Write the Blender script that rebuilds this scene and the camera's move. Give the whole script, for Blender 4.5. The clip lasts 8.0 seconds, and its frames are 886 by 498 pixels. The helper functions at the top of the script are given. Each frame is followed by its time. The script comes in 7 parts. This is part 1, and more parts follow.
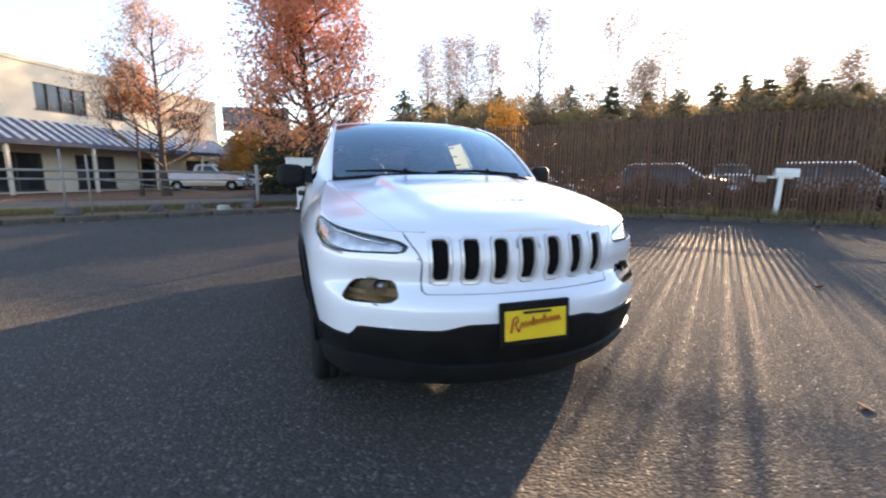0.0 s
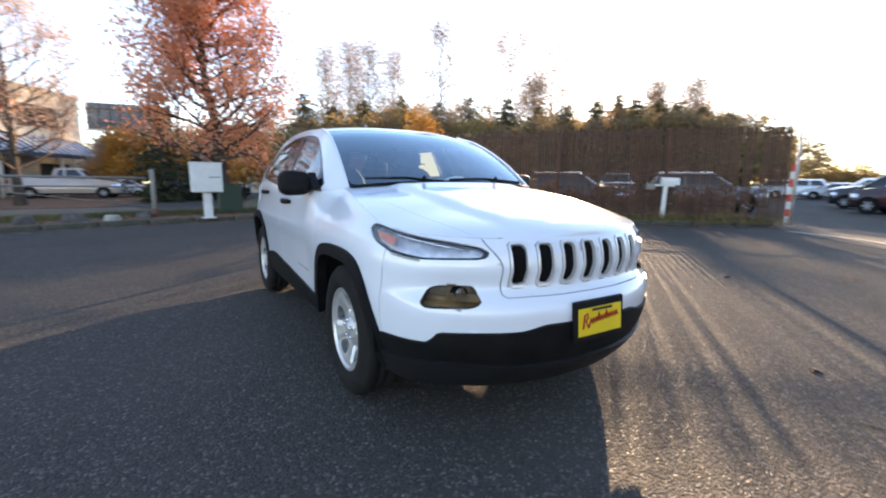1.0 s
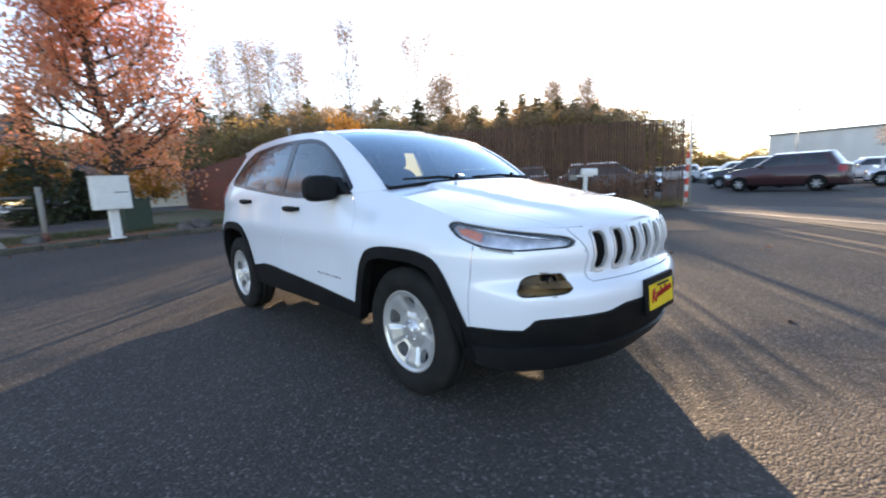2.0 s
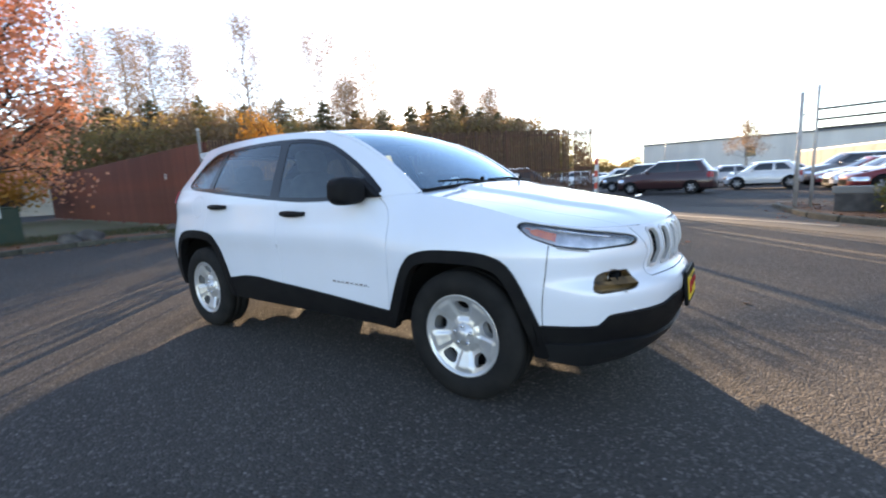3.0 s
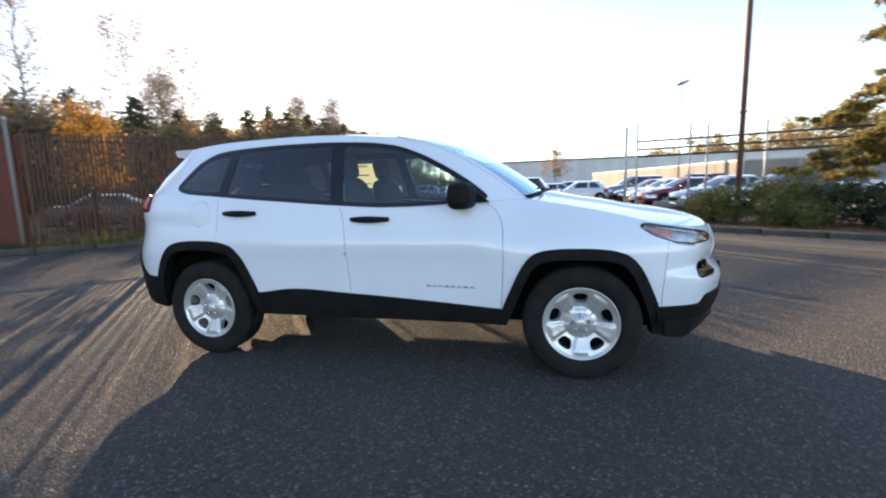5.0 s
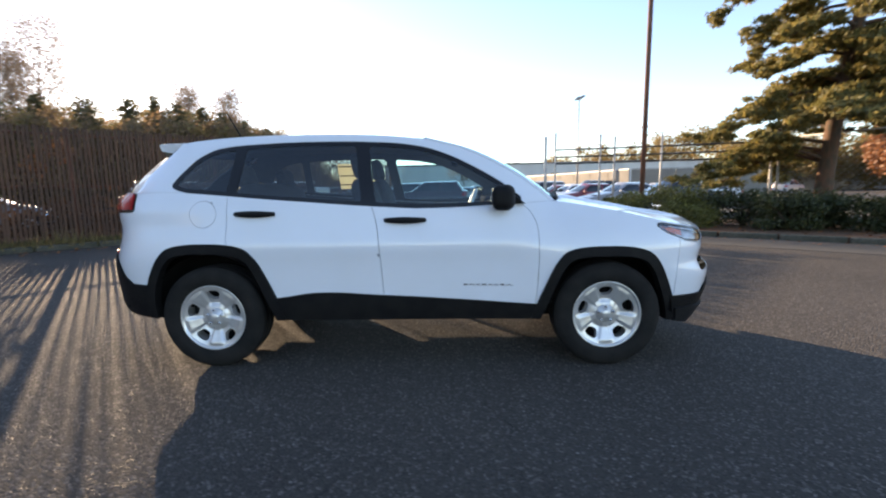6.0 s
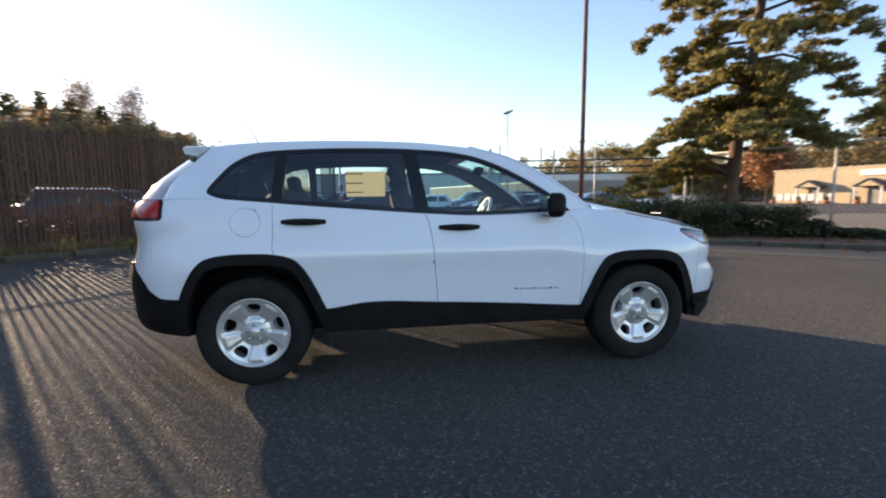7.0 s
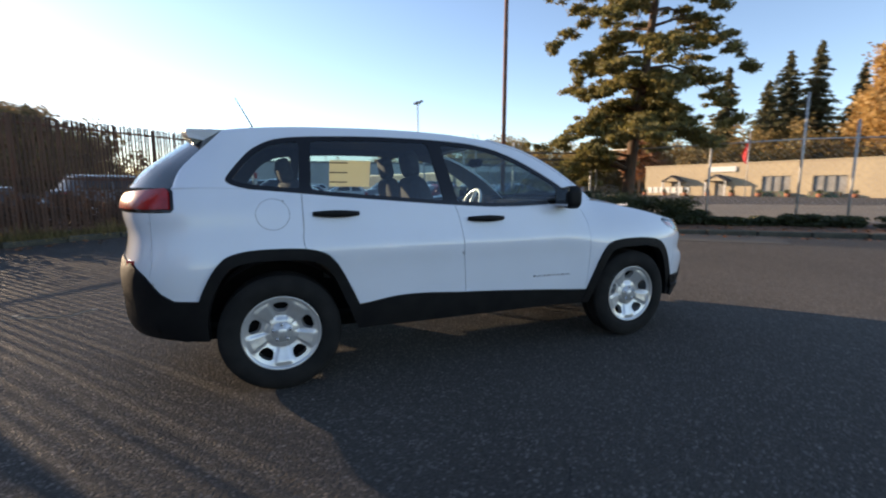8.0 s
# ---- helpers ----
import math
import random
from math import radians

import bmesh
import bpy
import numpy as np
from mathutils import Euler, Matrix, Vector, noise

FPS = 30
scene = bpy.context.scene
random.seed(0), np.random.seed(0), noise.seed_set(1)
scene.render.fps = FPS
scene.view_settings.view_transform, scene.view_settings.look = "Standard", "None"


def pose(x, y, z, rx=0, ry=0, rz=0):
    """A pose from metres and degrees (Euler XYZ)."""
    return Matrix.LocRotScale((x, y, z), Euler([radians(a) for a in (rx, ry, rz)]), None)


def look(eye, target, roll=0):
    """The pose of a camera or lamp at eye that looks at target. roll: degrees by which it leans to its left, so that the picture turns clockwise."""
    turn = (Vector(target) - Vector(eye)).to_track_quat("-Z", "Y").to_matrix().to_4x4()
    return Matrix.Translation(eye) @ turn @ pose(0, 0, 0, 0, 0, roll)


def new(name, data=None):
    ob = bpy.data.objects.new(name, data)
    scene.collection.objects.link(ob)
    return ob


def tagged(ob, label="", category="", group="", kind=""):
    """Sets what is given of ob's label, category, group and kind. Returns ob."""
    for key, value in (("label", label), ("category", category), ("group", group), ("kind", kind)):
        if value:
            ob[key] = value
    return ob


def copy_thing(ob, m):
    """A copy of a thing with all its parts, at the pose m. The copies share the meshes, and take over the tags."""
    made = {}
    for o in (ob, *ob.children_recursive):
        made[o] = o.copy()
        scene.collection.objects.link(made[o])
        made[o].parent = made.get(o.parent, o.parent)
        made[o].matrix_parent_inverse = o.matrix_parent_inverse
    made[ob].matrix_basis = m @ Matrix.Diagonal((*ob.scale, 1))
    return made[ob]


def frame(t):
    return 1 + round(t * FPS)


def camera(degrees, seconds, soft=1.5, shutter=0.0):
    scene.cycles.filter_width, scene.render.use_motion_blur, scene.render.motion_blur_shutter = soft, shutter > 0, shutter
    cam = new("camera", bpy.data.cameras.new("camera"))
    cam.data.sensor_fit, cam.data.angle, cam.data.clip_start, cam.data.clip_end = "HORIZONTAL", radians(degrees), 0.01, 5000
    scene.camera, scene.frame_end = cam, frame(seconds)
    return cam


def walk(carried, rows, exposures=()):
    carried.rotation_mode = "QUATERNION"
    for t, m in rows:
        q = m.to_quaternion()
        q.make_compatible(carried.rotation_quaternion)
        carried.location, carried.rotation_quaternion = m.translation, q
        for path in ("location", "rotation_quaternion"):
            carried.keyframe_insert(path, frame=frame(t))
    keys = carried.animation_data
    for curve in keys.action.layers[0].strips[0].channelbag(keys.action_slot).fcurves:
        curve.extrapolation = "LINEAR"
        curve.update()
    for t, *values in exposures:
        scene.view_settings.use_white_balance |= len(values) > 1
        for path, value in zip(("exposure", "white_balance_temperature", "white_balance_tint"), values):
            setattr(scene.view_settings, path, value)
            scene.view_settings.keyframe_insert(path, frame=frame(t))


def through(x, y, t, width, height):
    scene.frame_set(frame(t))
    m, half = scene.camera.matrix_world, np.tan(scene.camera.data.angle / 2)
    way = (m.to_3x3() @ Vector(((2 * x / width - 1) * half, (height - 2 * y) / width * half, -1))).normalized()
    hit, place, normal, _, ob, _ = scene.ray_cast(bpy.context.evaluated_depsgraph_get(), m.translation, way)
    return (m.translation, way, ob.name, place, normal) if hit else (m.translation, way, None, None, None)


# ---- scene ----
cam = camera(91.4, 8.0, soft=2.0, shutter=0.6)
PATH = [
    (0, (3.861, -0.902, 1.15), (1.984, -0.295, 0.821), 0.1),
    (0.5, (3.739, -1.254, 1.14), (1.917, -0.486, 0.843), -0.4),
    (1, (3.601, -1.599, 1.153), (1.905, -0.582, 0.856), 0.3),
    (1.5, (3.432, -1.949, 1.155), (1.862, -0.755, 0.822), -1.0),
    (2, (3.183, -2.244, 1.153), (1.715, -0.919, 0.85), -2.8),
    (2.2, (3.079, -2.36, 1.16), (1.678, -0.97, 0.839), -2.2),
    (3.3, (2.387, -2.854, 1.174), (1.336, -1.179, 0.869), -3.0),
    (3.5, (2.258, -2.943, 1.175), (1.279, -1.228, 0.855), -2.4),
    (4, (1.902, -3.203, 1.175), (1.082, -1.405, 0.868), -0.3),
    (4.5, (1.546, -3.392, 1.176), (0.859, -1.539, 0.868), -1.1),
    (4.7, (1.402, -3.458, 1.195), (0.79, -1.574, 0.92), -1.4),
    (5.8, (0.508, -3.72, 1.2), (0.373, -1.746, 0.908), -1.3),
    (6, (0.339, -3.74, 1.208), (0.279, -1.759, 0.938), -1.0),
    (6.5, (-0.116, -3.775, 1.226), (-0.015, -1.793, 0.979), -0.5),
    (7, (-0.522, -3.747, 1.207), (-0.237, -1.781, 0.975), -0.7),
    (7.5, (-0.93, -3.67, 1.23), (-0.419, -1.751, 0.994), 0.1),
    (8, (-1.352, -3.569, 1.225), (-0.637, -1.723, 0.944), -0.1),
]
walk(cam, [(t, look(eye, target, roll)) for t, eye, target, roll in PATH], ((0, 2.2, 7700, 20), (4.5, 2.05, 7400, 18), (6, 1.76, 7300, 18), (6.5, 1.68, 7250, 18), (8, 1.2, 7050, 17)))

# ---- light ----
SUN_AZ, SUN_EL = radians(129.5), radians(12.5)
world = bpy.data.worlds.new("sky")
scene.world = world
world.use_nodes = True
sky = world.node_tree.nodes.new("ShaderNodeTexSky")
sky.sky_type, sky.sun_disc = "NISHITA", False
sky.sun_elevation, sky.sun_rotation = SUN_EL, math.pi / 2 - SUN_AZ
sky.ozone_density = 1.8
sky.air_density, sky.dust_density, sky.altitude = 0.9, 0.2, 600
world.node_tree.links.new(sky.outputs["Color"], world.node_tree.nodes["Background"].inputs["Color"])
world.node_tree.nodes["Background"].inputs["Strength"].default_value = 0.14
sun = new("sun", bpy.data.lights.new("sun", "SUN"))
sun.data.energy, sun.data.angle, sun.data.color = 4.7, radians(0.55), (1.0, 0.80, 0.55)
sun.matrix_basis = look((0, 0, 0), (-math.cos(SUN_AZ) * math.cos(SUN_EL), -math.sin(SUN_AZ) * math.cos(SUN_EL), -math.sin(SUN_EL)))


# ---- mesh helpers ----
def smooth(a, b, x):
    t = np.clip((np.asarray(x, float) - a) / (b - a), 0, 1)
    return t * t * (3 - 2 * t)


def spline(pts):
    """A smooth function through (x, y) pairs in rising x, flat beyond them."""
    p = np.array(sorted(pts), float)
    xs, ys = p[:, 0], p[:, 1]
    m = np.gradient(ys, xs)

    def f(x):
        x = np.clip(np.asarray(x, float), xs[0], xs[-1])
        i = np.clip(np.searchsorted(xs, x) - 1, 0, len(xs) - 2)
        h = xs[i + 1] - xs[i]
        t = (x - xs[i]) / h
        return ((2 * t ** 3 - 3 * t ** 2 + 1) * ys[i] + (t ** 3 - 2 * t ** 2 + t) * h * m[i]
                + (3 * t ** 2 - 2 * t ** 3) * ys[i + 1] + (t ** 3 - t ** 2) * h * m[i + 1])
    return f


def poly_sd(pts):
    """Signed distance to a closed outline, negative inside."""
    q = np.array(pts, float)
    n = np.roll(q, -1, 0)

    def f(x, y):
        p = np.stack([np.asarray(x, float).ravel(), np.asarray(y, float).ravel()], 1)
        d = np.full(len(p), 1e9)
        inside = np.zeros(len(p), bool)
        for a, b in zip(q, n):
            e = b - a
            t = np.clip(((p - a) @ e) / (e @ e), 0, 1)
            d = np.minimum(d, np.hypot(*(p - a - t[:, None] * e).T))
            hit = (a[1] > p[:, 1]) != (b[1] > p[:, 1])
            if a[1] != b[1]:
                inside ^= hit & (p[:, 0] < (b[0] - a[0]) * (p[:, 1] - a[1]) / (b[1] - a[1]) + a[0])
        return np.where(inside, -d, d)
    return f


def rounded(pts, r=0.25, turns=2):
    """Corner-cut outline."""
    q = [np.array(p, float) for p in pts]
    for _ in range(turns):
        q = [v for a, b in zip(q, q[1:] + q[:1]) for v in (a + (b - a) * r, b - (b - a) * r)]
    return q


class Sheet:
    """A surface of quads that can be cut along outlines; each face carries a word."""

    def __init__(self, grid, word):
        rows, cols = grid.shape[:2]
        self.v = [np.array(p) for p in grid.reshape(-1, 3)]
        self.f = [((r * cols + c, r * cols + c + 1, (r + 1) * cols + c + 1, (r + 1) * cols + c), word)
                  for r in range(rows - 1) for c in range(cols - 1)]

    def cut(self, fn, word, among=None):
        """Faces, or pieces of faces, where fn(x, y, z) < 0 take the new word."""
        a = np.array(self.v)
        d = fn(a[:, 0], a[:, 1], a[:, 2])
        d = np.where(np.abs(d) < 1e-5, 1e-5, d)
        made, out = {}, []
        for face, w in self.f:
            if among and w not in among:
                out.append((face, w))
                continue
            s = [d[i] < 0 for i in face]
            if all(s):
                out.append((face, word))
            elif not any(s):
                out.append((face, w))
            else:
                keep, new_face = [], []
                for i, j in zip(face, face[1:] + face[:1]):
                    (new_face if d[i] < 0 else keep).append(i)
                    if (d[i] < 0) != (d[j] < 0):
                        key = (min(i, j), max(i, j))
                        if key not in made:
                            t = d[key[0]] / (d[key[0]] - d[key[1]])
                            made[key] = len(self.v)
                            self.v.append(self.v[key[0]] * (1 - t) + self.v[key[1]] * t)
                        keep.append(made[key])
                        new_face.append(made[key])
                if len(keep) > 2:
                    out.append((tuple(keep), w))
                if len(new_face) > 2:
                    out.append((tuple(new_face), word))
        self.f = out
        return self

    def take(self, word, push=0.0, gap=0.0, lip=0.0, flip=False, mirror=False, joined=None):
        """The faces of one word as a bmesh: pushed out, drawn in by a gap at their rim, with a rim turned inwards; no gap where joined(place)."""
        bm, at = bmesh.new(), {}
        sign = -1 if mirror else 1
        for face, w in self.f:
            if w != word:
                continue
            for i in face:
                if i not in at:
                    p = self.v[i]
                    at[i] = bm.verts.new((p[0], p[1] * sign, p[2]))
            vs = [at[i] for i in face]
            try:
                bm.faces.new(vs[::-1] if flip != mirror else vs)
            except ValueError:
                pass
        bmesh.ops.remove_doubles(bm, verts=bm.verts[:], dist=0.0012)
        for f in bm.faces:
            f.smooth = True
        bm.normal_update()
        # the outside looks away from the middle of the body
        mid = Vector((0, 0, 0.7))
        if sum(f.calc_area() * f.normal.dot(f.calc_center_median() - mid) for f in bm.faces) < 0:
            bmesh.ops.reverse_faces(bm, faces=bm.faces[:])
            bm.normal_update()
        # the halves meet in the middle with no seam
        rim = [e for e in bm.edges if e.is_boundary and max(abs(v.co.y) for v in e.verts) > 1e-4
               and not (joined and joined((e.verts[0].co + e.verts[1].co) / 2))]
        normals = {v: v.normal.copy() for v in bm.verts}
        if gap:
            moves = {}
            for e in rim:
                f = e.link_faces[0]
                inward = (f.calc_center_median() - (e.verts[0].co + e.verts[1].co) / 2)
                along = (e.verts[1].co - e.verts[0].co)
                if along.length < 1e-6:
                    continue
                along.normalize()
                inward -= along * inward.dot(along)
                if inward.length < 1e-7:
                    continue
                inward.normalize()
                for v in e.verts:
                    moves.setdefault(v, []).append(inward)
            for v, ms in moves.items():
                m = sum(ms, Vector()) / len(ms)
                v.co += m * gap
        for v, n in normals.items():
            v.co += n * push
        if lip:
            got = bmesh.ops.extrude_edge_only(bm, edges=rim)
            new_verts = [g for g in got["geom"] if isinstance(g, bmesh.types.BMVert)]
            for v in new_verts:
                near = [e.other_vert(v) for e in v.link_edges if e.other_vert(v) in normals]
                if near:
                    v.co = near[0].co - normals[near[0]] * lip
            for e in rim:
                if e.is_valid:
                    e.smooth = False
        return bm


def mesh_of(name, bm, material):
    me = bpy.data.meshes.new(name)
    bm.to_mesh(me)
    bm.free()
    me.materials.append(material)
    return me


def part(name, bm, material, parent=None, label=""):
    """One mesh object, under a thing or a part if one is given."""
    ob = new(name, mesh_of(name, bm, material))
    if parent:
        ob.parent = parent
    if label:
        ob["label"] = label
    return ob


def thing(name, label, category, m=None, group="", kind=""):
    ob = new(name)
    ob.empty_display_size = 0.2
    if m is not None:
        ob.matrix_basis = m
    return tagged(ob, label, category, group, kind)


def box(bm, size, at=(0, 0, 0), rot=None, bevel=0.0, seg=2):
    m = Matrix.Translation(at)
    if rot:
        m = m @ Euler([radians(a) for a in rot]).to_matrix().to_4x4()
    got = bmesh.ops.create_cube(bm, size=1, matrix=m @ Matrix.Diagonal((*size, 1)))
    if bevel:
        es = list({e for v in got["verts"] for e in v.link_edges})
        bmesh.ops.bevel(bm, geom=es, offset=bevel, segments=seg, affect="EDGES", profile=0.5)
    return bm


def boxed(size, at=(0, 0, 0), rot=None, bevel=0.0, seg=2):
    return box(bmesh.new(), size, at, rot, bevel, seg)


def tube(bm, points, radii, sides=8, cap=True):
    """A round bar along points, with a radius at each."""
    pts = [Vector(p) for p in points]
    rs = radii if hasattr(radii, "__len__") else [radii] * len(pts)
    rings, faces = [], []
    for i, p in enumerate(pts):
        d = (pts[min(i + 1, len(pts) - 1)] - pts[max(i - 1, 0)])
        d = d.normalized() if d.length > 1e-9 else Vector((0, 0, 1))
        a = d.orthogonal().normalized() if abs(d.z) > 0.99 else d.cross(Vector((0, 0, 1))).normalized()
        b = d.cross(a)
        rings.append([bm.verts.new(p + (a * math.cos(k * math.tau / sides) + b * math.sin(k * math.tau / sides)) * rs[i])
                      for k in range(sides)])
    for r0, r1 in zip(rings, rings[1:]):
        for k in range(sides):
            faces.append(bm.faces.new((r0[(k + 1) % sides], r0[k], r1[k], r1[(k + 1) % sides])))
            faces[-1].smooth = True
    if cap:
        faces += [bm.faces.new(rings[0]), bm.faces.new(rings[-1][::-1])]
        bmesh.ops.recalc_face_normals(bm, faces=faces)
    return bm


def bar(a, b, r, sides=8):
    return tube(bmesh.new(), [a, b], r, sides)


def lathe(profile, sides=48, axis="y"):
    """A turned body from (radius, offset) pairs round an axis."""
    bm = bmesh.new()
    rings = []
    for r, o in profile:
        ring = []
        for k in range(sides):
            c, s = math.cos(k * math.tau / sides) * r, math.sin(k * math.tau / sides) * r
            ring.append(bm.verts.new((c, o, s) if axis == "y" else (c, s, o)))
        rings.append(ring)
    for r0, r1 in zip(rings, rings[1:]):
        for k in range(sides):
            bm.faces.new((r0[k], r0[(k + 1) % sides], r1[(k + 1) % sides], r1[k])).smooth = True
    bmesh.ops.remove_doubles(bm, verts=bm.verts[:], dist=1e-5)
    bmesh.ops.recalc_face_normals(bm, faces=bm.faces[:])
    return bm


def prism(outline, depth, to3=lambda a, b, c: (a, b, c), bevel=0.0):
    """An outline in two coordinates given a depth in the third."""
    bm = bmesh.new()
    lo = [bm.verts.new(to3(a, b, 0)) for a, b in outline]
    hi = [bm.verts.new(to3(a, b, depth)) for a, b in outline]
    bm.faces.new(lo[::-1])
    top = bm.faces.new(hi)
    n = len(lo)
    for i in range(n):
        bm.faces.new((lo[i], lo[(i + 1) % n], hi[(i + 1) % n], hi[i]))
    bmesh.ops.recalc_face_normals(bm, faces=bm.faces[:])
    if bevel:
        bmesh.ops.bevel(bm, geom=list(top.edges), offset=bevel, segments=2, affect="EDGES", profile=0.5)
    return bm


def resample(pts, n):
    """Catmull-Rom through points, then n points evenly along it."""
    p = np.array(pts, float)
    p = np.vstack([2 * p[0] - p[1], p, 2 * p[-1] - p[-2]])
    q = []
    for i in range(1, len(p) - 2):
        for t in np.linspace(0, 1, 24, endpoint=False):
            a, b, c, d = p[i - 1:i + 3]
            q.append(0.5 * (2 * b + (c - a) * t + (2 * a - 5 * b + 4 * c - d) * t * t + (3 * b - a - 3 * c + d) * t ** 3))
    q = np.array(q + [p[-2]])
    s = np.r_[0, np.cumsum(np.linalg.norm(np.diff(q, axis=0), axis=1))]
    k = np.linspace(0, s[-1], n)
    return np.stack([np.interp(k, s, q[:, j]) for j in range(q.shape[1])], 1)


# ---- materials ----
def mat(name, color, rough=0.5, metal=0.0, second=None, scale=4.0, mix=(0.4, 0.65), fine=None, fscale=60.0, bump=0.0, bscale=80.0,
        coat=0.0, rough2=None, random_tint=0.0, stretch=(1, 1, 1), spec=0.5, detail=6.0):
    """A surface with a coarse and a fine variation, relief and, per object, a slight tint."""
    m = bpy.data.materials.new(name)
    m.use_nodes = True
    nt = m.node_tree
    nodes, links = nt.nodes, nt.links
    b = nodes["Principled BSDF"]
    b.inputs["Roughness"].default_value, b.inputs["Metallic"].default_value = rough, metal
    b.inputs["Coat Weight"].default_value, b.inputs["Coat Roughness"].default_value = coat, 0.04
    b.inputs["Specular IOR Level"].default_value = spec
    tc, mp = nodes.new("ShaderNodeTexCoord"), nodes.new("ShaderNodeMapping")
    mp.inputs["Scale"].default_value = stretch
    links.new(tc.outputs["Object"], mp.inputs["Vector"])
    n1 = nodes.new("ShaderNodeTexNoise")
    n1.inputs["Scale"].default_value, n1.inputs["Detail"].default_value = scale, detail
    links.new(mp.outputs["Vector"], n1.inputs["Vector"])
    ramp = nodes.new("ShaderNodeMapRange")
    ramp.inputs["From Min"].default_value, ramp.inputs["From Max"].default_value = mix
    links.new(n1.outputs["Fac"], ramp.inputs["Value"])
    c = nodes.new("ShaderNodeMix")
    c.data_type = "RGBA"
    c.inputs[6].default_value = (*color, 1)
    c.inputs[7].default_value = (*(second or [v * 0.8 for v in color]), 1)
    links.new(ramp.outputs["Result"], c.inputs[0])
    out = c.outputs[2]
    if fine:
        n2 = nodes.new("ShaderNodeTexNoise")
        n2.inputs["Scale"].default_value, n2.inputs["Detail"].default_value = fscale, 3
        links.new(mp.outputs["Vector"], n2.inputs["Vector"])
        r2 = nodes.new("ShaderNodeMapRange")
        r2.inputs["From Min"].default_value, r2.inputs["From Max"].default_value = 0.45, 0.7
        links.new(n2.outputs["Fac"], r2.inputs["Value"])
        c2 = nodes.new("ShaderNodeMix")
        c2.data_type = "RGBA"
        links.new(r2.outputs["Result"], c2.inputs[0])
        links.new(out, c2.inputs[6])
        c2.inputs[7].default_value = (*fine, 1)
        out = c2.outputs[2]
    if random_tint:
        oi, hs, rr = nodes.new("ShaderNodeObjectInfo"), nodes.new("ShaderNodeHueSaturation"), nodes.new("ShaderNodeMapRange")
        rr.inputs["To Min"].default_value, rr.inputs["To Max"].default_value = 1 - random_tint, 1 + random_tint
        links.new(oi.outputs["Random"], rr.inputs["Value"])
        links.new(rr.outputs["Result"], hs.inputs["Value"])
        links.new(out, hs.inputs["Color"])
        out = hs.outputs["Color"]
    links.new(out, b.inputs["Base Color"])
    if rough2 is not None:
        r3 = nodes.new("ShaderNodeMapRange")
        r3.inputs["To Min"].default_value, r3.inputs["To Max"].default_value = rough, rough2
        links.new(n1.outputs["Fac"], r3.inputs["Value"])
        links.new(r3.outputs["Result"], b.inputs["Roughness"])
    if bump:
        n3, bp = nodes.new("ShaderNodeTexNoise"), nodes.new("ShaderNodeBump")
        n3.inputs["Scale"].default_value, n3.inputs["Detail"].default_value = bscale, 4
        links.new(mp.outputs["Vector"], n3.inputs["Vector"])
        bp.inputs["Strength"].default_value, bp.inputs["Distance"].default_value = bump, 0.01
        links.new(n3.outputs["Fac"], bp.inputs["Height"])
        links.new(bp.outputs["Normal"], b.inputs["Normal"])
    return m


def glass_mat(name, tint, rough=0.0, ior=1.7, haze=0.0, gloss=(0.86, 0.95, 1.0)):
    """Thin glass: what passes is tinted, the face mirrors more at a slant, haze is a pale film put into the colour."""
    m = bpy.data.materials.new(name)
    m.use_nodes = True
    nt = m.node_tree
    nt.nodes.remove(nt.nodes["Principled BSDF"])
    out = nt.nodes["Material Output"]
    t, g, mx, lw, pw, fr = (nt.nodes.new(k) for k in ("ShaderNodeBsdfTransparent", "ShaderNodeBsdfGlossy", "ShaderNodeMixShader", "ShaderNodeLayerWeight", "ShaderNodeMath", "ShaderNodeMapRange"))
    t.inputs["Color"].default_value = (*tint, 1)
    g.inputs["Roughness"].default_value = rough
    g.inputs["Color"].default_value = (*gloss, 1)
    # mirror share by angle, the same from inside and outside
    pw.operation, pw.inputs[1].default_value = "POWER", 4.0
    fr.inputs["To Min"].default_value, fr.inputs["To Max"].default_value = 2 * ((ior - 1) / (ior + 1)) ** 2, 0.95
    nt.links.new(lw.outputs["Facing"], pw.inputs[0])
    nt.links.new(pw.outputs["Value"], fr.inputs["Value"])
    nt.links.new(fr.outputs["Result"], mx.inputs["Fac"])
    nt.links.new(t.outputs["BSDF"], mx.inputs[1])
    nt.links.new(g.outputs["BSDF"], mx.inputs[2])
    top = mx.outputs["Shader"]
    if haze:
        d, m2 = nt.nodes.new("ShaderNodeBsdfDiffuse"), nt.nodes.new("ShaderNodeMixShader")
        n, r = nt.nodes.new("ShaderNodeTexNoise"), nt.nodes.new("ShaderNodeMapRange")
        d.inputs["Color"].default_value = (0.6, 0.58, 0.55, 1)
        n.inputs["Scale"].default_value, n.inputs["Detail"].default_value = 3.0, 8
        r.inputs["To Min"].default_value, r.inputs["To Max"].default_value = haze * 0.5, haze * 1.5
        nt.links.new(n.outputs["Fac"], r.inputs["Value"])
        nt.links.new(r.outputs["Result"], m2.inputs["Fac"])
        nt.links.new(top, m2.inputs[1])
        nt.links.new(d.outputs["BSDF"], m2.inputs[2])
        top = m2.outputs["Shader"]
    nt.links.new(top, out.inputs["Surface"])
    return m


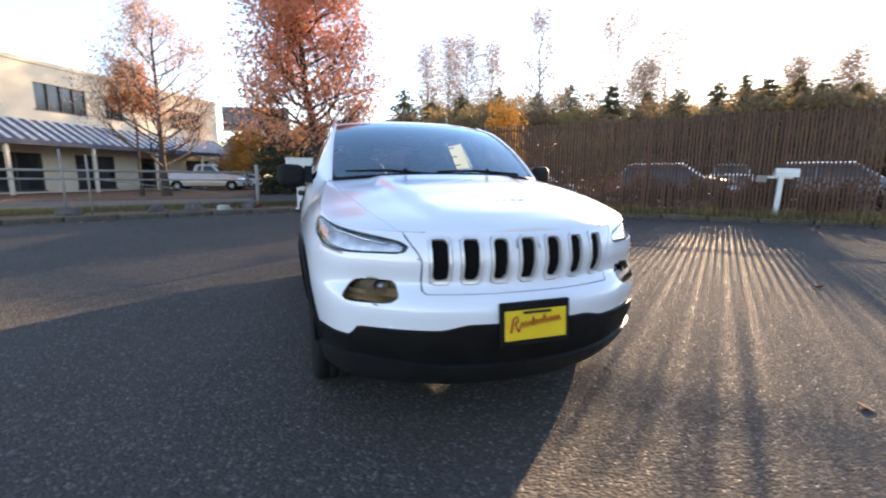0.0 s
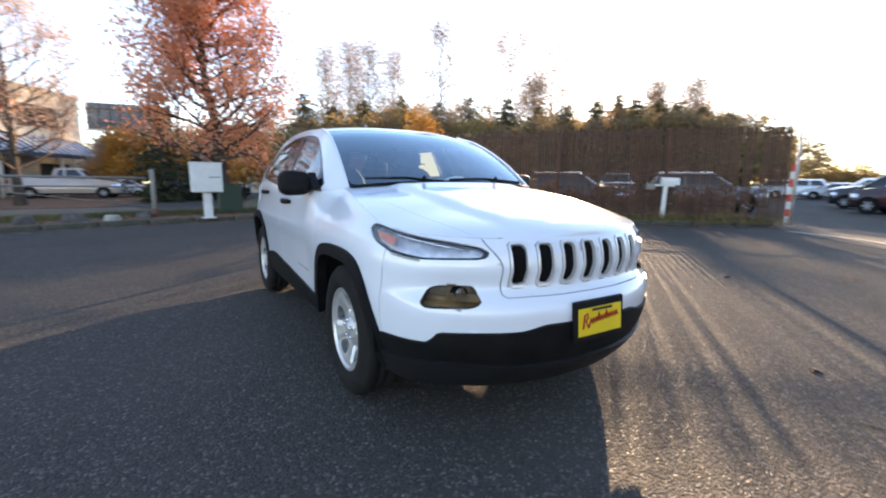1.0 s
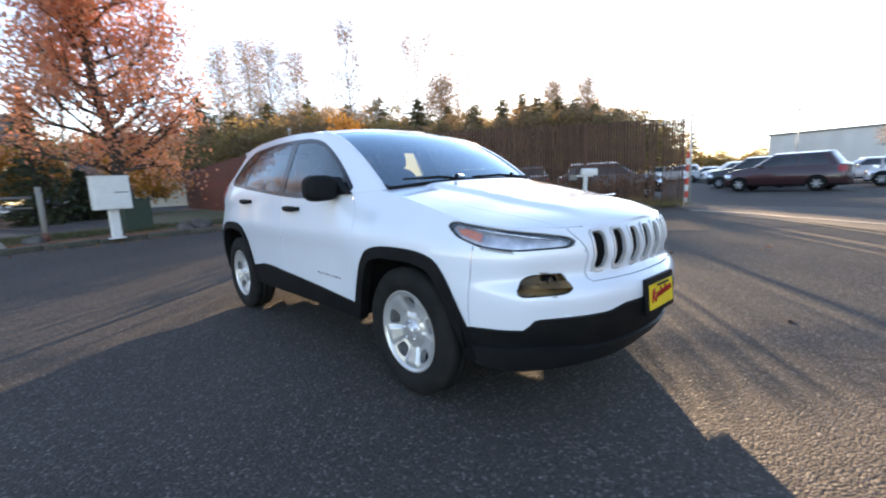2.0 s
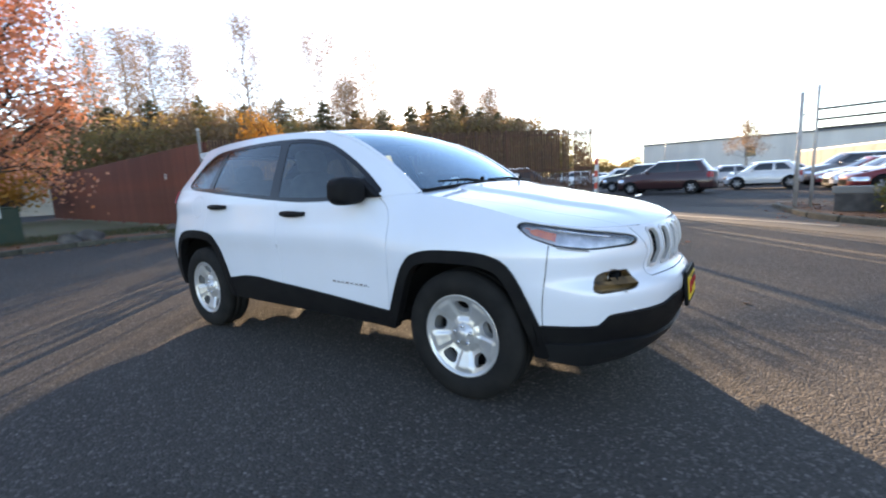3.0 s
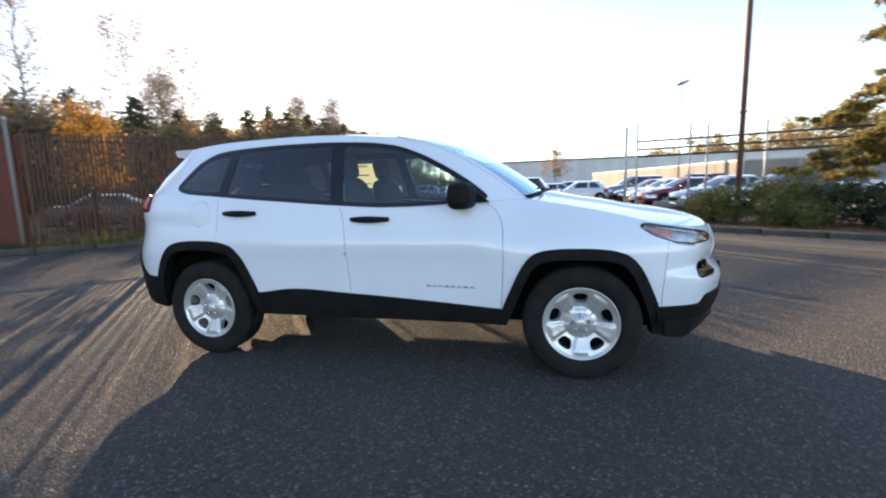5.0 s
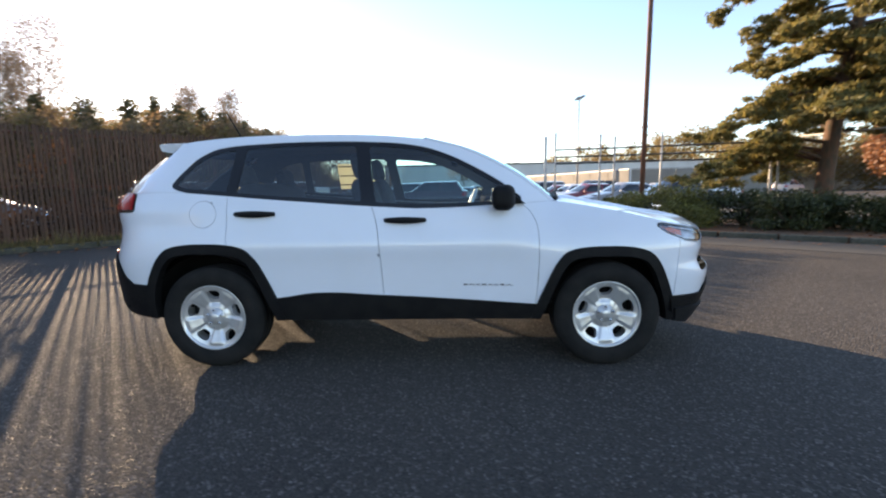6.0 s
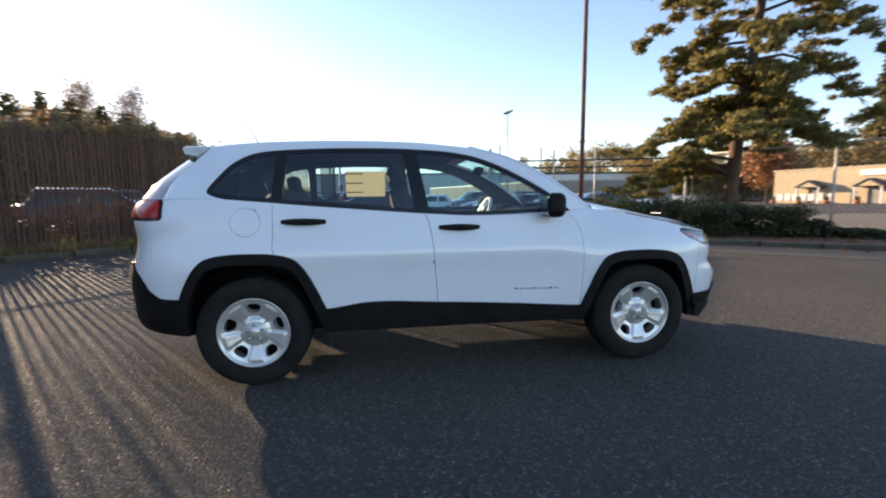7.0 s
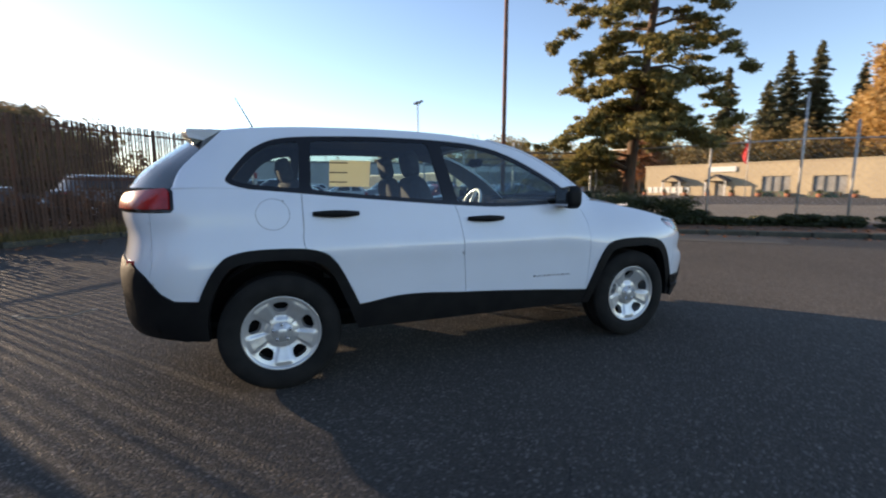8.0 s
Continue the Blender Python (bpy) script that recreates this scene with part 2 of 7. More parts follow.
def asphalt_mat():
    m = mat("asphalt", (0.047, 0.041, 0.036), 0.9, second=(0.068, 0.060, 0.052), scale=0.35, mix=(0.35, 0.7), rough2=0.72, spec=0.35)
    nt = m.node_tree
    nodes, links = nt.nodes, nt.links
    b = nodes["Principled BSDF"]
    base = b.inputs["Base Color"].links[0].from_socket
    tc = nodes.new("ShaderNodeTexCoord")
    vo = nodes.new("ShaderNodeTexVoronoi")
    vo.inputs["Scale"].default_value = 78
    links.new(tc.outputs["Object"], vo.inputs["Vector"])
    sep = nodes.new("ShaderNodeSeparateColor")
    links.new(vo.outputs["Color"], sep.inputs["Color"])
    # a few pale stones among dark ones
    pick = nodes.new("ShaderNodeMapRange")
    pick.inputs["From Min"].default_value, pick.inputs["From Max"].default_value = 0.78, 1.0
    links.new(sep.outputs["Red"], pick.inputs["Value"])
    mx = nodes.new("ShaderNodeMix")
    mx.data_type = "RGBA"
    mx.inputs[7].default_value = (0.16, 0.142, 0.125, 1)
    links.new(pick.outputs["Result"], mx.inputs[0])
    links.new(base, mx.inputs[6])
    dark = nodes.new("ShaderNodeMapRange")
    dark.inputs["From Min"].default_value, dark.inputs["From Max"].default_value = 0.0, 0.5
    dark.inputs["To Min"].default_value, dark.inputs["To Max"].default_value = 0.72, 1.04
    links.new(sep.outputs["Green"], dark.inputs["Value"])
    ml = nodes.new("ShaderNodeMix")
    ml.data_type, ml.blend_type = "RGBA", "MULTIPLY"
    ml.inputs[0].default_value = 1
    links.new(mx.outputs[2], ml.inputs[6])
    links.new(dark.outputs["Result"], ml.inputs[7])
    # scattered pale grit
    v2, s2 = nodes.new("ShaderNodeTexVoronoi"), nodes.new("ShaderNodeSeparateColor")
    v2.inputs["Scale"].default_value = 11
    links.new(tc.outputs["Object"], v2.inputs["Vector"])
    links.new(v2.outputs["Color"], s2.inputs["Color"])
    near, some, both = nodes.new("ShaderNodeMapRange"), nodes.new("ShaderNodeMapRange"), nodes.new("ShaderNodeMath")
    near.inputs["From Min"].default_value, near.inputs["From Max"].default_value = 0.10, 0.055
    some.inputs["From Min"].default_value, some.inputs["From Max"].default_value = 0.62, 0.66
    links.new(v2.outputs["Distance"], near.inputs["Value"])
    links.new(s2.outputs["Red"], some.inputs["Value"])
    both.operation = "MULTIPLY"
    links.new(near.outputs["Result"], both.inputs[0])
    links.new(some.outputs["Result"], both.inputs[1])
    grit = nodes.new("ShaderNodeMix")
    grit.data_type = "RGBA"
    grit.inputs[7].default_value = (0.26, 0.24, 0.22, 1)
    links.new(both.outputs["Value"], grit.inputs[0])
    links.new(ml.outputs[2], grit.inputs[6])
    links.new(grit.outputs[2], b.inputs["Base Color"])
    glint = nodes.new("ShaderNodeMapRange")
    glint.inputs["From Min"].default_value, glint.inputs["From Max"].default_value = 0.0, 0.22
    glint.inputs["To Min"].default_value, glint.inputs["To Max"].default_value = 0.60, 0.92
    links.new(sep.outputs["Red"], glint.inputs["Value"])
    links.new(glint.outputs["Result"], b.inputs["Roughness"])
    bp = nodes.new("ShaderNodeBump")
    bp.inputs["Strength"].default_value, bp.inputs["Distance"].default_value = 1.0, 0.0065
    ad = nodes.new("ShaderNodeMath")
    ad.operation = "MULTIPLY_ADD"
    links.new(vo.outputs["Distance"], ad.inputs[0])
    ad.inputs[1].default_value = -1.0
    links.new(sep.outputs["Blue"], ad.inputs[2])
    links.new(ad.outputs["Value"], bp.inputs["Height"])
    links.new(bp.outputs["Normal"], b.inputs["Normal"])
    return m


def leaf_mat(name, a, c, rough=0.6, through=0.35):
    """Leaves: colour differs leaf by leaf, and light comes through."""
    m = bpy.data.materials.new(name)
    m.use_nodes = True
    nt = m.node_tree
    nodes, links = nt.nodes, nt.links
    b = nodes["Principled BSDF"]
    b.inputs["Roughness"].default_value = rough
    ge, mx = nodes.new("ShaderNodeNewGeometry"), nodes.new("ShaderNodeMix")
    mx.data_type = "RGBA"
    mx.inputs[6].default_value, mx.inputs[7].default_value = (*a, 1), (*c, 1)
    links.new(ge.outputs["Random Per Island"], mx.inputs[0])
    links.new(mx.outputs[2], b.inputs["Base Color"])
    tr, ms = nodes.new("ShaderNodeBsdfTranslucent"), nodes.new("ShaderNodeMixShader")
    links.new(mx.outputs[2], tr.inputs["Color"])
    ms.inputs["Fac"].default_value = through
    links.new(b.outputs["BSDF"], ms.inputs[1])
    links.new(tr.outputs["BSDF"], ms.inputs[2])
    links.new(ms.outputs["Shader"], nodes["Material Output"].inputs["Surface"])
    return m


ASPHALT = asphalt_mat()
PAINT_WHITE = mat("white_car_paint", (0.74, 0.775, 0.84), 0.28, second=(0.72, 0.755, 0.815), scale=3, coat=1.0)
PLASTIC = mat("black_textured_plastic", (0.006, 0.006, 0.007), 0.55, second=(0.010, 0.010, 0.010), scale=9, bump=0.25, bscale=600, spec=0.14)
CHIN = mat("dark_grey_chin_plastic", (0.011, 0.012, 0.013), 0.5, second=(0.008, 0.008, 0.009), scale=7, bump=0.2, bscale=500, spec=0.3)
GLOSS_BLACK = mat("gloss_black", (0.008, 0.008, 0.009), 0.12, scale=5)
DARK = mat("dark_inner", (0.006, 0.006, 0.006), 0.95, scale=6, spec=0.1)
RUBBER = mat("tyre_rubber", (0.009, 0.009, 0.009), 0.85, second=(0.018, 0.017, 0.016), scale=7, bump=0.2, bscale=150, spec=0.25)
ALLOY = mat("silver_alloy", (0.66, 0.66, 0.66), 0.32, 0.6, second=(0.58, 0.58, 0.58), scale=12, coat=0.4)
CHROME = mat("chrome", (0.8, 0.8, 0.82), 0.12, 1.0, second=(0.7, 0.7, 0.72), scale=10)
CLOTH = mat("dark_seat_cloth", (0.03, 0.03, 0.032), 0.85, second=(0.045, 0.044, 0.043), scale=20, bump=0.3, bscale=400)
GREY_TRIM = mat("grey_trim", (0.09, 0.09, 0.088), 0.7, second=(0.07, 0.07, 0.07), scale=8)
HEADLINER = mat("headliner_cloth", (0.06, 0.058, 0.055), 0.9, second=(0.05, 0.05, 0.048), scale=15)
REFLECTOR = mat("lamp_reflector", (0.66, 0.66, 0.68), 0.3, 0.4, second=(0.38, 0.38, 0.40), scale=18)
SATIN = mat("satin_silver", (0.78, 0.78, 0.79), 0.3, 0.45, second=(0.7, 0.7, 0.71), scale=12)
GLASS = glass_mat("clear_glass", (0.64, 0.82, 0.84), ior=1.5, haze=0.006)
# sky reflection strengthened in the colour: blue gloss, raised ior, pale film
GLASS_SCREEN = glass_mat("sky_hazed_windscreen_glass", (0.70, 0.88, 0.92), ior=2.2, haze=0.02, gloss=(0.62, 0.86, 1.0))
GLASS_DARK = glass_mat("tinted_glass", (0.58, 0.68, 0.70), ior=1.5, haze=0.006)
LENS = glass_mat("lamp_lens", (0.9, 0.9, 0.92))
RED_LENS = mat("red_lens", (0.42, 0.012, 0.012), 0.2, second=(0.26, 0.006, 0.006), scale=14, coat=0.3)
AMBER = mat("amber_lens", (0.75, 0.16, 0.015), 0.2, second=(0.6, 0.1, 0.01), scale=30, coat=0.8)
# the gold tone stands in for low sunlight in the fog lamp
SMOKE_GOLD = mat("smoked_lens_sun_gold", (0.19, 0.115, 0.05), 0.3, second=(0.03, 0.02, 0.01), scale=9, spec=0.25)
YELLOW = mat("yellow_card", (0.75, 0.52, 0.02), 0.5, second=(0.7, 0.46, 0.02), scale=12)
PAPER = leaf_mat("yellowed_paper", (0.84, 0.82, 0.68), (0.84, 0.82, 0.68), through=0.5)
INK_RED = mat("red_ink", (0.45, 0.01, 0.015), 0.5, scale=10)
INK = mat("black_ink", (0.012, 0.012, 0.012), 0.6, scale=10)
KERB = mat("weathered_concrete", (0.11, 0.10, 0.075), 0.95, second=(0.05, 0.05, 0.034), scale=1.5, fine=(0.05, 0.05, 0.04), fscale=30, bump=0.4, bscale=50)


GRASS = mat("rough_grass", (0.13, 0.105, 0.05), 0.9, second=(0.11, 0.125, 0.035), scale=1.2, fine=(0.06, 0.045, 0.02), fscale=25, bump=0.6, bscale=40)
LITTER = mat("leaf_littered_soil", (0.14, 0.07, 0.034), 0.95, second=(0.25, 0.10, 0.042), scale=0.8, fine=(0.05, 0.035, 0.02), fscale=18, bump=0.5, bscale=30)
BLADES = leaf_mat("grass_blades", (0.045, 0.07, 0.015), (0.10, 0.08, 0.035))
FALLEN = leaf_mat("fallen_leaves", (0.30, 0.10, 0.03), (0.17, 0.09, 0.04), through=0.1)
BARK = mat("grey_brown_bark", (0.075, 0.055, 0.042), 0.95, second=(0.04, 0.03, 0.024), scale=6, stretch=(3, 3, 0.6), bump=0.8, bscale=18)
BARK_PINE = mat("red_pine_bark", (0.13, 0.068, 0.04), 0.95, second=(0.06, 0.05, 0.035), scale=5, stretch=(2, 2, 0.7), bump=0.8, bscale=14)
BARK_PALE = mat("pale_aspen_bark", (0.24, 0.20, 0.17), 0.9, second=(0.13, 0.11, 0.09), scale=3, bump=0.4, bscale=12)
L_RED = leaf_mat("red_maple_leaves", (0.74, 0.27, 0.12), (0.62, 0.34, 0.23), through=0.6)
L_PINE = leaf_mat("pine_needles", (0.105, 0.115, 0.038), (0.31, 0.235, 0.075), through=0.45)
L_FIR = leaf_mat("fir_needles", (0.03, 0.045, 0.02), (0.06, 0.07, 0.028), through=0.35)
# paler copy of the fir needles, sun and haze put into the colour
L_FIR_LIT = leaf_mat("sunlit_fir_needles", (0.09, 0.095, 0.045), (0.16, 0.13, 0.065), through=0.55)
L_GOLD = leaf_mat("gold_leaves", (0.60, 0.30, 0.05), (0.45, 0.21, 0.045), through=0.5)
L_PINK = leaf_mat("sparse_mauve_leaves", (0.44, 0.32, 0.30), (0.52, 0.34, 0.22), through=0.5)
L_ASPEN = leaf_mat("sparse_aspen_leaves", (0.34, 0.23, 0.14), (0.24, 0.17, 0.12), through=0.35)
L_BROWN = leaf_mat("brown_scrub", (0.30, 0.19, 0.10), (0.22, 0.15, 0.08), through=0.5)
L_OLIVE = leaf_mat("olive_wood", (0.20, 0.17, 0.07), (0.32, 0.20, 0.07), through=0.5)
L_SCRUB = leaf_mat("dark_brown_vines", (0.11, 0.05, 0.025), (0.06, 0.04, 0.02), through=0.4)
L_PALEGOLD = leaf_mat("pale_gold_leaves", (0.50, 0.33, 0.12), (0.44, 0.26, 0.09), through=0.5)
L_SHRUB = leaf_mat("dark_evergreen_shrub", (0.03, 0.045, 0.016), (0.07, 0.075, 0.025), 0.45, 0.3)
L_YELLOWGREEN = leaf_mat("yellow_green_shrub", (0.20, 0.19, 0.05), (0.11, 0.115, 0.03), 0.5, 0.45)
SLAT = mat("brown_fence_slat", (0.095, 0.042, 0.023), 0.75, second=(0.06, 0.03, 0.018), scale=3, stretch=(4, 4, 0.6), random_tint=0.25, bump=0.2, bscale=60)
BOARD = mat("red_brown_boards", (0.20, 0.055, 0.03), 0.75, second=(0.125, 0.04, 0.026), scale=1.6, stretch=(2, 2, 0.5), fine=(0.17, 0.06, 0.04), fscale=8, random_tint=0.12, bump=0.2, bscale=40)
GALV = mat("galvanised_steel", (0.50, 0.49, 0.47), 0.5, 0.25, second=(0.38, 0.37, 0.35), scale=6)
DARK_STEEL = mat("weathered_dark_steel", (0.11, 0.10, 0.09), 0.6, 0.4, second=(0.07, 0.065, 0.06), scale=5)
RUST = mat("rusty_brown_steel", (0.19, 0.08, 0.05), 0.75, second=(0.12, 0.055, 0.038), scale=3, bump=0.3, bscale=40)
CREAM = mat("cream_render", (0.74, 0.66, 0.52), 0.85, second=(0.64, 0.56, 0.43), scale=0.4, fine=(0.68, 0.6, 0.47), fscale=4, bump=0.1, bscale=20)
TAN = mat("tan_block_wall", (0.46, 0.37, 0.24), 0.9, second=(0.41, 0.33, 0.22), scale=0.3, fine=(0.36, 0.29, 0.2), fscale=3)
OFFWHITE = mat("off_white_siding", (0.74, 0.72, 0.67), 0.8, second=(0.64, 0.62, 0.58), scale=0.4, stretch=(1, 1, 0.3))
PALE_WALL = mat("pale_slatted_screen", (0.25, 0.235, 0.21), 0.8, second=(0.20, 0.19, 0.17), scale=0.6)
WHITE_PAINT = mat("white_painted_metal", (0.72, 0.72, 0.70), 0.5, second=(0.64, 0.64, 0.61), scale=4, fine=(0.66, 0.65, 0.62), fscale=12)
AWNING = mat("blue_grey_ribbed_metal", (0.045, 0.065, 0.10), 0.5, 0.2, second=(0.06, 0.08, 0.12), scale=1)
WINDOW_DARK = mat("dark_window_pane", (0.02, 0.024, 0.028), 0.1, second=(0.04, 0.045, 0.05), scale=0.8, coat=0.5)
ROOF_DARK = mat("dark_shingles", (0.05, 0.05, 0.055), 0.9, second=(0.035, 0.035, 0.04), scale=2)
GREEN_METAL = mat("dark_green_metal", (0.02, 0.045, 0.03), 0.6, second=(0.03, 0.05, 0.03), scale=4)
STONE = mat("dark_boulder", (0.07, 0.065, 0.06), 0.95, second=(0.12, 0.11, 0.10), scale=5, bump=0.6, bscale=20)
STONE_PALE = mat("pale_boulder", (0.40, 0.38, 0.34), 0.95, second=(0.28, 0.27, 0.24), scale=5, bump=0.6, bscale=20)
ORANGE = mat("orange_reflective", (0.62, 0.07, 0.035), 0.5, second=(0.5, 0.055, 0.03), scale=8)
FLAG_RED = mat("red_cloth", (0.45, 0.03, 0.03), 0.8, second=(0.35, 0.02, 0.02), scale=4)
LIT_PAVING = mat("lit_tan_paving", (0.085, 0.078, 0.066), 0.95, second=(0.065, 0.06, 0.053), scale=0.9, fine=(0.05, 0.046, 0.042), fscale=35, bump=0.3, bscale=60)
GRAVEL = mat("dusty_tan_gravel", (0.17, 0.135, 0.095), 0.95, second=(0.12, 0.10, 0.075), scale=0.5, fine=(0.10, 0.085, 0.065), fscale=14, bump=0.4, bscale=40)
GUTTER = mat("pale_gutter_concrete", (0.36, 0.31, 0.24), 0.9, second=(0.24, 0.21, 0.17), scale=2.5, fine=(0.18, 0.16, 0.13), fscale=20, bump=0.3, bscale=50)
CRACK = mat("black_crack_filler", (0.012, 0.012, 0.012), 0.8, scale=8)
CAR_PAINTS = {k: mat("car_paint_" + k, c, 0.35, 0.15, second=[v * 0.9 for v in c], scale=3, coat=1.0) for k, c in
              dict(black=(0.012, 0.013, 0.015), maroon=(0.045, 0.014, 0.016), white=(0.75, 0.75, 0.74), silver=(0.42, 0.42, 0.43), red=(0.22, 0.013, 0.017),
                   navy=(0.02, 0.035, 0.07), grey=(0.14, 0.145, 0.15), beige=(0.46, 0.40, 0.36)).items()}


# ---- ground ----
def flat(name, outline, z, thick, material):
    bm = prism(outline, thick, lambda a, b, c: (a, b, z - thick + c))
    return part(name, bm, material)


bm = bmesh.new()
bmesh.ops.create_grid(bm, x_segments=2, y_segments=2, size=1500)
ground = tagged(part("ground", bm, ASPHALT), "grey worn asphalt of the lot reaching to the horizon", "ground", kind="structure")

KERB_WEST = [(-7.6, -12), (-9.0, -8.3), (-10.2, -5), (-11.05, -2.5), (-11.6, 0), (-11.75, 1.5), (-11.35, 2.9), (-10.6, 4.0), (-8.6, 6.0), (-6.6, 8.0), (-4.6, 10.0), (-2.9, 11.9), (-2.2, 13.0)]
KERB_EAST = [(3.2, 13.4), (3.45, 11.4), (3.85, 9.6), (4.6, 8.3), (6.3, 6.85), (8.2, 5.3), (10.2, 3.65), (12.2, 2.0), (15, -0.3), (19, -3.6), (26, -9)]
west = [tuple(p) for p in resample(KERB_WEST, 60)]
east = [tuple(p) for p in resample(KERB_EAST, 60)]


def shift(line, by):
    p = np.array(line)
    d = np.gradient(p, axis=0)
    n = np.stack([-d[:, 1], d[:, 0]], 1) / np.linalg.norm(d, axis=1, keepdims=True)
    return [tuple(q) for q in p + n * by]


verge = flat("verge_west", shift(west, 0.1) + [(-3.2, 14.5), (-12, 6), (-30, 7), (-34, 3.5), (-24, 1.6), (-18, 0.6), (-16.5, -2), (-14.5, -6), (-12.5, -14)], 0.11, 0.3, GRASS)
tagged(verge, "mown grass verge with fallen leaves behind the kerb", "grass", kind="structure")
dirt = flat("verge_edge", shift(west, 0.12)[:44] + shift(west, 1.25)[:44][::-1], 0.116, 0.2, LITTER)
tagged(dirt, "bare soil and fallen leaves along the kerb", "soil", kind="structure")
verge = flat("verge_east", shift(east, 0.1)[::-1] + [(3.6, 13.6), (3.7, 12.9), (7, 11.9), (11, 10.9), (13.5, 6.9), (16.5, 3.0), (22, -3), (29, -8.5)], 0.11, 0.3, LITTER)
tagged(verge, "leaf-littered planting strip behind the kerb", "planting strip", kind="structure")
yard = flat("leaf_yard", [(-19, -22), (-22, -4.5), (-30, -3), (-60, -4), (-70, -19.5), (-30, -19.5)], 0.02, 0.2, LITTER)
tagged(yard, "bare ground strewn with red fallen leaves", "yard", kind="structure")
path = flat("dirt_path", [(-16.6, -2.2), (-14.6, -6.1), (-12.6, -14), (-16, -21), (-23.5, -16.5), (-21.2, -8), (-21, -3.6)], 0.012, 0.1, GRAVEL)
tagged(path, "pale trodden dirt path behind the pipe barrier", "path", kind="structure")
back = flat("scrub_ground", [(-34, 4.2), (-11.2, 5.2), (-2.6, 14.2), (-6, 19), (-20, 28), (-60, 40), (-90, 30)], 0.03, 0.2, LITTER)
tagged(back, "brown scrubby ground behind the fences", "ground", kind="structure")
lot = flat("gravel_lot", [(3.75, 13.0), (7, 12.0), (11.05, 11.0), (13.6, 7.0), (16.6, 3.1), (22.1, -2.9), (29.1, -8.4), (62, -16), (56, 20), (49, 46), (30, 36)], 0.02, 0.2, GRAVEL)
tagged(lot, "dusty tan gravel lot between the planting strip and the shop", "ground", kind="structure")
street = flat("street", [(16, 34), (25, 19.9), (29.4, 17.9), (36.5, 12.7), (60, -8), (66, -4), (56, 38), (50, 50)], 0.03, 0.2, ASPHALT)
tagged(street, "grey asphalt parking street before the tan shop", "road", kind="structure")
gutter = flat("gutter_edge", [(-1.35, 11.5), (-1.1, 11.68), (0.2, 11.1), (1.3, 10.25), (2.85, 9.15), (4.0, 8.25), (3.9, 8.05), (2.75, 8.95), (1.2, 10.0), (0.1, 10.85)], 0.013, 0.1, GUTTER)
tagged(gutter, "pale concrete gutter edge across the lot entrance", "gutter", kind="structure")
# sunlit ground at the entrance, put into a paler sheet of paving
apron = flat("driveway_apron", [(-1.9, 12.3), (0.4, 9.9), (3.2, 7.7), (5.2, 5.6), (9, 2.3), (10.2, 3.4), (8.2, 5.15), (6.3, 6.7), (4.5, 8.15), (3.7, 9.5), (3.3, 11.3), (3.05, 13.3), (-2.1, 13.4)], 0.006, 0.1, LIT_PAVING)
tagged(apron, "strip of paving across the lot entrance, coloured paler as if sunlit", "driveway", kind="structure")


def kerb(name, line, label):
    """A run of kerb stones, each a piece of its own."""
    run = thing(name, label, "kerb", kind="structure")
    p = resample(line, 400)
    s = np.r_[0, np.cumsum(np.linalg.norm(np.diff(p, axis=0), axis=1))]
    n = int(s[-1] / 1.1)
    me = mesh_of("kerb_stone", boxed((1.096, 0.16, 0.29), (0, 0, -0.02), None, 0.03), KERB)
    for i in range(n):
        a, b = [np.array([np.interp(k, s, p[:, 0]), np.interp(k, s, p[:, 1])]) for k in (i * s[-1] / n, (i + 1) * s[-1] / n)]
        o = new("kerb_stone", me)
        o.parent = run
        c, d = (a + b) / 2, b - a
        o.matrix_basis = pose(c[0], c[1], random.uniform(-0.012, 0.012), 0, 0, math.degrees(math.atan2(d[1], d[0])) + random.uniform(-0.6, 0.6))
    return run


kerb("kerb_west", KERB_WEST, "low weathered concrete kerb edging the grass verge")
kerb("kerb_east", KERB_EAST, "low weathered concrete kerb edging the planting strip")

# cracks in the asphalt
for k, (x, y, ang, ln) in enumerate(((0.6, -2.1, 95, 1.6), (-0.4, -2.7, 70, 1.2), (3.0, 1.2, 20, 3.0), (-3.6, -1.2, 140, 2.4), (-4.5, 2.5, 60, 3.5), (5.4, 1.4, 130, 2.6), (-6.2, -2.6, 100, 4.0))):
    pts = []
    for i in range(14):
        d = ln * (i / 13 - 0.5)
        off = 0.10 * noise.noise((k * 7.1, i * 0.45, 0))
        pts.append((x + math.cos(radians(ang)) * d - math.sin(radians(ang)) * off, y + math.sin(radians(ang)) * d + math.cos(radians(ang)) * off))
    bm = bmesh.new()
    rim = [(a, b, 0.004 * (1 + 0.8 * math.sin(i * 2.1))) for i, (a, b) in enumerate(pts)]
    vs = [[bm.verts.new((a, b + s * w, 0.0035)) for s in (-1, 1)] for a, b, w in rim]
    for u, v in zip(vs, vs[1:]):
        bm.faces.new((u[0], v[0], v[1], u[1]))
    tagged(part("asphalt_crack", bm, CRACK), "thin dark crack in the asphalt", "crack", "cracks in the asphalt", "structure")


# worn patch with a pale rim
for grow, z, m, word in ((1.0, 0.005, GUTTER, "pale crumbled rim of a worn asphalt patch"), (0.86, 0.0095, ASPHALT, "sunken worn asphalt patch")):
    ring = [(-3.44 + grow * (0.30 + 0.05 * math.sin(3.1 * a) + 0.03 * math.sin(7 * a)) * math.cos(a), 1.66 + grow * (0.16 + 0.03 * math.cos(2.3 * a)) * math.sin(a)) for a in np.linspace(0, math.tau, 40, endpoint=False)]
    tagged(flat("asphalt_patch", ring, z, 0.05, m), word, "patch", kind="structure")


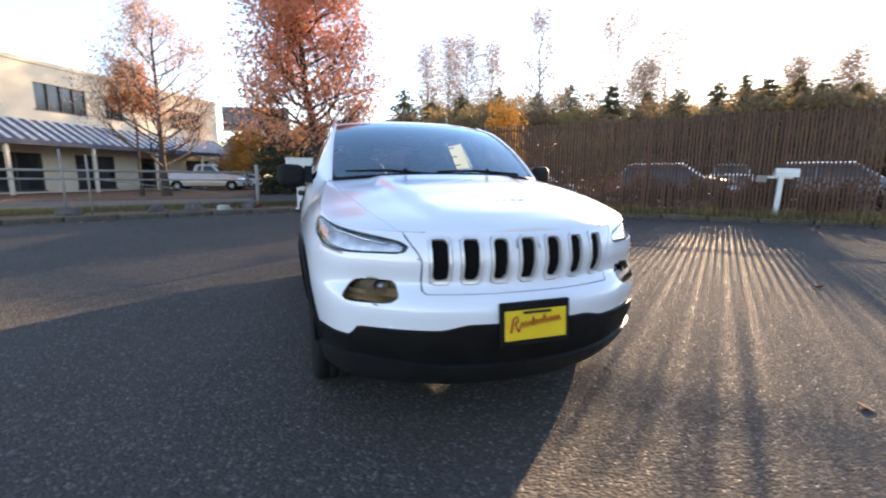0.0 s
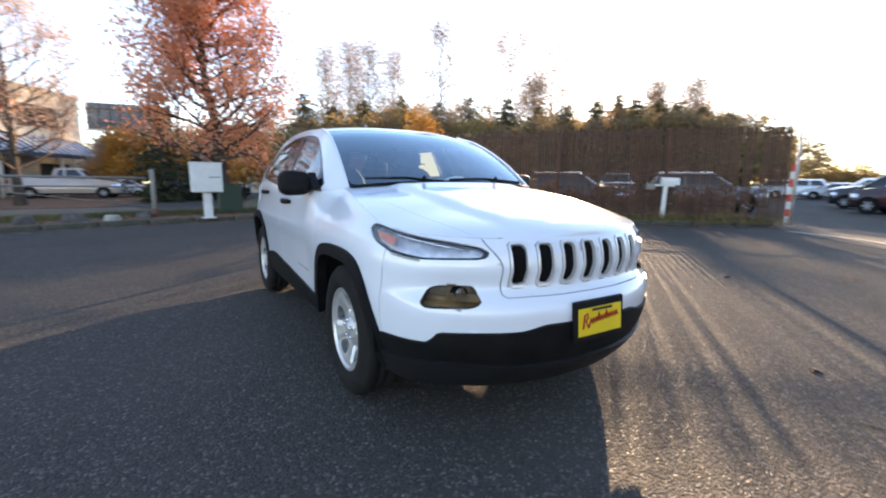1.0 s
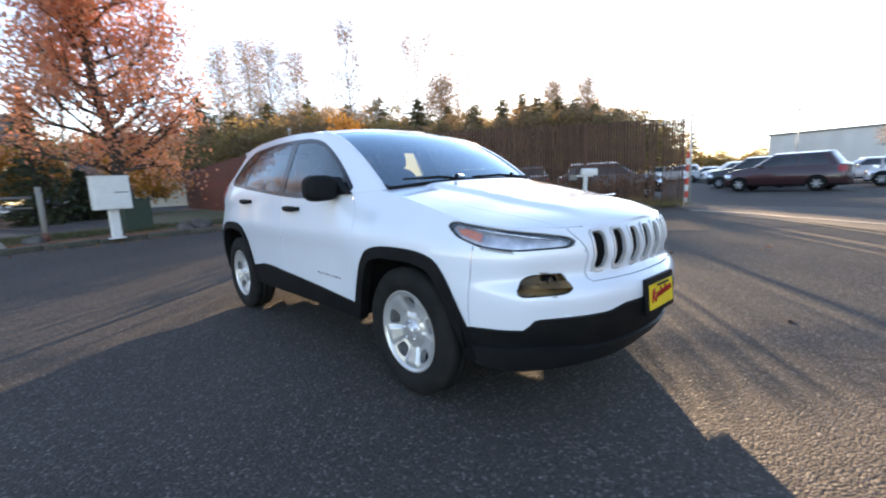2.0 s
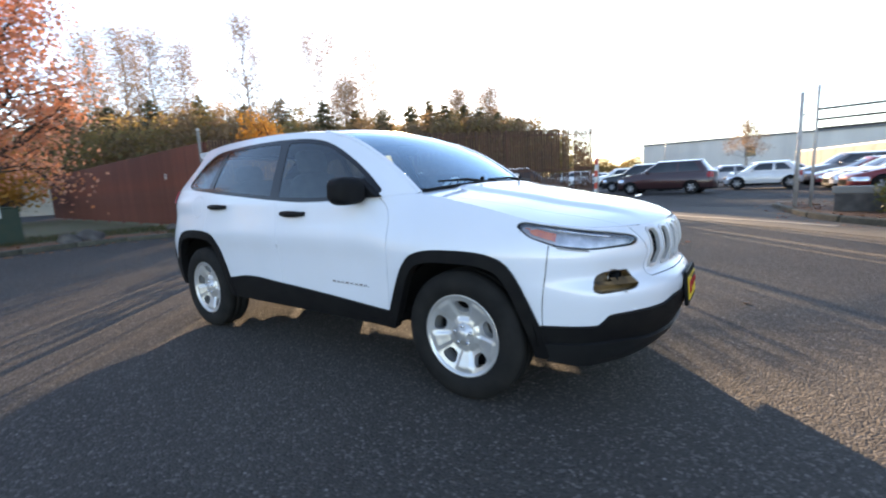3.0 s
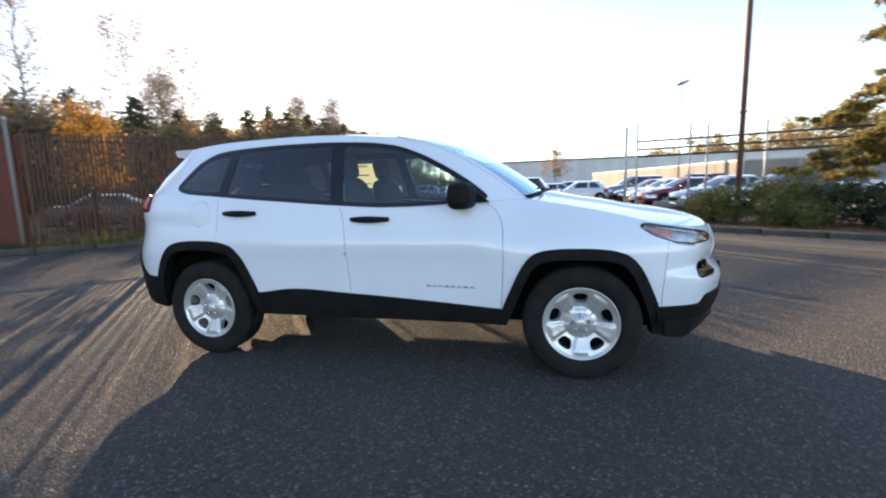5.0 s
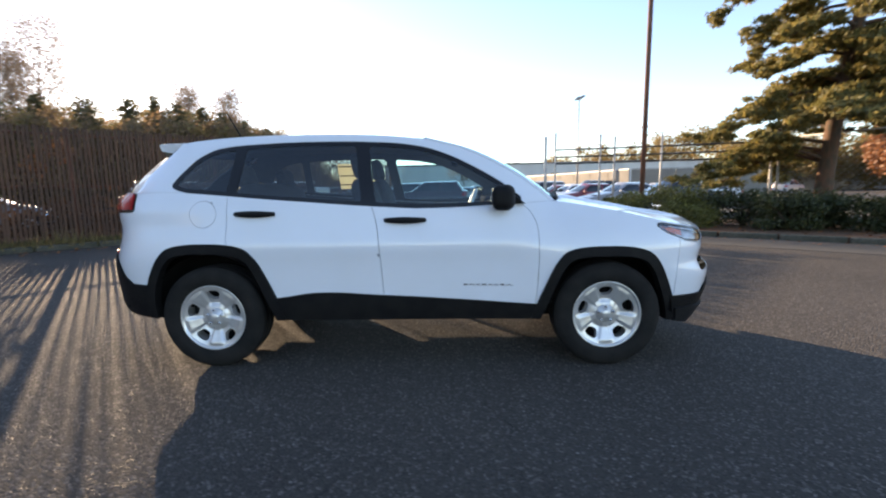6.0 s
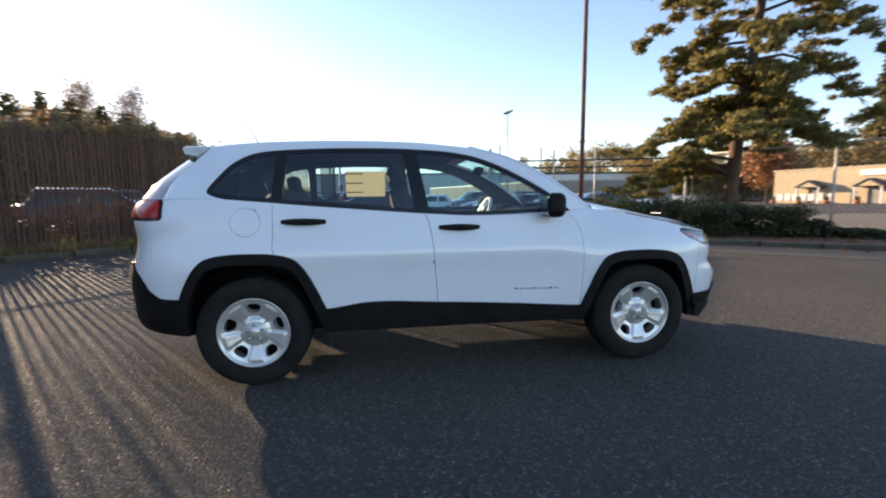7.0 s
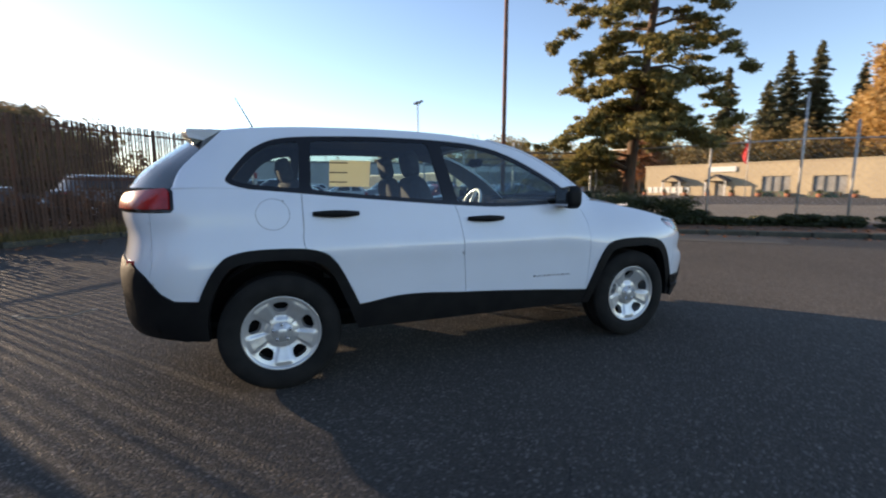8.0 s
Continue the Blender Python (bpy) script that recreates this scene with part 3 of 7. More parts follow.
# ---- plants ----
def leaves_mesh(name, centers, size, material, spread=0.35, flat_up=0.0, aspect=1.0):
    """One small face per centre, turned at random; sizes vary."""
    c = np.asarray(centers, float)
    n = len(c)
    a = np.random.normal(size=(n, 3))
    a[:, 2] *= 1 - flat_up
    a /= np.linalg.norm(a, axis=1, keepdims=True)
    h = np.random.normal(size=(n, 3))
    if flat_up:
        h[:, 2] *= 1 - flat_up
    b = np.cross(a, h)
    b /= np.linalg.norm(b, axis=1, keepdims=True)
    if flat_up:
        b = np.cross(np.cross(a, [0, 0, 1]) * 0.4 + np.random.normal(size=(n, 3)) * 0.3, a) * 1.0 + np.cross(a, [0, 0, 1])
        b /= np.linalg.norm(b, axis=1, keepdims=True)
    s = size * np.random.uniform(1 - spread, 1 + spread, (n, 1)) / 2
    v = np.empty((n, 4, 3))
    v[:, 0], v[:, 1], v[:, 2], v[:, 3] = c - a * s * aspect, c + b * s * 0.7, c + a * s * aspect, c - b * s * 0.7
    me = bpy.data.meshes.new(name)
    me.vertices.add(4 * n)
    me.vertices.foreach_set("co", v.ravel())
    me.loops.add(4 * n)
    me.loops.foreach_set("vertex_index", np.arange(4 * n))
    me.polygons.add(n)
    me.polygons.foreach_set("loop_start", np.arange(0, 4 * n, 4))
    me.update(calc_edges=True)
    me.validate()
    me.materials.append(material)
    return me


def leaf_part(name, centers, size, material, parent=None, **kw):
    ob = new(name, leaves_mesh(name, centers, size, material, **kw))
    if parent:
        ob.parent = parent
    return ob


def clump(center, radii, n, power=0.5):
    """Points in an uneven blob, denser towards its skin."""
    d = np.random.normal(size=(n, 3))
    d /= np.linalg.norm(d, axis=1, keepdims=True)
    return np.asarray(center) + d * np.asarray(radii) * np.random.uniform(0, 1, (n, 1)) ** power


def branches(bm, start, way, length, radius, depth, tips, spread=0.6, up=0.15, sides=6, kids=3):
    """A limb that forks again and again; the ends of the twigs are kept in tips."""
    pts, rs = [Vector(start)], [radius]
    d = Vector(way).normalized()
    steps = 4
    for i in range(steps):
        d = (d + Vector((random.gauss(0, 0.10), random.gauss(0, 0.10), random.gauss(0, 0.06) + up * 0.25))).normalized()
        pts.append(pts[-1] + d * length / steps)
        rs.append(radius * (1 - 0.5 * (i + 1) / steps))
    tube(bm, pts, rs, sides, False)
    if depth <= 0:
        tips.extend([tuple(p) for p in pts[1:]])
        return
    for i in range(kids):
        j = random.choice((2, 3, 4)) if i else 4
        e = (d + Vector((random.gauss(0, spread), random.gauss(0, spread), random.gauss(0, spread * 0.6) + up))).normalized()
        branches(bm, pts[j], e, length * random.uniform(0.6, 0.8), rs[j] * 0.75, depth - 1, tips, spread, up, max(4, sides - 1), kids)


def broadleaf(name, label, m, height, trunk_r, first, limbs, reach, bark, leaf, leaf_size, per_tip, jitter, seed, up=0.2, depth=2, kids=3, category="tree", lean=(0, 0)):
    random.seed(seed), np.random.seed(seed)
    tree = thing(name, label, category, m)
    bm, tips = bmesh.new(), []
    n = 9
    trunk = [(lean[0] * i / n + random.gauss(0, 0.03) * i / n * height * 0.3, lean[1] * i / n + random.gauss(0, 0.03) * i / n * height * 0.3, height * 0.92 * i / n) for i in range(n + 1)]
    rs = [trunk_r * (1.35 if i == 0 else 1 - 0.85 * i / n) for i in range(n + 1)]
    tube(bm, trunk, rs, 10, False)
    for k in range(limbs):
        f = first + (0.97 - first) * (k + random.uniform(0, 0.8)) / limbs
        i = min(int(f * n), n - 1)
        p = Vector(trunk[i]).lerp(Vector(trunk[i + 1]), f * n - i)
        a = k * 2.4 + random.uniform(-0.4, 0.4)
        l = reach * (1 - 0.62 * max(0, (f - first)) / (1 - first)) * random.uniform(0.8, 1.1)
        branches(bm, p, (math.cos(a), math.sin(a), up + 0.5 * f), l * 0.55, max(0.02, rs[i] * 0.42), depth, tips, 0.55, up, 6, kids)
    part("trunk", bm, bark, tree)
    t = np.array(tips)
    if per_tip >= 1:
        c = np.repeat(t, int(per_tip), 0)
    else:
        c = t[np.random.uniform(size=len(t)) < per_tip]
    c = c + np.random.normal(size=c.shape) * jitter
    leaf_part("crown", c, leaf_size, leaf, tree)
    return tree


def conifer(name, label, m, height, radius, seed, leaf=None, bare=0.08, tiers=26, leaf_size=0.22, per=46, ragged=0.2, taper=0.85):
    random.seed(seed), np.random.seed(seed)
    tree = thing(name, label, "conifer", m)
    bm = bmesh.new()
    tube(bm, [(0, 0, 0), (0, 0, height * 0.5), (0, 0, height)], [height * 0.018, height * 0.011, 0.01], 8, False)
    cs = []
    for k in range(tiers):
        f = bare + (1 - bare) * k / tiers
        r = radius * (1 - f) ** taper * random.uniform(1 - ragged, 1 + ragged * 0.6) + 0.2
        z = height * min(0.995, f + random.uniform(-0.5, 0.5) * ragged * 2 / tiers)
        arms = max(7, int(10 * (1 - f)) + 6)
        for a in range(arms):
            t = a * math.tau / arms + random.uniform(-0.4, 0.4)
            rr = r * random.uniform(1 - ragged * 1.4, 1.12)
            za = min(height * 0.995, z + random.uniform(-0.9, 0.9) * height * (1 - bare) / tiers)
            end = (rr * math.cos(t), rr * math.sin(t), za - rr * 0.22)
            if k % 2 == 0:
                tube(bm, [(0, 0, za), end], [0.02 + 0.02 * (1 - f), 0.005], 4, False)
            n = max(7, int(per * (1 - f) ** 0.6 * random.uniform(0.6, 1.2) / 3))
            u = np.random.uniform(0.15, 1, (n, 1))
            cs.append(np.array(end) * u + np.array([0, 0, za]) * (1 - u) + np.random.normal(size=(n, 3)) * np.array([0.12, 0.12, 0.07]) * (rr * 0.5 + 0.3))
    part("trunk", bm, BARK, tree)
    leaf_part("crown", np.vstack(cs), leaf_size, leaf or L_FIR, tree, aspect=1.3)
    return tree


def at(az, d, z=0.0):
    """A place by bearing and distance from the middle of the lot."""
    return (math.cos(radians(az)) * d, -2.0 + math.sin(radians(az)) * d, z)


def spot(az, d, turn=0.0):
    x, y, z = at(az, d)
    return pose(x, y, z, 0, 0, turn)


# the red maple by the mail cabinet
broadleaf("maple_tree", "red-leaved autumn maple, thinning crown, on the grass verge", pose(-14.9, -0.05, 0.05), 11.2, 0.22, 0.16, 44, 3.4, BARK, L_RED, 0.115, 13, 0.29, 11, up=0.16, depth=2, kids=4, lean=(0, -1.1))
# thinning tree before the cream building
broadleaf("street_tree", "nearly bare autumn tree with mauve and orange leaves", pose(-25.2, -8.4, 0), 10.4, 0.21, 0.16, 30, 4.7, BARK, L_PINK, 0.10, 8, 0.36, 5, up=0.24, depth=2, kids=4)
broadleaf("orange_tree", "small tree with dense orange leaves", pose(-25.8, -9.8, 0), 7.6, 0.10, 0.6, 12, 1.25, BARK, leaf_mat("orange_leaves", (0.60, 0.25, 0.07), (0.52, 0.22, 0.08), through=0.5), 0.16, 9, 0.3, 6)

# the pine on the planting strip: a drooping skirt and open layered boughs above
def pine(m, seed):
    random.seed(seed), np.random.seed(seed)
    tree = thing("pine_tree", "spreading pine with layered olive needles and a reddish trunk", "tree", m)
    bm = bmesh.new()
    trunk = [(0, 0, 0), (0.05, -0.02, 1.4), (0.12, -0.08, 3.0), (0.3, -0.22, 5.0), (0.42, -0.32, 7.0), (0.6, -0.45, 9.0), (0.75, -0.55, 11.4)]
    tube(bm, trunk, [0.26, 0.2, 0.18, 0.15, 0.12, 0.08, 0.03], 12, False)
    part("trunk", bm, BARK_PINE, tree)
    limbs, cs = bmesh.new(), []

    def tufts(q, n, wide):
        """Bunches of needles along a twig, flat and streaked outwards."""
        for _ in range(n):
            c = q + Vector((random.gauss(0, wide), random.gauss(0, wide), random.gauss(0, wide * 0.3)))
            r = random.uniform(0.14, 0.27)
            cs.append(clump(c, (r, r, r * 0.5), 46, 0.6))

    def limb(z, a, reach, rise, droop, start, wide, n):
        i = max(j for j in range(6) if trunk[j][2] <= z)
        p = Vector(trunk[i]).lerp(Vector(trunk[i + 1]), (z - trunk[i][2]) / (trunk[i + 1][2] - trunk[i][2]))
        side = Vector((-math.sin(a), math.cos(a), 0))
        bow = random.uniform(-0.2, 0.2)
        at_t = lambda t: p + Vector((math.cos(a) * reach * t, math.sin(a) * reach * t, reach * (rise * t + 0.08 * math.sin(t * 4) - droop * t * t))) + side * bow * reach * t * t
        tube(limbs, [at_t(t) for t in (0, 0.25, 0.5, 0.75, 1)], [0.06, 0.045, 0.03, 0.02, 0.01], 5, False)
        for t in np.linspace(start, 1.0, n):
            for sd in (-1, 0, 1):
                q = at_t(t) + side * sd * wide * random.uniform(0.4, 1.1) * (1.15 - 0.5 * t) + Vector((0, 0, random.uniform(-0.08, 0.16)))
                tufts(q, 3, 0.16)
                if sd:
                    tube(limbs, [at_t(max(0, t - 0.12)), q], [0.014, 0.005], 4, False)

    west = radians(136)
    for k in range(40):
        z = 1.6 + 3.2 * k / 40 + random.uniform(-0.2, 0.2)
        a = k * 2.4 + random.uniform(-0.5, 0.5)
        left = math.cos(a - west)
        if z < 3.0 and left < 0.2:
            continue
        reach = float(np.interp(z, [1.6, 2.6, 3.8, 4.9], [3.3, 3.5, 2.6, 1.3])) * (1.0 + 0.15 * left) * random.uniform(0.6, 1.12)
        limb(z, a, reach, random.uniform(0.0, 0.25), random.uniform(0.15, 0.42), random.uniform(0.3, 0.5), 0.42, 5)
    # open boughs: the trunk shows between them
    for k in range(27):
        z = 5.0 + 6.0 * (k / 27) + random.uniform(-0.2, 0.2)
        a = k * 2.4 + 0.9 + random.uniform(-0.4, 0.4)
        right = math.cos(a - west) < -0.2
        reach = float(np.interp(z, [5.0, 6.6, 9.0, 11.2], [2.7, 3.4, 3.0, 0.9])) * random.uniform(0.65, 1.1)
        limb(z, a, reach, random.uniform(-0.05, 0.22), random.uniform(0.3, 0.55) if right and z < 8 else random.choice((0.1, 0.25, 0.4)), random.uniform(0.3, 0.5), 0.5, 5)
    part("limb", limbs, BARK_PINE, tree)
    leaf_part("needles", np.vstack(cs), 0.075, L_PINE, tree, aspect=2.6)
    return tree


pine(pose(10.7, 8.9, 0.05), 21)

# tall sparse aspens beyond the fence
for k, (az, el, d, w) in enumerate(((162.6, 16.6, 78, 1.5), (159.6, 17.4, 76, 1.9), (157.2, 17.2, 74, 2.0), (154.0, 16.6, 77, 1.7), (147.4, 20.0, 60, 2.0), (139.0, 18.4, 86, 3.4), (133.9, 15.4, 94, 4.0), (136.0, 12.6, 90, 2.6), (117.5, 11.5, 80, 1.6), (121.5, 11.8, 84, 1.6))):
    h = 1.2 + 1.06 * d * math.tan(radians(el))
    broadleaf("aspen_tree", "tall thin aspen with few pale autumn leaves", spot(az, d), h, 0.25, 0.3, 46, w * 2.9, BARK_PALE, L_ASPEN, 0.0028 * d, 5, 0.010 * d, 40 + k, up=0.34, depth=2, kids=3)
# firs standing out of the wood
for k, (az, el, d, r) in enumerate(((165.2, 10.3, 62, 3.4), (161.6, 8.8, 60, 2.8), (157.6, 9.6, 66, 3.0), (152.8, 10.3, 70, 3.2), (148.0, 9.7, 70, 3.4), (143.8, 10.4, 68, 3.6), (138.6, 9.9, 62, 3.4), (134.6, 8.8, 64, 2.8), (130.9, 8.9, 60, 2.8),
                                   (127.3, 9.3, 60, 2.8), (124.9, 9.6, 62, 2.4), (122.8, 9.3, 60, 2.5), (120.3, 8.8, 62, 2.6), (118.3, 8.3, 60, 2.5), (116.0, 7.6, 62, 2.8), (113.4, 6.8, 64, 2.8))):
    h = 1.2 + d * math.tan(radians(el + 1.1))
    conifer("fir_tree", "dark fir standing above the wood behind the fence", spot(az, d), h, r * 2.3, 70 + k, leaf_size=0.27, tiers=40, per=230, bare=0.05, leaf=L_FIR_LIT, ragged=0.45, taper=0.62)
for k, (az, d, h, r) in enumerate(((36.2, 110, 26, 6.2), (32.6, 118, 24, 7.4), (31.0, 112, 28, 8.2), (28.7, 115, 30, 8.2), (25.4, 118, 25, 7.0), (22.0, 118, 25, 7))):
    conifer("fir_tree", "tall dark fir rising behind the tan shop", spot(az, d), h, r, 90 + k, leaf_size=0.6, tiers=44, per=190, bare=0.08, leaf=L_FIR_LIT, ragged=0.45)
for k, (x, y, h, r) in enumerate(((-27.6, -2.5, 6.9, 1.9), (-30.0, -0.6, 3.0, 1.4))):
    conifer("yew_tree", "dark green clipped evergreen beyond the verge", pose(x, y, 0), h, r, 110 + k, leaf_size=0.2, tiers=20, per=60, bare=0.02)
# gold and orange crowns
broadleaf("golden_tree", "bright golden autumn tree behind the fence", pose(-12.6, 7.0, 0), 4.1, 0.06, 0.3, 16, 1.15, BARK, L_GOLD, 0.09, 5, 0.18, 61)
broadleaf("golden_tree", "tall golden tree behind the tan shop", spot(22.6, 100), 24, 0.4, 0.15, 34, 7, BARK, L_PALEGOLD, 0.6, 14, 0.9, 62)
broadleaf("russet_tree", "russet-leaved tree beside the tan shop", spot(44.5, 82), 8.5, 0.2, 0.2, 20, 5, BARK, leaf_mat("russet_leaves", (0.30, 0.12, 0.04), (0.24, 0.11, 0.05)), 0.45, 9, 0.55, 63)
broadleaf("bare_tree", "bare round-headed tree beside the white warehouse", spot(88.6, 76), 7.6, 0.15, 0.3, 16, 3.2, BARK_PALE, L_ASPEN, 0.2, 4, 0.4, 64)
for k, (x, y, h, lf) in enumerate(((-30, 2.2, 4.2, L_GOLD), (-42, -2.4, 4.8, L_GOLD), (-44, -6.5, 4.6, L_PINK), (-40, 2.5, 5.2, L_PINK), (-41, -5.0, 5.0, L_GOLD))):
    broadleaf("autumn_shrub", "large autumn-coloured shrub across the street", pose(x, y, 0), h, 0.09, 0.1, 18, h * 0.62, BARK, lf, 0.22, 9, 0.3, 120 + k, category="shrub")


def wood_stuff(name, label, rows, leaf, size, seed):
    """A far wood nobody could count: clumps along a bearing, with crowns of uneven height."""
    np.random.seed(seed)
    cs = []
    for az, d, top, wide, n in rows:
        x, y, _ = at(az, d)
        for _ in range(max(3, int(n / 60))):
            r = wide * np.random.uniform(0.35, 0.7)
            z = top * (1 - 0.62 * np.random.uniform(0, 1) ** 1.3) - r * 0.8
            off = np.random.normal(size=2) * wide * 0.6
            cs.append(clump((x + off[0], y + off[1], max(r * 0.5, z)), (r, r, r * 0.9), 130, 0.5))
    c = np.vstack(cs)
    c[:, 2] = np.abs(c[:, 2])
    ob = new(name, leaves_mesh(name, c, size, leaf))
    return tagged(ob, label, "woodland", kind="stuff")


rows_a, rows_b, rows_c = [], [], []
rng = np.random.RandomState(3)
SKY = spline([(100, 2.2), (104, 3.2), (107, 4.6), (110, 6.4), (113, 8.2), (118, 9.1), (124, 9.3), (134, 9.1), (141, 9.8), (146, 10.2), (152, 10.4), (160, 9.6), (167, 7.6), (174, 7.2), (182, 5.4), (190, 4.0)])
for az in np.arange(109.5, 190, 0.9):
    for d in (56, 84, 120):
        top = 1.2 + d * math.tan(radians(float(SKY(az)) * rng.uniform(0.86, 1.06) * (0.92 if d < 60 else 1)))
        if 165 < az and d < 60:
            continue
        (rows_a if rng.uniform() < 0.55 else rows_b).append((az + rng.uniform(-0.4, 0.4), d * rng.uniform(0.93, 1.07), top, 2.2 + d * 0.022, 700))
wood_stuff("wood_brown", "brown autumn wood behind the fence", rows_a, L_BROWN, 0.34, 7)
wood_stuff("wood_olive", "olive and gold autumn wood behind the fence", rows_b, L_OLIVE, 0.34, 8)
for az in np.arange(16, 60, 0.8):
    d = 105 * rng.uniform(0.9, 1.1)
    rows_c.append((az, d, (13 if az < 42 else 12) * rng.uniform(0.6, 1.1), 4.2, 600))
for az in np.arange(58, 104, 1.2):
    rows_c.append((az, 190 * rng.uniform(0.95, 1.1), (9.5 if az < 72 else 6) * rng.uniform(0.6, 1.1), 5, 420))
for az in np.arange(96, 113, 0.8):
    rows_c.append((az, 140 * rng.uniform(0.95, 1.1), float(np.interp(az, [96, 104, 113], [5.5, 7.5, 12])) * rng.uniform(0.7, 1.1), 4.2, 500))
for az in np.arange(56, 86, 0.8):
    rows_c.append((az, 130 * rng.uniform(0.95, 1.1), float(np.interp(az, [56, 63, 70, 78, 86], [15, 17, 14, 11.5, 6])) * rng.uniform(0.75, 1.06), 4.6, 600))
wood_stuff("wood_far", "distant brown and olive trees behind the buildings", rows_c, L_OLIVE, 0.52, 9)
# scrub climbing behind the slatted fence
np.random.seed(17)
cs = []
for t in np.linspace(0.0, 0.93, 70):
    x, y = -10.6 + 8.4 * t - 0.9, 4.6 + 8.8 * t + 0.9
    r = np.random.uniform(0.3, 0.7)
    h = np.random.uniform(0.1, 0.95)
    cs.append(clump((x + np.random.normal() * 0.3, y + np.random.normal() * 0.3, h), (r, r, r), 150, 0.5))
    # a few high clumps added to mottle the ground beyond with shade
    if t < 0.3 and np.random.uniform() < 0.2:
        cs.append(clump((x + np.random.normal() * 0.2, y + np.random.normal() * 0.2, np.random.uniform(1.9, 2.7)), (0.4, 0.4, 0.34), 110, 0.5))
tagged(new("scrub", leaves_mesh("scrub", np.vstack(cs), 0.11, L_SCRUB)), "brown scrub and vines behind the slatted fence", "scrub", kind="stuff")


np.random.seed(19)
q = []
for t in np.random.uniform(0.0, 1.0, 2600):
    base = np.array((-10.9 + 8.7 * t + 0.25, 4.35 + 8.75 * t - 0.25)) + np.random.normal(size=2) * 0.16
    q.append((base[0], base[1], 0.08))
q = np.array(q)
a = np.random.uniform(0, math.tau, len(q))
w = np.stack([np.cos(a), np.sin(a), np.zeros(len(q))], 1) * 0.009
lean = np.random.normal(size=(len(q), 3)) * [0.07, 0.07, 0]
rise = np.random.uniform(0.12, 0.5, (len(q), 1)) * (0.55 + 0.45 * np.sin(q[:, :1] * 2.7) ** 2)
v = np.stack([q - w, q + w, q + lean + rise * [0, 0, 1]], 1)
me = bpy.data.meshes.new("fence_grass")
me.from_pydata(v.reshape(-1, 3).tolist(), [], np.arange(3 * len(q)).reshape(-1, 3).tolist())
me.materials.append(leaf_mat("dry_grass_stems", (0.22, 0.19, 0.06), (0.30, 0.20, 0.09), through=0.5))
tagged(new("fence_grass", me), "tall dry grass at the foot of the slatted fence", "grass", kind="stuff")


def shrub(x, y, h, r, leaf, seed, label, size=0.065):
    random.seed(seed), np.random.seed(seed)
    s = thing("shrub", label, "shrub", pose(x, y, 0.1), "shrubs on the planting strip")
    bm, cs = bmesh.new(), []
    for k in range(11):
        a = k * 2.4
        q = (math.cos(a) * r * random.uniform(0.2, 0.8), math.sin(a) * r * random.uniform(0.2, 0.8), h * random.uniform(0.45, 0.85))
        tube(bm, [(0, 0, 0), (q[0] * 0.5, q[1] * 0.5, q[2] * 0.6), q], [0.03, 0.02, 0.008], 5, False)
        cs.append(clump(q, (r * 0.45, r * 0.45, h * 0.3), 330, 0.5))
        cs.append(clump((q[0] * 1.1, q[1] * 1.1, h * 0.22), (r * 0.4, r * 0.4, h * 0.22), 170, 0.5))
    part("stems", bm, BARK, s)
    leaf_part("foliage", np.vstack(cs), size, leaf, s)


for k, (x, y, h, r, lf) in enumerate(((5.4, 9.5, 0.95, 0.9, L_YELLOWGREEN), (6.9, 9.2, 1.2, 1.0, L_YELLOWGREEN), (6.6, 8.2, 0.75, 0.8, L_YELLOWGREEN), (8.1, 8.2, 1.05, 0.95, L_SHRUB), (8.4, 6.9, 0.85, 0.8, L_SHRUB), (9.3, 7.4, 0.9, 0.85, L_SHRUB),
                                      (9.9, 6.3, 0.78, 0.8, L_SHRUB), (10.7, 6.3, 0.42, 0.7, L_SHRUB), (11.2, 5.4, 0.26, 0.6, L_SHRUB), (12.0, 5.2, 0.24, 0.7, L_SHRUB), (13.6, 3.7, 0.3, 0.7, L_SHRUB), (14.6, 2.7, 0.34, 0.7, L_SHRUB), (12.7, 4.4, 0.34, 0.6, L_SHRUB), (15.6, 2.0, 0.6, 0.8, L_SHRUB), (17.2, 0.6, 0.7, 0.9, L_SHRUB))):
    shrub(x, y, h, r, lf, 200 + k, "yellow-green leafy shrub on the planting strip" if lf is L_YELLOWGREEN else "dark evergreen shrub on the planting strip")

# grass blades and fallen leaves
np.random.seed(31)
def strip_points(line, n, lo, hi):
    p = resample(line, 300)
    d = np.gradient(p, axis=0)
    nn = np.stack([-d[:, 1], d[:, 0]], 1) / np.linalg.norm(d, axis=1, keepdims=True)
    i = np.random.randint(0, 300, n)
    q = p[i] + nn[i] * np.random.uniform(lo, hi, (n, 1)) + np.random.normal(size=(n, 2)) * 0.05
    return q


q = np.vstack([strip_points(KERB_WEST[:8], 22000, 1.2, 4.2), strip_points(KERB_WEST[6:], 15000, 0.15, 1.0)])
c = np.c_[q, np.full(len(q), 0.13)]
n = len(c)
v = np.empty((n, 3, 3))
t = np.random.uniform(0, math.tau, n)
hgt = np.random.uniform(0.03, 0.12, n)
wid = np.stack([np.cos(t), np.sin(t), np.zeros(n)], 1) * 0.006
v[:, 0], v[:, 1] = c - wid - [0, 0, 0.03], c + wid - [0, 0, 0.03]
v[:, 2] = c + np.random.normal(size=(n, 3)) * 0.03 * [1, 1, 0] + np.stack([np.zeros(n), np.zeros(n), hgt], 1)
me = bpy.data.meshes.new("grass_blades")
me.from_pydata(v.reshape(-1, 3).tolist(), [], np.arange(3 * n).reshape(-1, 3).tolist())
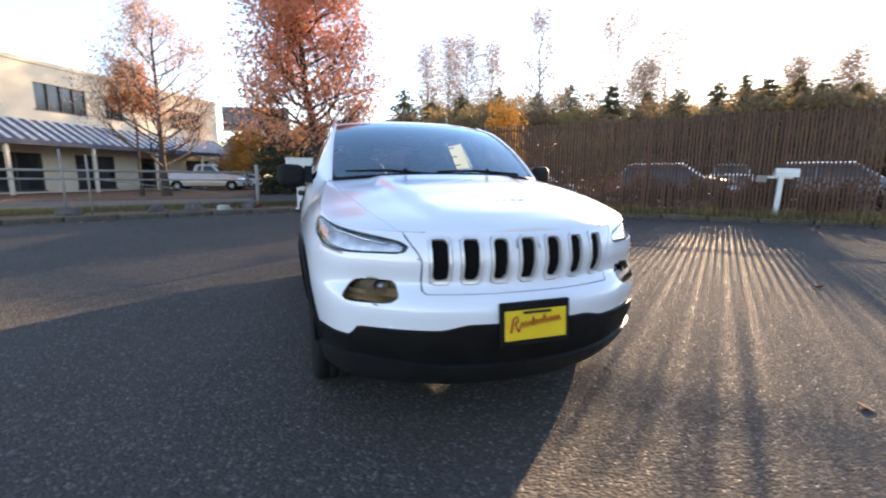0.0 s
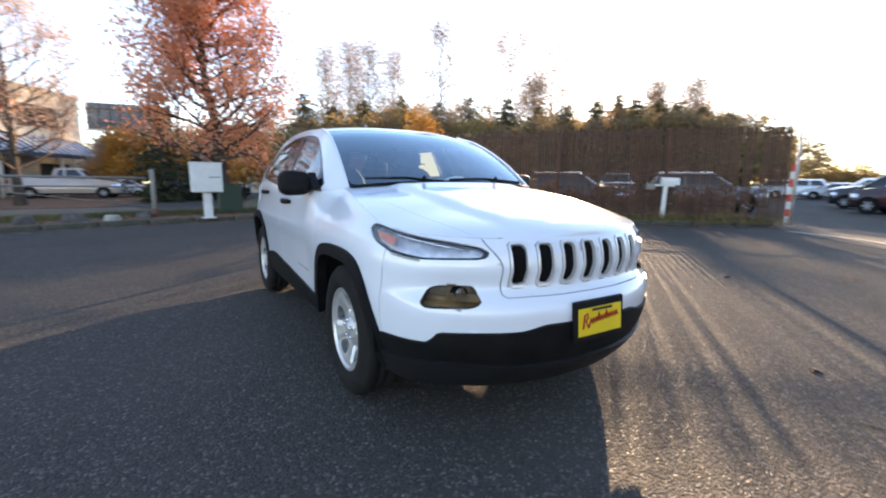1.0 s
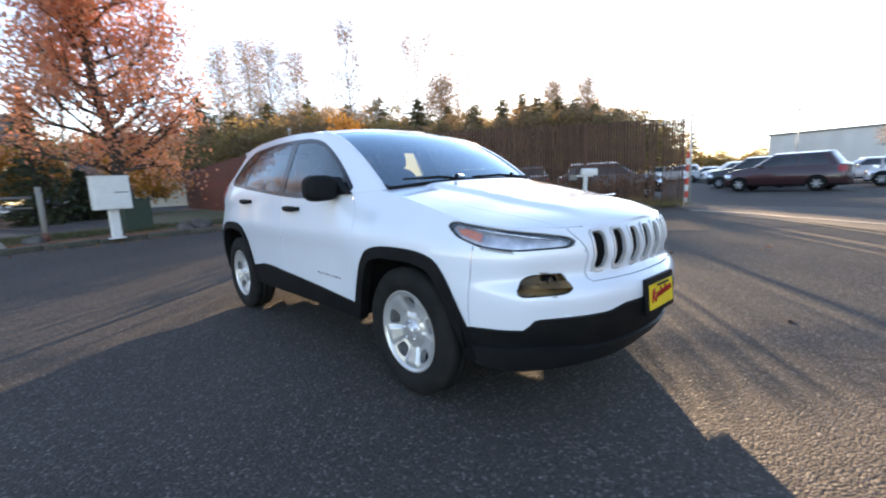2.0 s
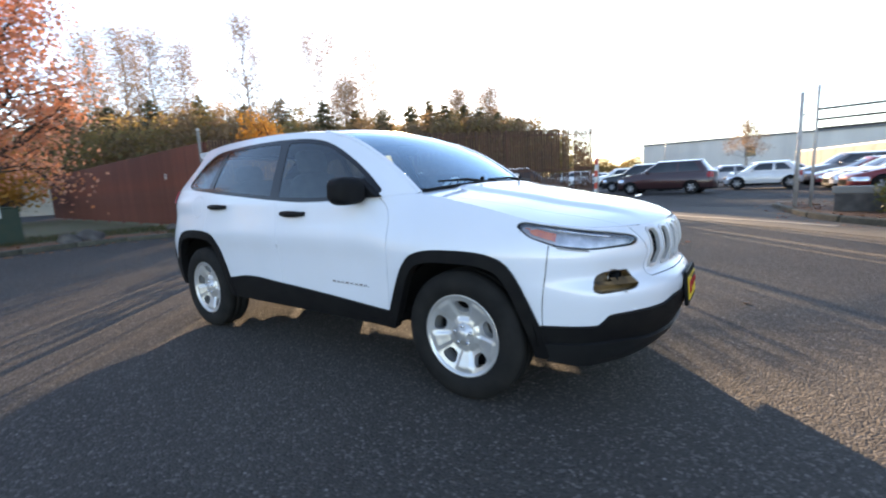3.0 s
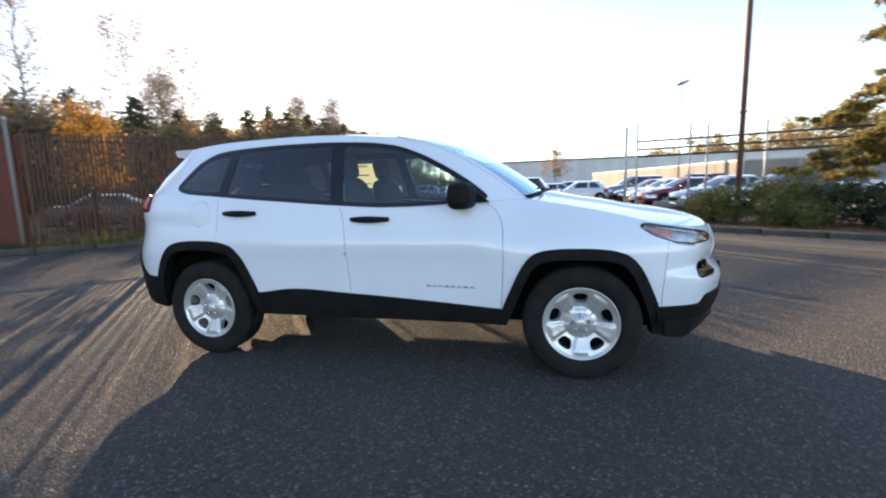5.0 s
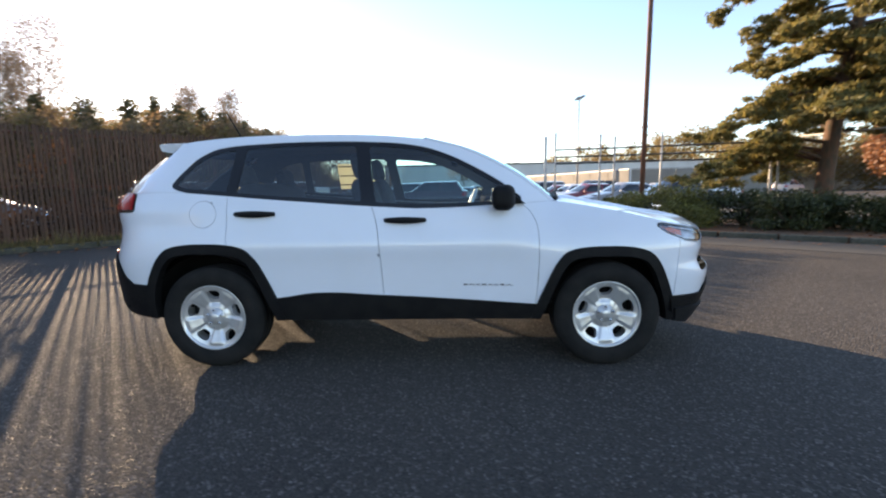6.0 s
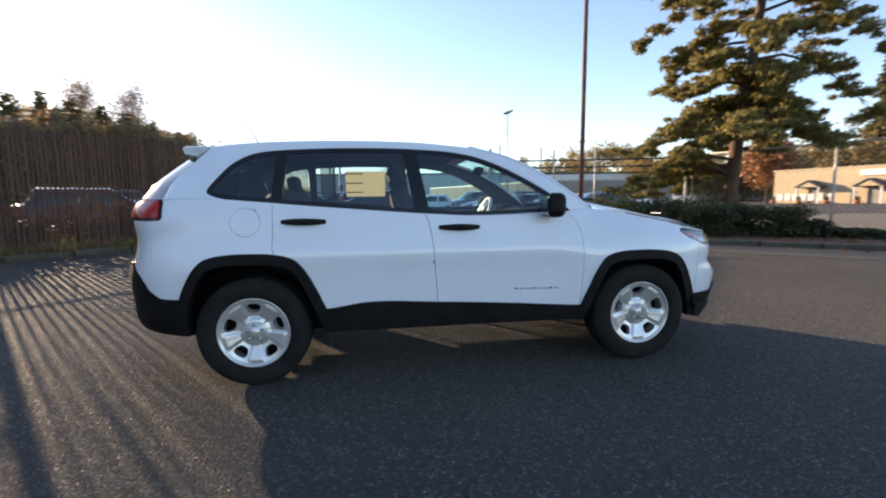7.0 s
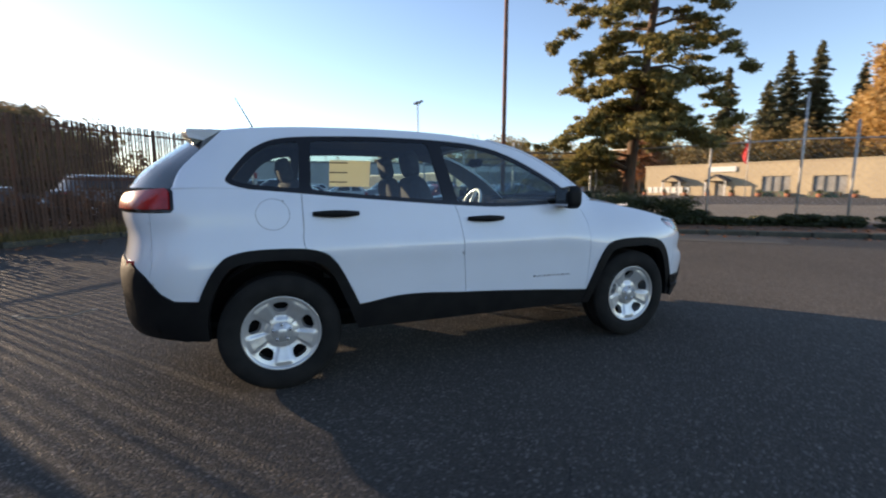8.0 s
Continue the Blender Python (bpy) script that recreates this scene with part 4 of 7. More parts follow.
me.materials.append(BLADES)
tagged(new("grass_blades", me), "short rough grass on the verge", "grass", kind="stuff")
c = np.vstack([np.c_[strip_points(KERB_WEST, 1500, 0.1, 3.0), np.full(1500, 0.128)], np.c_[strip_points(KERB_EAST, 1300, 0.1, 1.6), np.full(1300, 0.125)],
               np.c_[strip_points(KERB_WEST, 420, -0.9, -0.1), np.full(420, 0.012)], np.c_[strip_points(KERB_EAST, 260, -0.7, -0.1), np.full(260, 0.015)],
               np.c_[np.random.uniform(-7, 6, 12), np.random.uniform(1.5, 8, 12), np.full(12, 0.012)],
               np.c_[np.random.uniform(-58, -20, 2600), np.random.uniform(-18, -5, 2600), np.full(2600, 0.035)]])
tagged(new("fallen_leaves", leaves_mesh("fallen_leaves", c, 0.085, FALLEN, flat_up=0.9)), "brown and orange fallen leaves along the kerbs", "leaves", kind="stuff")
random.seed(0), np.random.seed(0)


# ---- the white SUV ----
# Outline seen from above, half of it, from the middle of the nose to the middle of the tail.
PLAN = [(2.31, 0), (2.297, 0.2), (2.245, 0.41), (2.175, 0.56), (2.04, 0.745), (1.87, 0.84), (1.62, 0.895), (1.2, 0.917), (0.6, 0.92),
        (0, 0.92), (-0.6, 0.92), (-1.2, 0.917), (-1.6, 0.90), (-1.89, 0.858), (-2.09, 0.74), (-2.21, 0.56), (-2.29, 0.28), (-2.315, 0)]


PLAN_FINE = resample(PLAN, 400)
WIDE = spline([(0.2, 0.87), (0.32, 0.885), (0.45, 0.902), (0.6, 0.906), (0.74, 0.913), (0.82, 0.923), (0.86, 0.923), (0.9, 0.915), (0.945, 0.903), (1.0, 0.89), (1.1, 0.868), (1.25, 0.82)])
WIDE_FRONT = spline([(0.2, 0.87), (0.32, 0.885), (0.45, 0.905), (0.6, 0.92), (0.75, 0.925), (0.85, 0.915), (0.92, 0.89), (0.99, 0.85), (1.06, 0.80), (1.13, 0.742)])
WIDE_REAR = spline([(0.2, 0.87), (0.4, 0.90), (0.6, 0.925), (0.8, 0.93), (0.92, 0.905), (1.0, 0.885), (1.1, 0.872), (1.22, 0.825)])
NOSE = spline([(0.22, -0.18), (0.3, -0.10), (0.42, -0.03), (0.54, 0), (0.63, 0.0), (0.66, -0.02), (0.685, -0.05), (0.8, -0.048), (0.88, -0.065), (0.94, -0.105), (1.0, -0.17)])
TAIL = spline([(0.3, -0.12), (0.4, -0.04), (0.55, -0.02), (0.76, -0.02), (0.84, -0.04), (0.95, -0.055), (1.08, -0.035), (1.16, -0.05), (1.22, -0.09)])
BELT = spline([(-2.31, 1.185), (-1.9, 1.222), (-1.6, 1.225), (-1.3, 1.202), (-0.98, 1.172), (-0.62, 1.142), (-0.24, 1.112), (0.2, 1.09), (0.6, 1.10),
               (0.8, 1.112), (1.0, 1.122), (1.2, 1.093), (1.4, 1.055), (1.6, 1.012), (1.75, 0.982), (1.9, 0.958), (2.05, 0.938), (2.2, 0.925), (2.31, 0.92)])


def body_point(x0, y0, z):
    w = WIDE(z) + (WIDE_FRONT(z) - WIDE(z)) * smooth(0.62, 1.05, x0) + (WIDE_REAR(z) - WIDE(z)) * smooth(-1.1, -1.7, x0)
    x = x0 + NOSE(z) * smooth(1.5, 2.25, x0) - TAIL(z) * smooth(-1.5, -2.25, x0)
    return x, y0 * w / 0.92, z


def body_sheet(cols=250, rows=46):
    c = resample(PLAN, cols)
    top = BELT(c[:, 0])
    low = spline([(-2.31, 0.40), (-1.8, 0.36), (-0.8, 0.345), (0.8, 0.34), (1.8, 0.31), (2.1, 0.265), (2.31, 0.25)])(c[:, 0])
    g = np.zeros((rows, cols, 3))
    for r in range(rows):
        z = low + (top - low) * r / (rows - 1)
        g[r, :, 0], g[r, :, 1], g[r, :, 2] = body_point(c[:, 0], c[:, 1], z)
    g[:, :, 1] *= -1          # the right-hand side
    return Sheet(g, "body")


def below(line):
    f = spline(line)
    return lambda x, y, z: z - f(x)


ARCH_REAR = rounded([(-1.80, 0.25), (-1.80, 0.56), (-1.66, 0.83), (-1.5, 0.875), (-1.18, 0.872), (-1.03, 0.82), (-0.875, 0.49), (-0.80, 0.25)], 0.22, 2)
ARCH_FRONT = rounded([(0.80, 0.25), (0.865, 0.42), (1.02, 0.775), (1.16, 0.826), (1.50, 0.826), (1.66, 0.77), (1.80, 0.45), (1.83, 0.25)], 0.22, 2)


def shrink(pts, by):
    q = np.array(pts)
    c = np.array([q[:, 0].mean(), 0.3])
    d = q - c
    return c + d * (1 - by / np.linalg.norm(d, axis=1, keepdims=True))


def suv():
    car = thing("white_suv", "white compact SUV with black lower cladding, parked on the asphalt lot", "car")
    s = body_sheet()
    # lower black mouldings
    s.cut(below([(-0.95, 0.497), (-0.87, 0.50), (-0.65, 0.53), (-0.15, 0.513), (0.4, 0.478), (0.9, 0.44), (1.0, 0.435)]), "sill", {"body"})
    s.f = [(fc, "body" if w == "sill" and not (-1.34 < np.mean([s.v[i][0] for i in fc]) < 1.34) else w) for fc, w in s.f]
    nose_edge = lambda x, y, z: np.maximum(z - (0.475 + 0.05 * smooth(0.74, 0.70, np.abs(y)) + 0.025 * smooth(0.40, 0.26, np.abs(y))), 1.6 - x)
    s.cut(nose_edge, "front_valance", {"body"})
    s.cut(lambda x, y, z: z - (0.365 + 0.03 * smooth(0.35, 0.7, np.abs(y))), "chin", {"front_valance"})
    tail_edge = poly_sd([(-1.6, 0.2), (-1.6, 0.585), (-1.9, 0.60), (-1.97, 0.645), (-2.04, 0.735), (-2.12, 0.80), (-2.2, 0.82), (-2.6, 0.82), (-2.6, 0.2)])
    s.cut(lambda x, y, z: tail_edge(x, z), "rear_valance", {"body"})
    # wheel openings with their mouldings
    for pts, w in ((ARCH_REAR, "rear_arch"), (ARCH_FRONT, "front_arch")):
        o, i = poly_sd(pts), poly_sd(shrink(pts, 0.065))
        s.cut(lambda x, y, z: o(x, z), w)
        s.cut(lambda x, y, z: i(x, z), "void", {w})
    # panels
    s.cut(lambda x, y, z: x - spline([(0.3, 0.85), (0.45, 0.868), (0.67, 0.883), (0.85, 0.885), (1.0, 0.868), (1.06, 0.835), (1.11, 0.78), (1.14, 0.74)])(z), "door", {"body"})
    s.cut(lambda x, y, z: x - spline([(0.4, -0.148), (0.52, -0.15), (0.76, -0.165), (0.96, -0.182), (1.05, -0.2), (1.12, -0.225)])(z), "back_door", {"door"})
    s.cut(lambda x, y, z: x - spline([(0.4, -0.9), (0.6, -1.0), (0.8, -1.13), (0.87, -1.19), (1.0, -1.197), (1.18, -1.2)])(z), "quarter", {"back_door"})
    s.cut(lambda x, y, z: np.hypot((x + 1.365), (z - 1.072) * 1.03) - 0.092, "fuel_flap", {"quarter"})
    lamp = poly_sd(rounded([(1.665, 0.955), (1.70, 0.972), (1.9, 0.938), (2.05, 0.907), (2.125, 0.885), (2.152, 0.862), (2.145, 0.838), (2.0, 0.837), (1.86, 0.857), (1.74, 0.899)], 0.12, 1))
    s.cut(lambda x, y, z: lamp(x, z) + np.where(y > -0.45, 1, 0), "head_lamp", {"body"})
    lamp_in = poly_sd([(1.682, 0.951), (1.705, 0.963), (1.9, 0.931), (2.05, 0.900), (2.12, 0.879), (2.143, 0.861), (2.135, 0.846), (2.0, 0.845), (1.865, 0.865), (1.748, 0.904)])
    s.cut(lambda x, y, z: lamp_in(x, z), "lamp_glass", {"head_lamp"})
    fog = poly_sd(rounded([(0.552, 0.718), (0.685, 0.722), (0.718, 0.710), (0.765, 0.650), (0.75, 0.634), (0.59, 0.636), (0.545, 0.656)], 0.09, 1))
    s.cut(lambda x, y, z: fog(-y, z) + np.where(x < 1.5, 1, 0), "fog_lamp", {"body"})
    s.cut(lambda x, y, z: np.maximum(np.maximum(-y - (0.45 + 0.06 * smooth(0.8, 0.93, z)), 0.672 - z), 1.5 - x), "grille_panel", {"body"})
    for k in range(4):
        c = 0.125 * k
        slot = rounded([(c - 0.042, 0.708), (c - 0.044, 0.906), (c + 0.044, 0.906), (c + 0.042, 0.708)], 0.07, 1)
        inner = rounded([(c - 0.031, 0.725), (c - 0.034, 0.896), (c + 0.034, 0.896), (c + 0.031, 0.725)], 0.07, 1)
        so, si = poly_sd(slot), poly_sd(inner)
        s.cut(lambda x, y, z: so(-y, z), "slot_rim%d" % k, {"grille_panel"})
        s.cut(lambda x, y, z: si(-y, z), "slot%d" % k, {"slot_rim%d" % k})
    s.cut(lambda x, y, z: 1.80 + 0.03 * smooth(0.5, 0.9, z) - x, "bumper", {"body"})
    s.f = [(fc, ("bumper" if w == "bumper" else "fender") if np.mean([s.v[i][0] for i in fc]) > 0 and w in ("body", "bumper") else
            "quarter" if w in ("body", "bumper") else w) for fc, w in s.f]
    tail_lamp = poly_sd(rounded([(-1.872, 1.092), (-1.88, 1.215), (-1.95, 1.26), (-2.4, 1.26), (-2.4, 1.095), (-1.98, 1.088)], 0.08, 1))
    s.cut(lambda x, y, z: np.maximum(tail_lamp(x, z), y + 0.36), "tail_rim", {"quarter"})
    s.cut(lambda x, y, z: np.maximum(tail_lamp(x, z) + 0.016, y + 0.37), "tail_lamp", {"tail_rim"})
    s.cut(lambda x, y, z: np.maximum(x + 2.0, -0.80 - y), "tailgate", {"quarter"})
    for mirror in (False, True):
        side = dict(flip=False, mirror=mirror)
        part("front_fender", s.take("fender", gap=0.0015, lip=0.02, **side), PAINT_WHITE, car)
        part("front_bumper", s.take("bumper", gap=0.003, lip=0.02, **side), PAINT_WHITE, car)
        door = part("front_door", s.take("door", gap=0.002, lip=0.02, **side), PAINT_WHITE, car)
        back = part("rear_door", s.take("back_door", gap=0.002, lip=0.02, **side), PAINT_WHITE, car)
        part("quarter_panel", s.take("quarter", gap=0.002, lip=0.02, **side), PAINT_WHITE, car)
        part("tailgate_panel", s.take("tailgate", gap=0.002, lip=0.02, **side), PAINT_WHITE, car)
        part("fuel_flap", s.take("fuel_flap", gap=0.0007, lip=0.006, **side), PAINT_WHITE, car)
        part("sill_cladding", s.take("sill", push=0.012, lip=0.05, **side), PLASTIC, car)
        part("front_valance", s.take("front_valance", push=0.012, lip=0.05, **side), PLASTIC, car)
        part("chin_lip", s.take("chin", push=0.028, lip=0.05, **side), CHIN, car, "dark grey chin lip under the bumper")
        part("rear_valance", s.take("rear_valance", push=0.012, lip=0.05, **side), PLASTIC, car)
        part("wheel_arch_moulding", s.take("rear_arch", push=0.016, lip=0.06, **side), PLASTIC, car)
        part("wheel_arch_moulding", s.take("front_arch", push=0.016, lip=0.06, **side), PLASTIC, car)
        part("grille_panel", s.take("grille_panel", gap=0.003, lip=0.02, joined=lambda q: q.z > 0.9 and abs(q.y) < 0.45, **side), PAINT_WHITE, car)
        for k in range(4):
            rim = part("grille_slot", s.take("slot_rim%d" % k, push=0.006, lip=0.03, **side), SATIN, car, "satin silver grille slot rim")
            part("slot_mesh", s.take("slot%d" % k, push=-0.012, **side), DARK, rim, "dark honeycomb mesh")
        lamp_part = part("headlight", s.take("head_lamp", gap=0.002, lip=0.02, push=-0.004, **side), GLOSS_BLACK, car, "slim wraparound headlight with amber corner")
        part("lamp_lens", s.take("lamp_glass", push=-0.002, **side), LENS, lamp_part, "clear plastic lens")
        bowl = s.take("lamp_glass", push=-0.03, **side)
        part("reflector", bowl, REFLECTOR, lamp_part)
        sgn = 1 if mirror else -1
        ind = Sheet(np.array([[body_point(x, 0.88, 0)[0:1] + (0, z) for x in np.linspace(1.70, 1.98, 20)] for z in np.linspace(0.86, 0.96, 6)]), "a")
        for v in ind.v:
            v[1] = -body_y(v[0], v[2]) + 0.012
        amb = poly_sd([(1.70, 0.946), (1.78, 0.932), (1.92, 0.895), (1.96, 0.862), (1.87, 0.872), (1.755, 0.908)])
        ind.cut(lambda x, y, z: amb(x, z), "b")
        part("indicator", ind.take("b", mirror=mirror), AMBER, lamp_part, "amber indicator")
        # a bright trim bar behind the lens
        bm = tube(bmesh.new(), [(x, sgn * (body_y(x, z) - 0.012), z) for x, z in ((1.76, 0.942), (1.9, 0.918), (2.03, 0.89), (2.10, 0.872))], [0.004, 0.006, 0.006, 0.004], 6)
        part("trim_bar", bm, CHROME, lamp_part)
        # fog lamp: a deep smoked pocket, low sun's gold put into its colour, with a small round lamp in it
        pocket = part("fog_lamp", s.take("fog_lamp", gap=0.002, push=-0.04, **side), SMOKE_GOLD, car, "round fog lamp in a smoked pocket coloured gold as if sunlit")
        wall = s.take("fog_lamp", gap=0.001, push=-0.002, lip=0.042, **side)
        bmesh.ops.delete(wall, geom=[f for f in wall.faces if abs(f.normal.dot(Vector((0.7, sgn * 0.7, 0)))) > 0.8], context="FACES")
        part("pocket_wall", wall, SMOKE_GOLD, pocket)
        px, py, _ = body_point(PLAN_FINE[:, 0], PLAN_FINE[:, 1], np.full(len(PLAN_FINE), 0.682))
        nose = px > 1.6
        order = np.argsort(py[nose])
        fx = float(np.interp(0.60, py[nose][order], px[nose][order]))
        for word, profile, skin in (("lamp_ring", [(0.027, -0.014), (0.033, -0.014), (0.033, 0.03)], PLASTIC), ("lamp_bulb", [(0.0, 0.006), (0.014, 0.003), (0.024, -0.004), (0.027, -0.02)], REFLECTOR)):
            bm = lathe([(r, -o) for r, o in profile], 20)
            bmesh.ops.transform(bm, matrix=Matrix.Translation((fx - 0.046, sgn * 0.60, 0.682)) @ Matrix.Rotation(radians(90), 4, "Z"), verts=bm.verts[:])
            part(word, bm, skin, pocket)
        rim = part("tail_light", s.take("tail_rim", lip=0.02, push=0.004, **side), GLOSS_BLACK, car, "red wraparound tail light")
        part("tail_lens", s.take("tail_lamp", push=0.016, lip=0.02, **side), RED_LENS, rim)
        # the small reflector on the rear bumper corner
        part("bumper_reflector", boxed((0.075, 0.014, 0.085), (-2.135, sgn * 0.665, 0.775), (0, 0, sgn * 52), 0.006), RED_LENS, car)
        # door handles on their doors
        for parent, x, z in ((door, 0.005, 1.016), (back, -1.005, 1.07)):
            y = sgn * (body_y(x, z) + 0.004)
            bm = bmesh.new()
            pts = [(x + d, y + sgn * (0.03 * math.sin(math.pi * (d + 0.135) / 0.27) ** 0.5 if abs(d) < 0.134 else 0), z - 0.006 * d) for d in np.linspace(-0.135, 0.135, 13)]
            tube(bm, pts, [0.011 + 0.007 * math.sin(math.pi * i / 12) for i in range(13)], 8)
            bmesh.ops.scale(bm, vec=(1, 1, 1.25), verts=bm.verts[:], space=Matrix.Translation((0, 0, -z)))
            part("door_handle", bm, PLASTIC, parent, "black door handle")
            # flat dark lens paints the shaded recess behind the handle
            bm = bmesh.new()
            bmesh.ops.create_uvsphere(bm, u_segments=16, v_segments=8, radius=1, matrix=Matrix.Translation((x, y - sgn * 0.006, z - 0.006)) @ Matrix.Diagonal((0.065, 0.006, 0.024, 1)))
            part("handle_cup", bm, DARK, parent)
        # model badge, plain bars
        bm = bmesh.new()
        for k in range(8):
            x = 0.40 + k * 0.041
            box(bm, (0.028, 0.003, 0.005 if k % 3 else 0.008), (x, sgn * (body_y(x, 0.58) + 0.001), 0.583 - 0.0006 * k))
        box(bm, (0.33, 0.003, 0.0025), (0.553, sgn * (body_y(0.55, 0.573) + 0.001), 0.574), (0, 1, 0))
        part("badge", bm, CHROME, door, "thin dark metal badge strip")
        wing_mirror(car, sgn)
        for x in (1.35, -1.35):
            wheel(car, x, sgn)
            bm = lathe([(0.12, 0.0), (0.43, 0.0), (0.43, 0.26)], 40)
            for v in bm.verts:
                v.co = Vector((x + v.co.x, sgn * (0.62 + v.co.y), 0.37 + v.co.z))
            low = [v for v in bm.verts if v.co.z < 0.34]
            bmesh.ops.delete(bm, geom=low, context="VERTS")
            for f in bm.faces:
                f.smooth = True
            part("wheel_well", bm, DARK, car)
    cabin(car)
    # hood, windscreen, roof and tailgate glass
    hood(car)
    # underbody
    bm = boxed((3.9, 1.36, 0.16), (0, 0, 0.37), None, 0.05)
    part("underbody", bm, DARK, car)
    for x in (1.35, -1.35):
        part("axle", bar((x, -0.66, 0.34), (x, 0.66, 0.34), 0.045, 10), DARK, car)
    bm = tube(bmesh.new(), [(0.9, 0.12, 0.27), (0.2, 0.12, 0.25), (-0.8, 0.2, 0.26), (-1.05, 0.3, 0.3), (-1.7, 0.42, 0.33), (-2.12, 0.5, 0.33)], 0.032, 10)
    bmesh.ops.create_uvsphere(bm, u_segments=14, v_segments=8, radius=1, matrix=Matrix.Translation((-1.78, 0.0, 0.33)) @ Matrix.Diagonal((0.14, 0.42, 0.09, 1)))
    part("exhaust", bm, DARK_STEEL, car, "dull steel exhaust pipe and silencer")
    part("engine_bay", boxed((0.95, 1.1, 0.42), (1.52, 0, 0.60), None, 0.05), DARK, car)
    part("boot_floor", boxed((1.1, 1.1, 0.4), (-1.5, 0, 0.65), None, 0.05), DARK, car)
    plate(car)
    return car


def body_y(x, z):
    """Half width of the body at a place along it."""
    px, py, _ = body_point(PLAN_FINE[:, 0], PLAN_FINE[:, 1], np.full(len(PLAN_FINE), z))
    i = np.argsort(px)
    return float(np.interp(x, px[i], py[i]))


# edges of the glasshouse, right-hand side
A_POST = [(1.0, 0.738, 1.122), (0.86, 0.722, 1.235), (0.65, 0.695, 1.372), (0.40, 0.66, 1.492), (0.12, 0.63, 1.57)]
RAIL = [(0.12, 0.63, 1.57), (-0.25, 0.625, 1.603), (-0.7, 0.617, 1.615), (-1.2, 0.60, 1.608), (-1.5, 0.588, 1.588), (-1.63, 0.58, 1.57)]
D_POST = [(-1.63, 0.58, 1.57), (-1.70, 0.605, 1.495), (-1.77, 0.63, 1.425), (-1.85, 0.675, 1.33), (-1.89, 0.73, 1.222)]


def cabin(car):
    """Glasshouse sides, windscreen, tailgate glass, roof and what is inside."""
    edge = np.vstack([resample(A_POST, 46), resample(RAIL, 80)[1:], resample(D_POST, 16)[1:]])
    foot = np.zeros_like(edge)
    n = len(edge)
    for i in range(n):
        # the belt point below each edge point
        x = float(edge[i][0])
        z = float(BELT(x))
        foot[i] = (x, body_y(x, z), z)
    rows = 26
    g = np.zeros((rows, n, 3))
    for r in range(rows):
        v = r / (rows - 1)
        p = foot + (edge - foot) * v
        p[:, 1] = foot[:, 1] + (edge[:, 1] - foot[:, 1]) * v ** 1.12
        g[r] = p
    g[:, :, 1] *= -1
    # the columns run from front to back and the rows upwards: outside is on the left of travel
    side = Sheet(g, "frame")
    dlo = rounded([(0.83, 1.115), (0.2, 1.088), (-0.24, 1.108), (-0.98, 1.17), (-1.3, 1.20), (-1.53, 1.222), (-1.625, 1.262), (-1.57, 1.345), (-1.48, 1.455),
                   (-1.36, 1.522), (-1.2, 1.546), (-0.8, 1.562), (-0.4, 1.56), (-0.05, 1.542), (0.16, 1.505), (0.34, 1.435), (0.52, 1.34), (0.68, 1.24)], 0.2, 2)
    d = poly_sd(dlo)
    side.cut(lambda x, y, z: d(x, z), "black", {"frame"})
    front = lambda x, y, z: np.maximum.reduce([d(x, z) + 0.028, spline([(1.0, -0.17), (1.6, -0.27)])(z) - x, x - spline([(1.0, 0.66), (1.6, 0.60)])(z)])
    rear = lambda x, y, z: np.maximum.reduce([d(x, z) + 0.028, x - spline([(1.0, -0.27), (1.6, -0.36)])(z), spline([(1.1, -1.15), (1.6, -1.12)])(z) - x])
    quarter = lambda x, y, z: np.maximum.reduce([d(x, z) + 0.03, x - spline([(1.1, -1.22), (1.6, -1.19)])(z)])
    side.cut(front, "front_glass", {"black"})
    side.cut(rear, "rear_glass", {"black"})
    side.cut(quarter, "quarter_glass", {"black"})
    for mirror in (False, True):
        part("pillar_frame", side.take("frame", lip=0.012, mirror=mirror), PAINT_WHITE, car)
        part("window_surround", side.take("black", lip=0.012, push=-0.003, mirror=mirror), GLOSS_BLACK, car, "gloss black window frame and pillars")
        for w in ("frame", "black"):
            part("pillar_trim", side.take(w, push=-0.022, mirror=mirror), HEADLINER, car)
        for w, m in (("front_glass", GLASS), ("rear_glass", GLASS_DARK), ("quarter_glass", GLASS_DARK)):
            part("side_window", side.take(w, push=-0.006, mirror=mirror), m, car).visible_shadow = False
    # windscreen between the A posts, bowed forwards
    a = resample(A_POST, 24)
    sc = across(a, 30, lambda t, v: (0.125 * (1 - v * 0.3), 0.028 + 0.004 * v), 2.0, 3.0)
    ws = Sheet(sc, "edge")
    rim = lambda x, y, z: np.maximum.reduce([np.abs(y) - (np.interp(x, a[::-1, 0], a[::-1, 1]) - 0.024), z - 1.54 - 0.026 * (1 - np.abs(y / 0.62) ** 3), 1.15 - z + 0.03 * (1 - (y / 0.7) ** 2) * -1])
    ws.cut(rim, "glass", {"edge"})
    ws.cut(lambda x, y, z: 1.544 + 0.026 * (1 - np.abs(y / 0.62) ** 3) - z, "header", {"edge"})
    part("roof_header", ws.take("header", flip=True), PAINT_WHITE, car)
    part("windscreen_surround", ws.take("edge", push=0.001, flip=True), GLOSS_BLACK, car)
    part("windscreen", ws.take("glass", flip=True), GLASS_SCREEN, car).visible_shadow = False
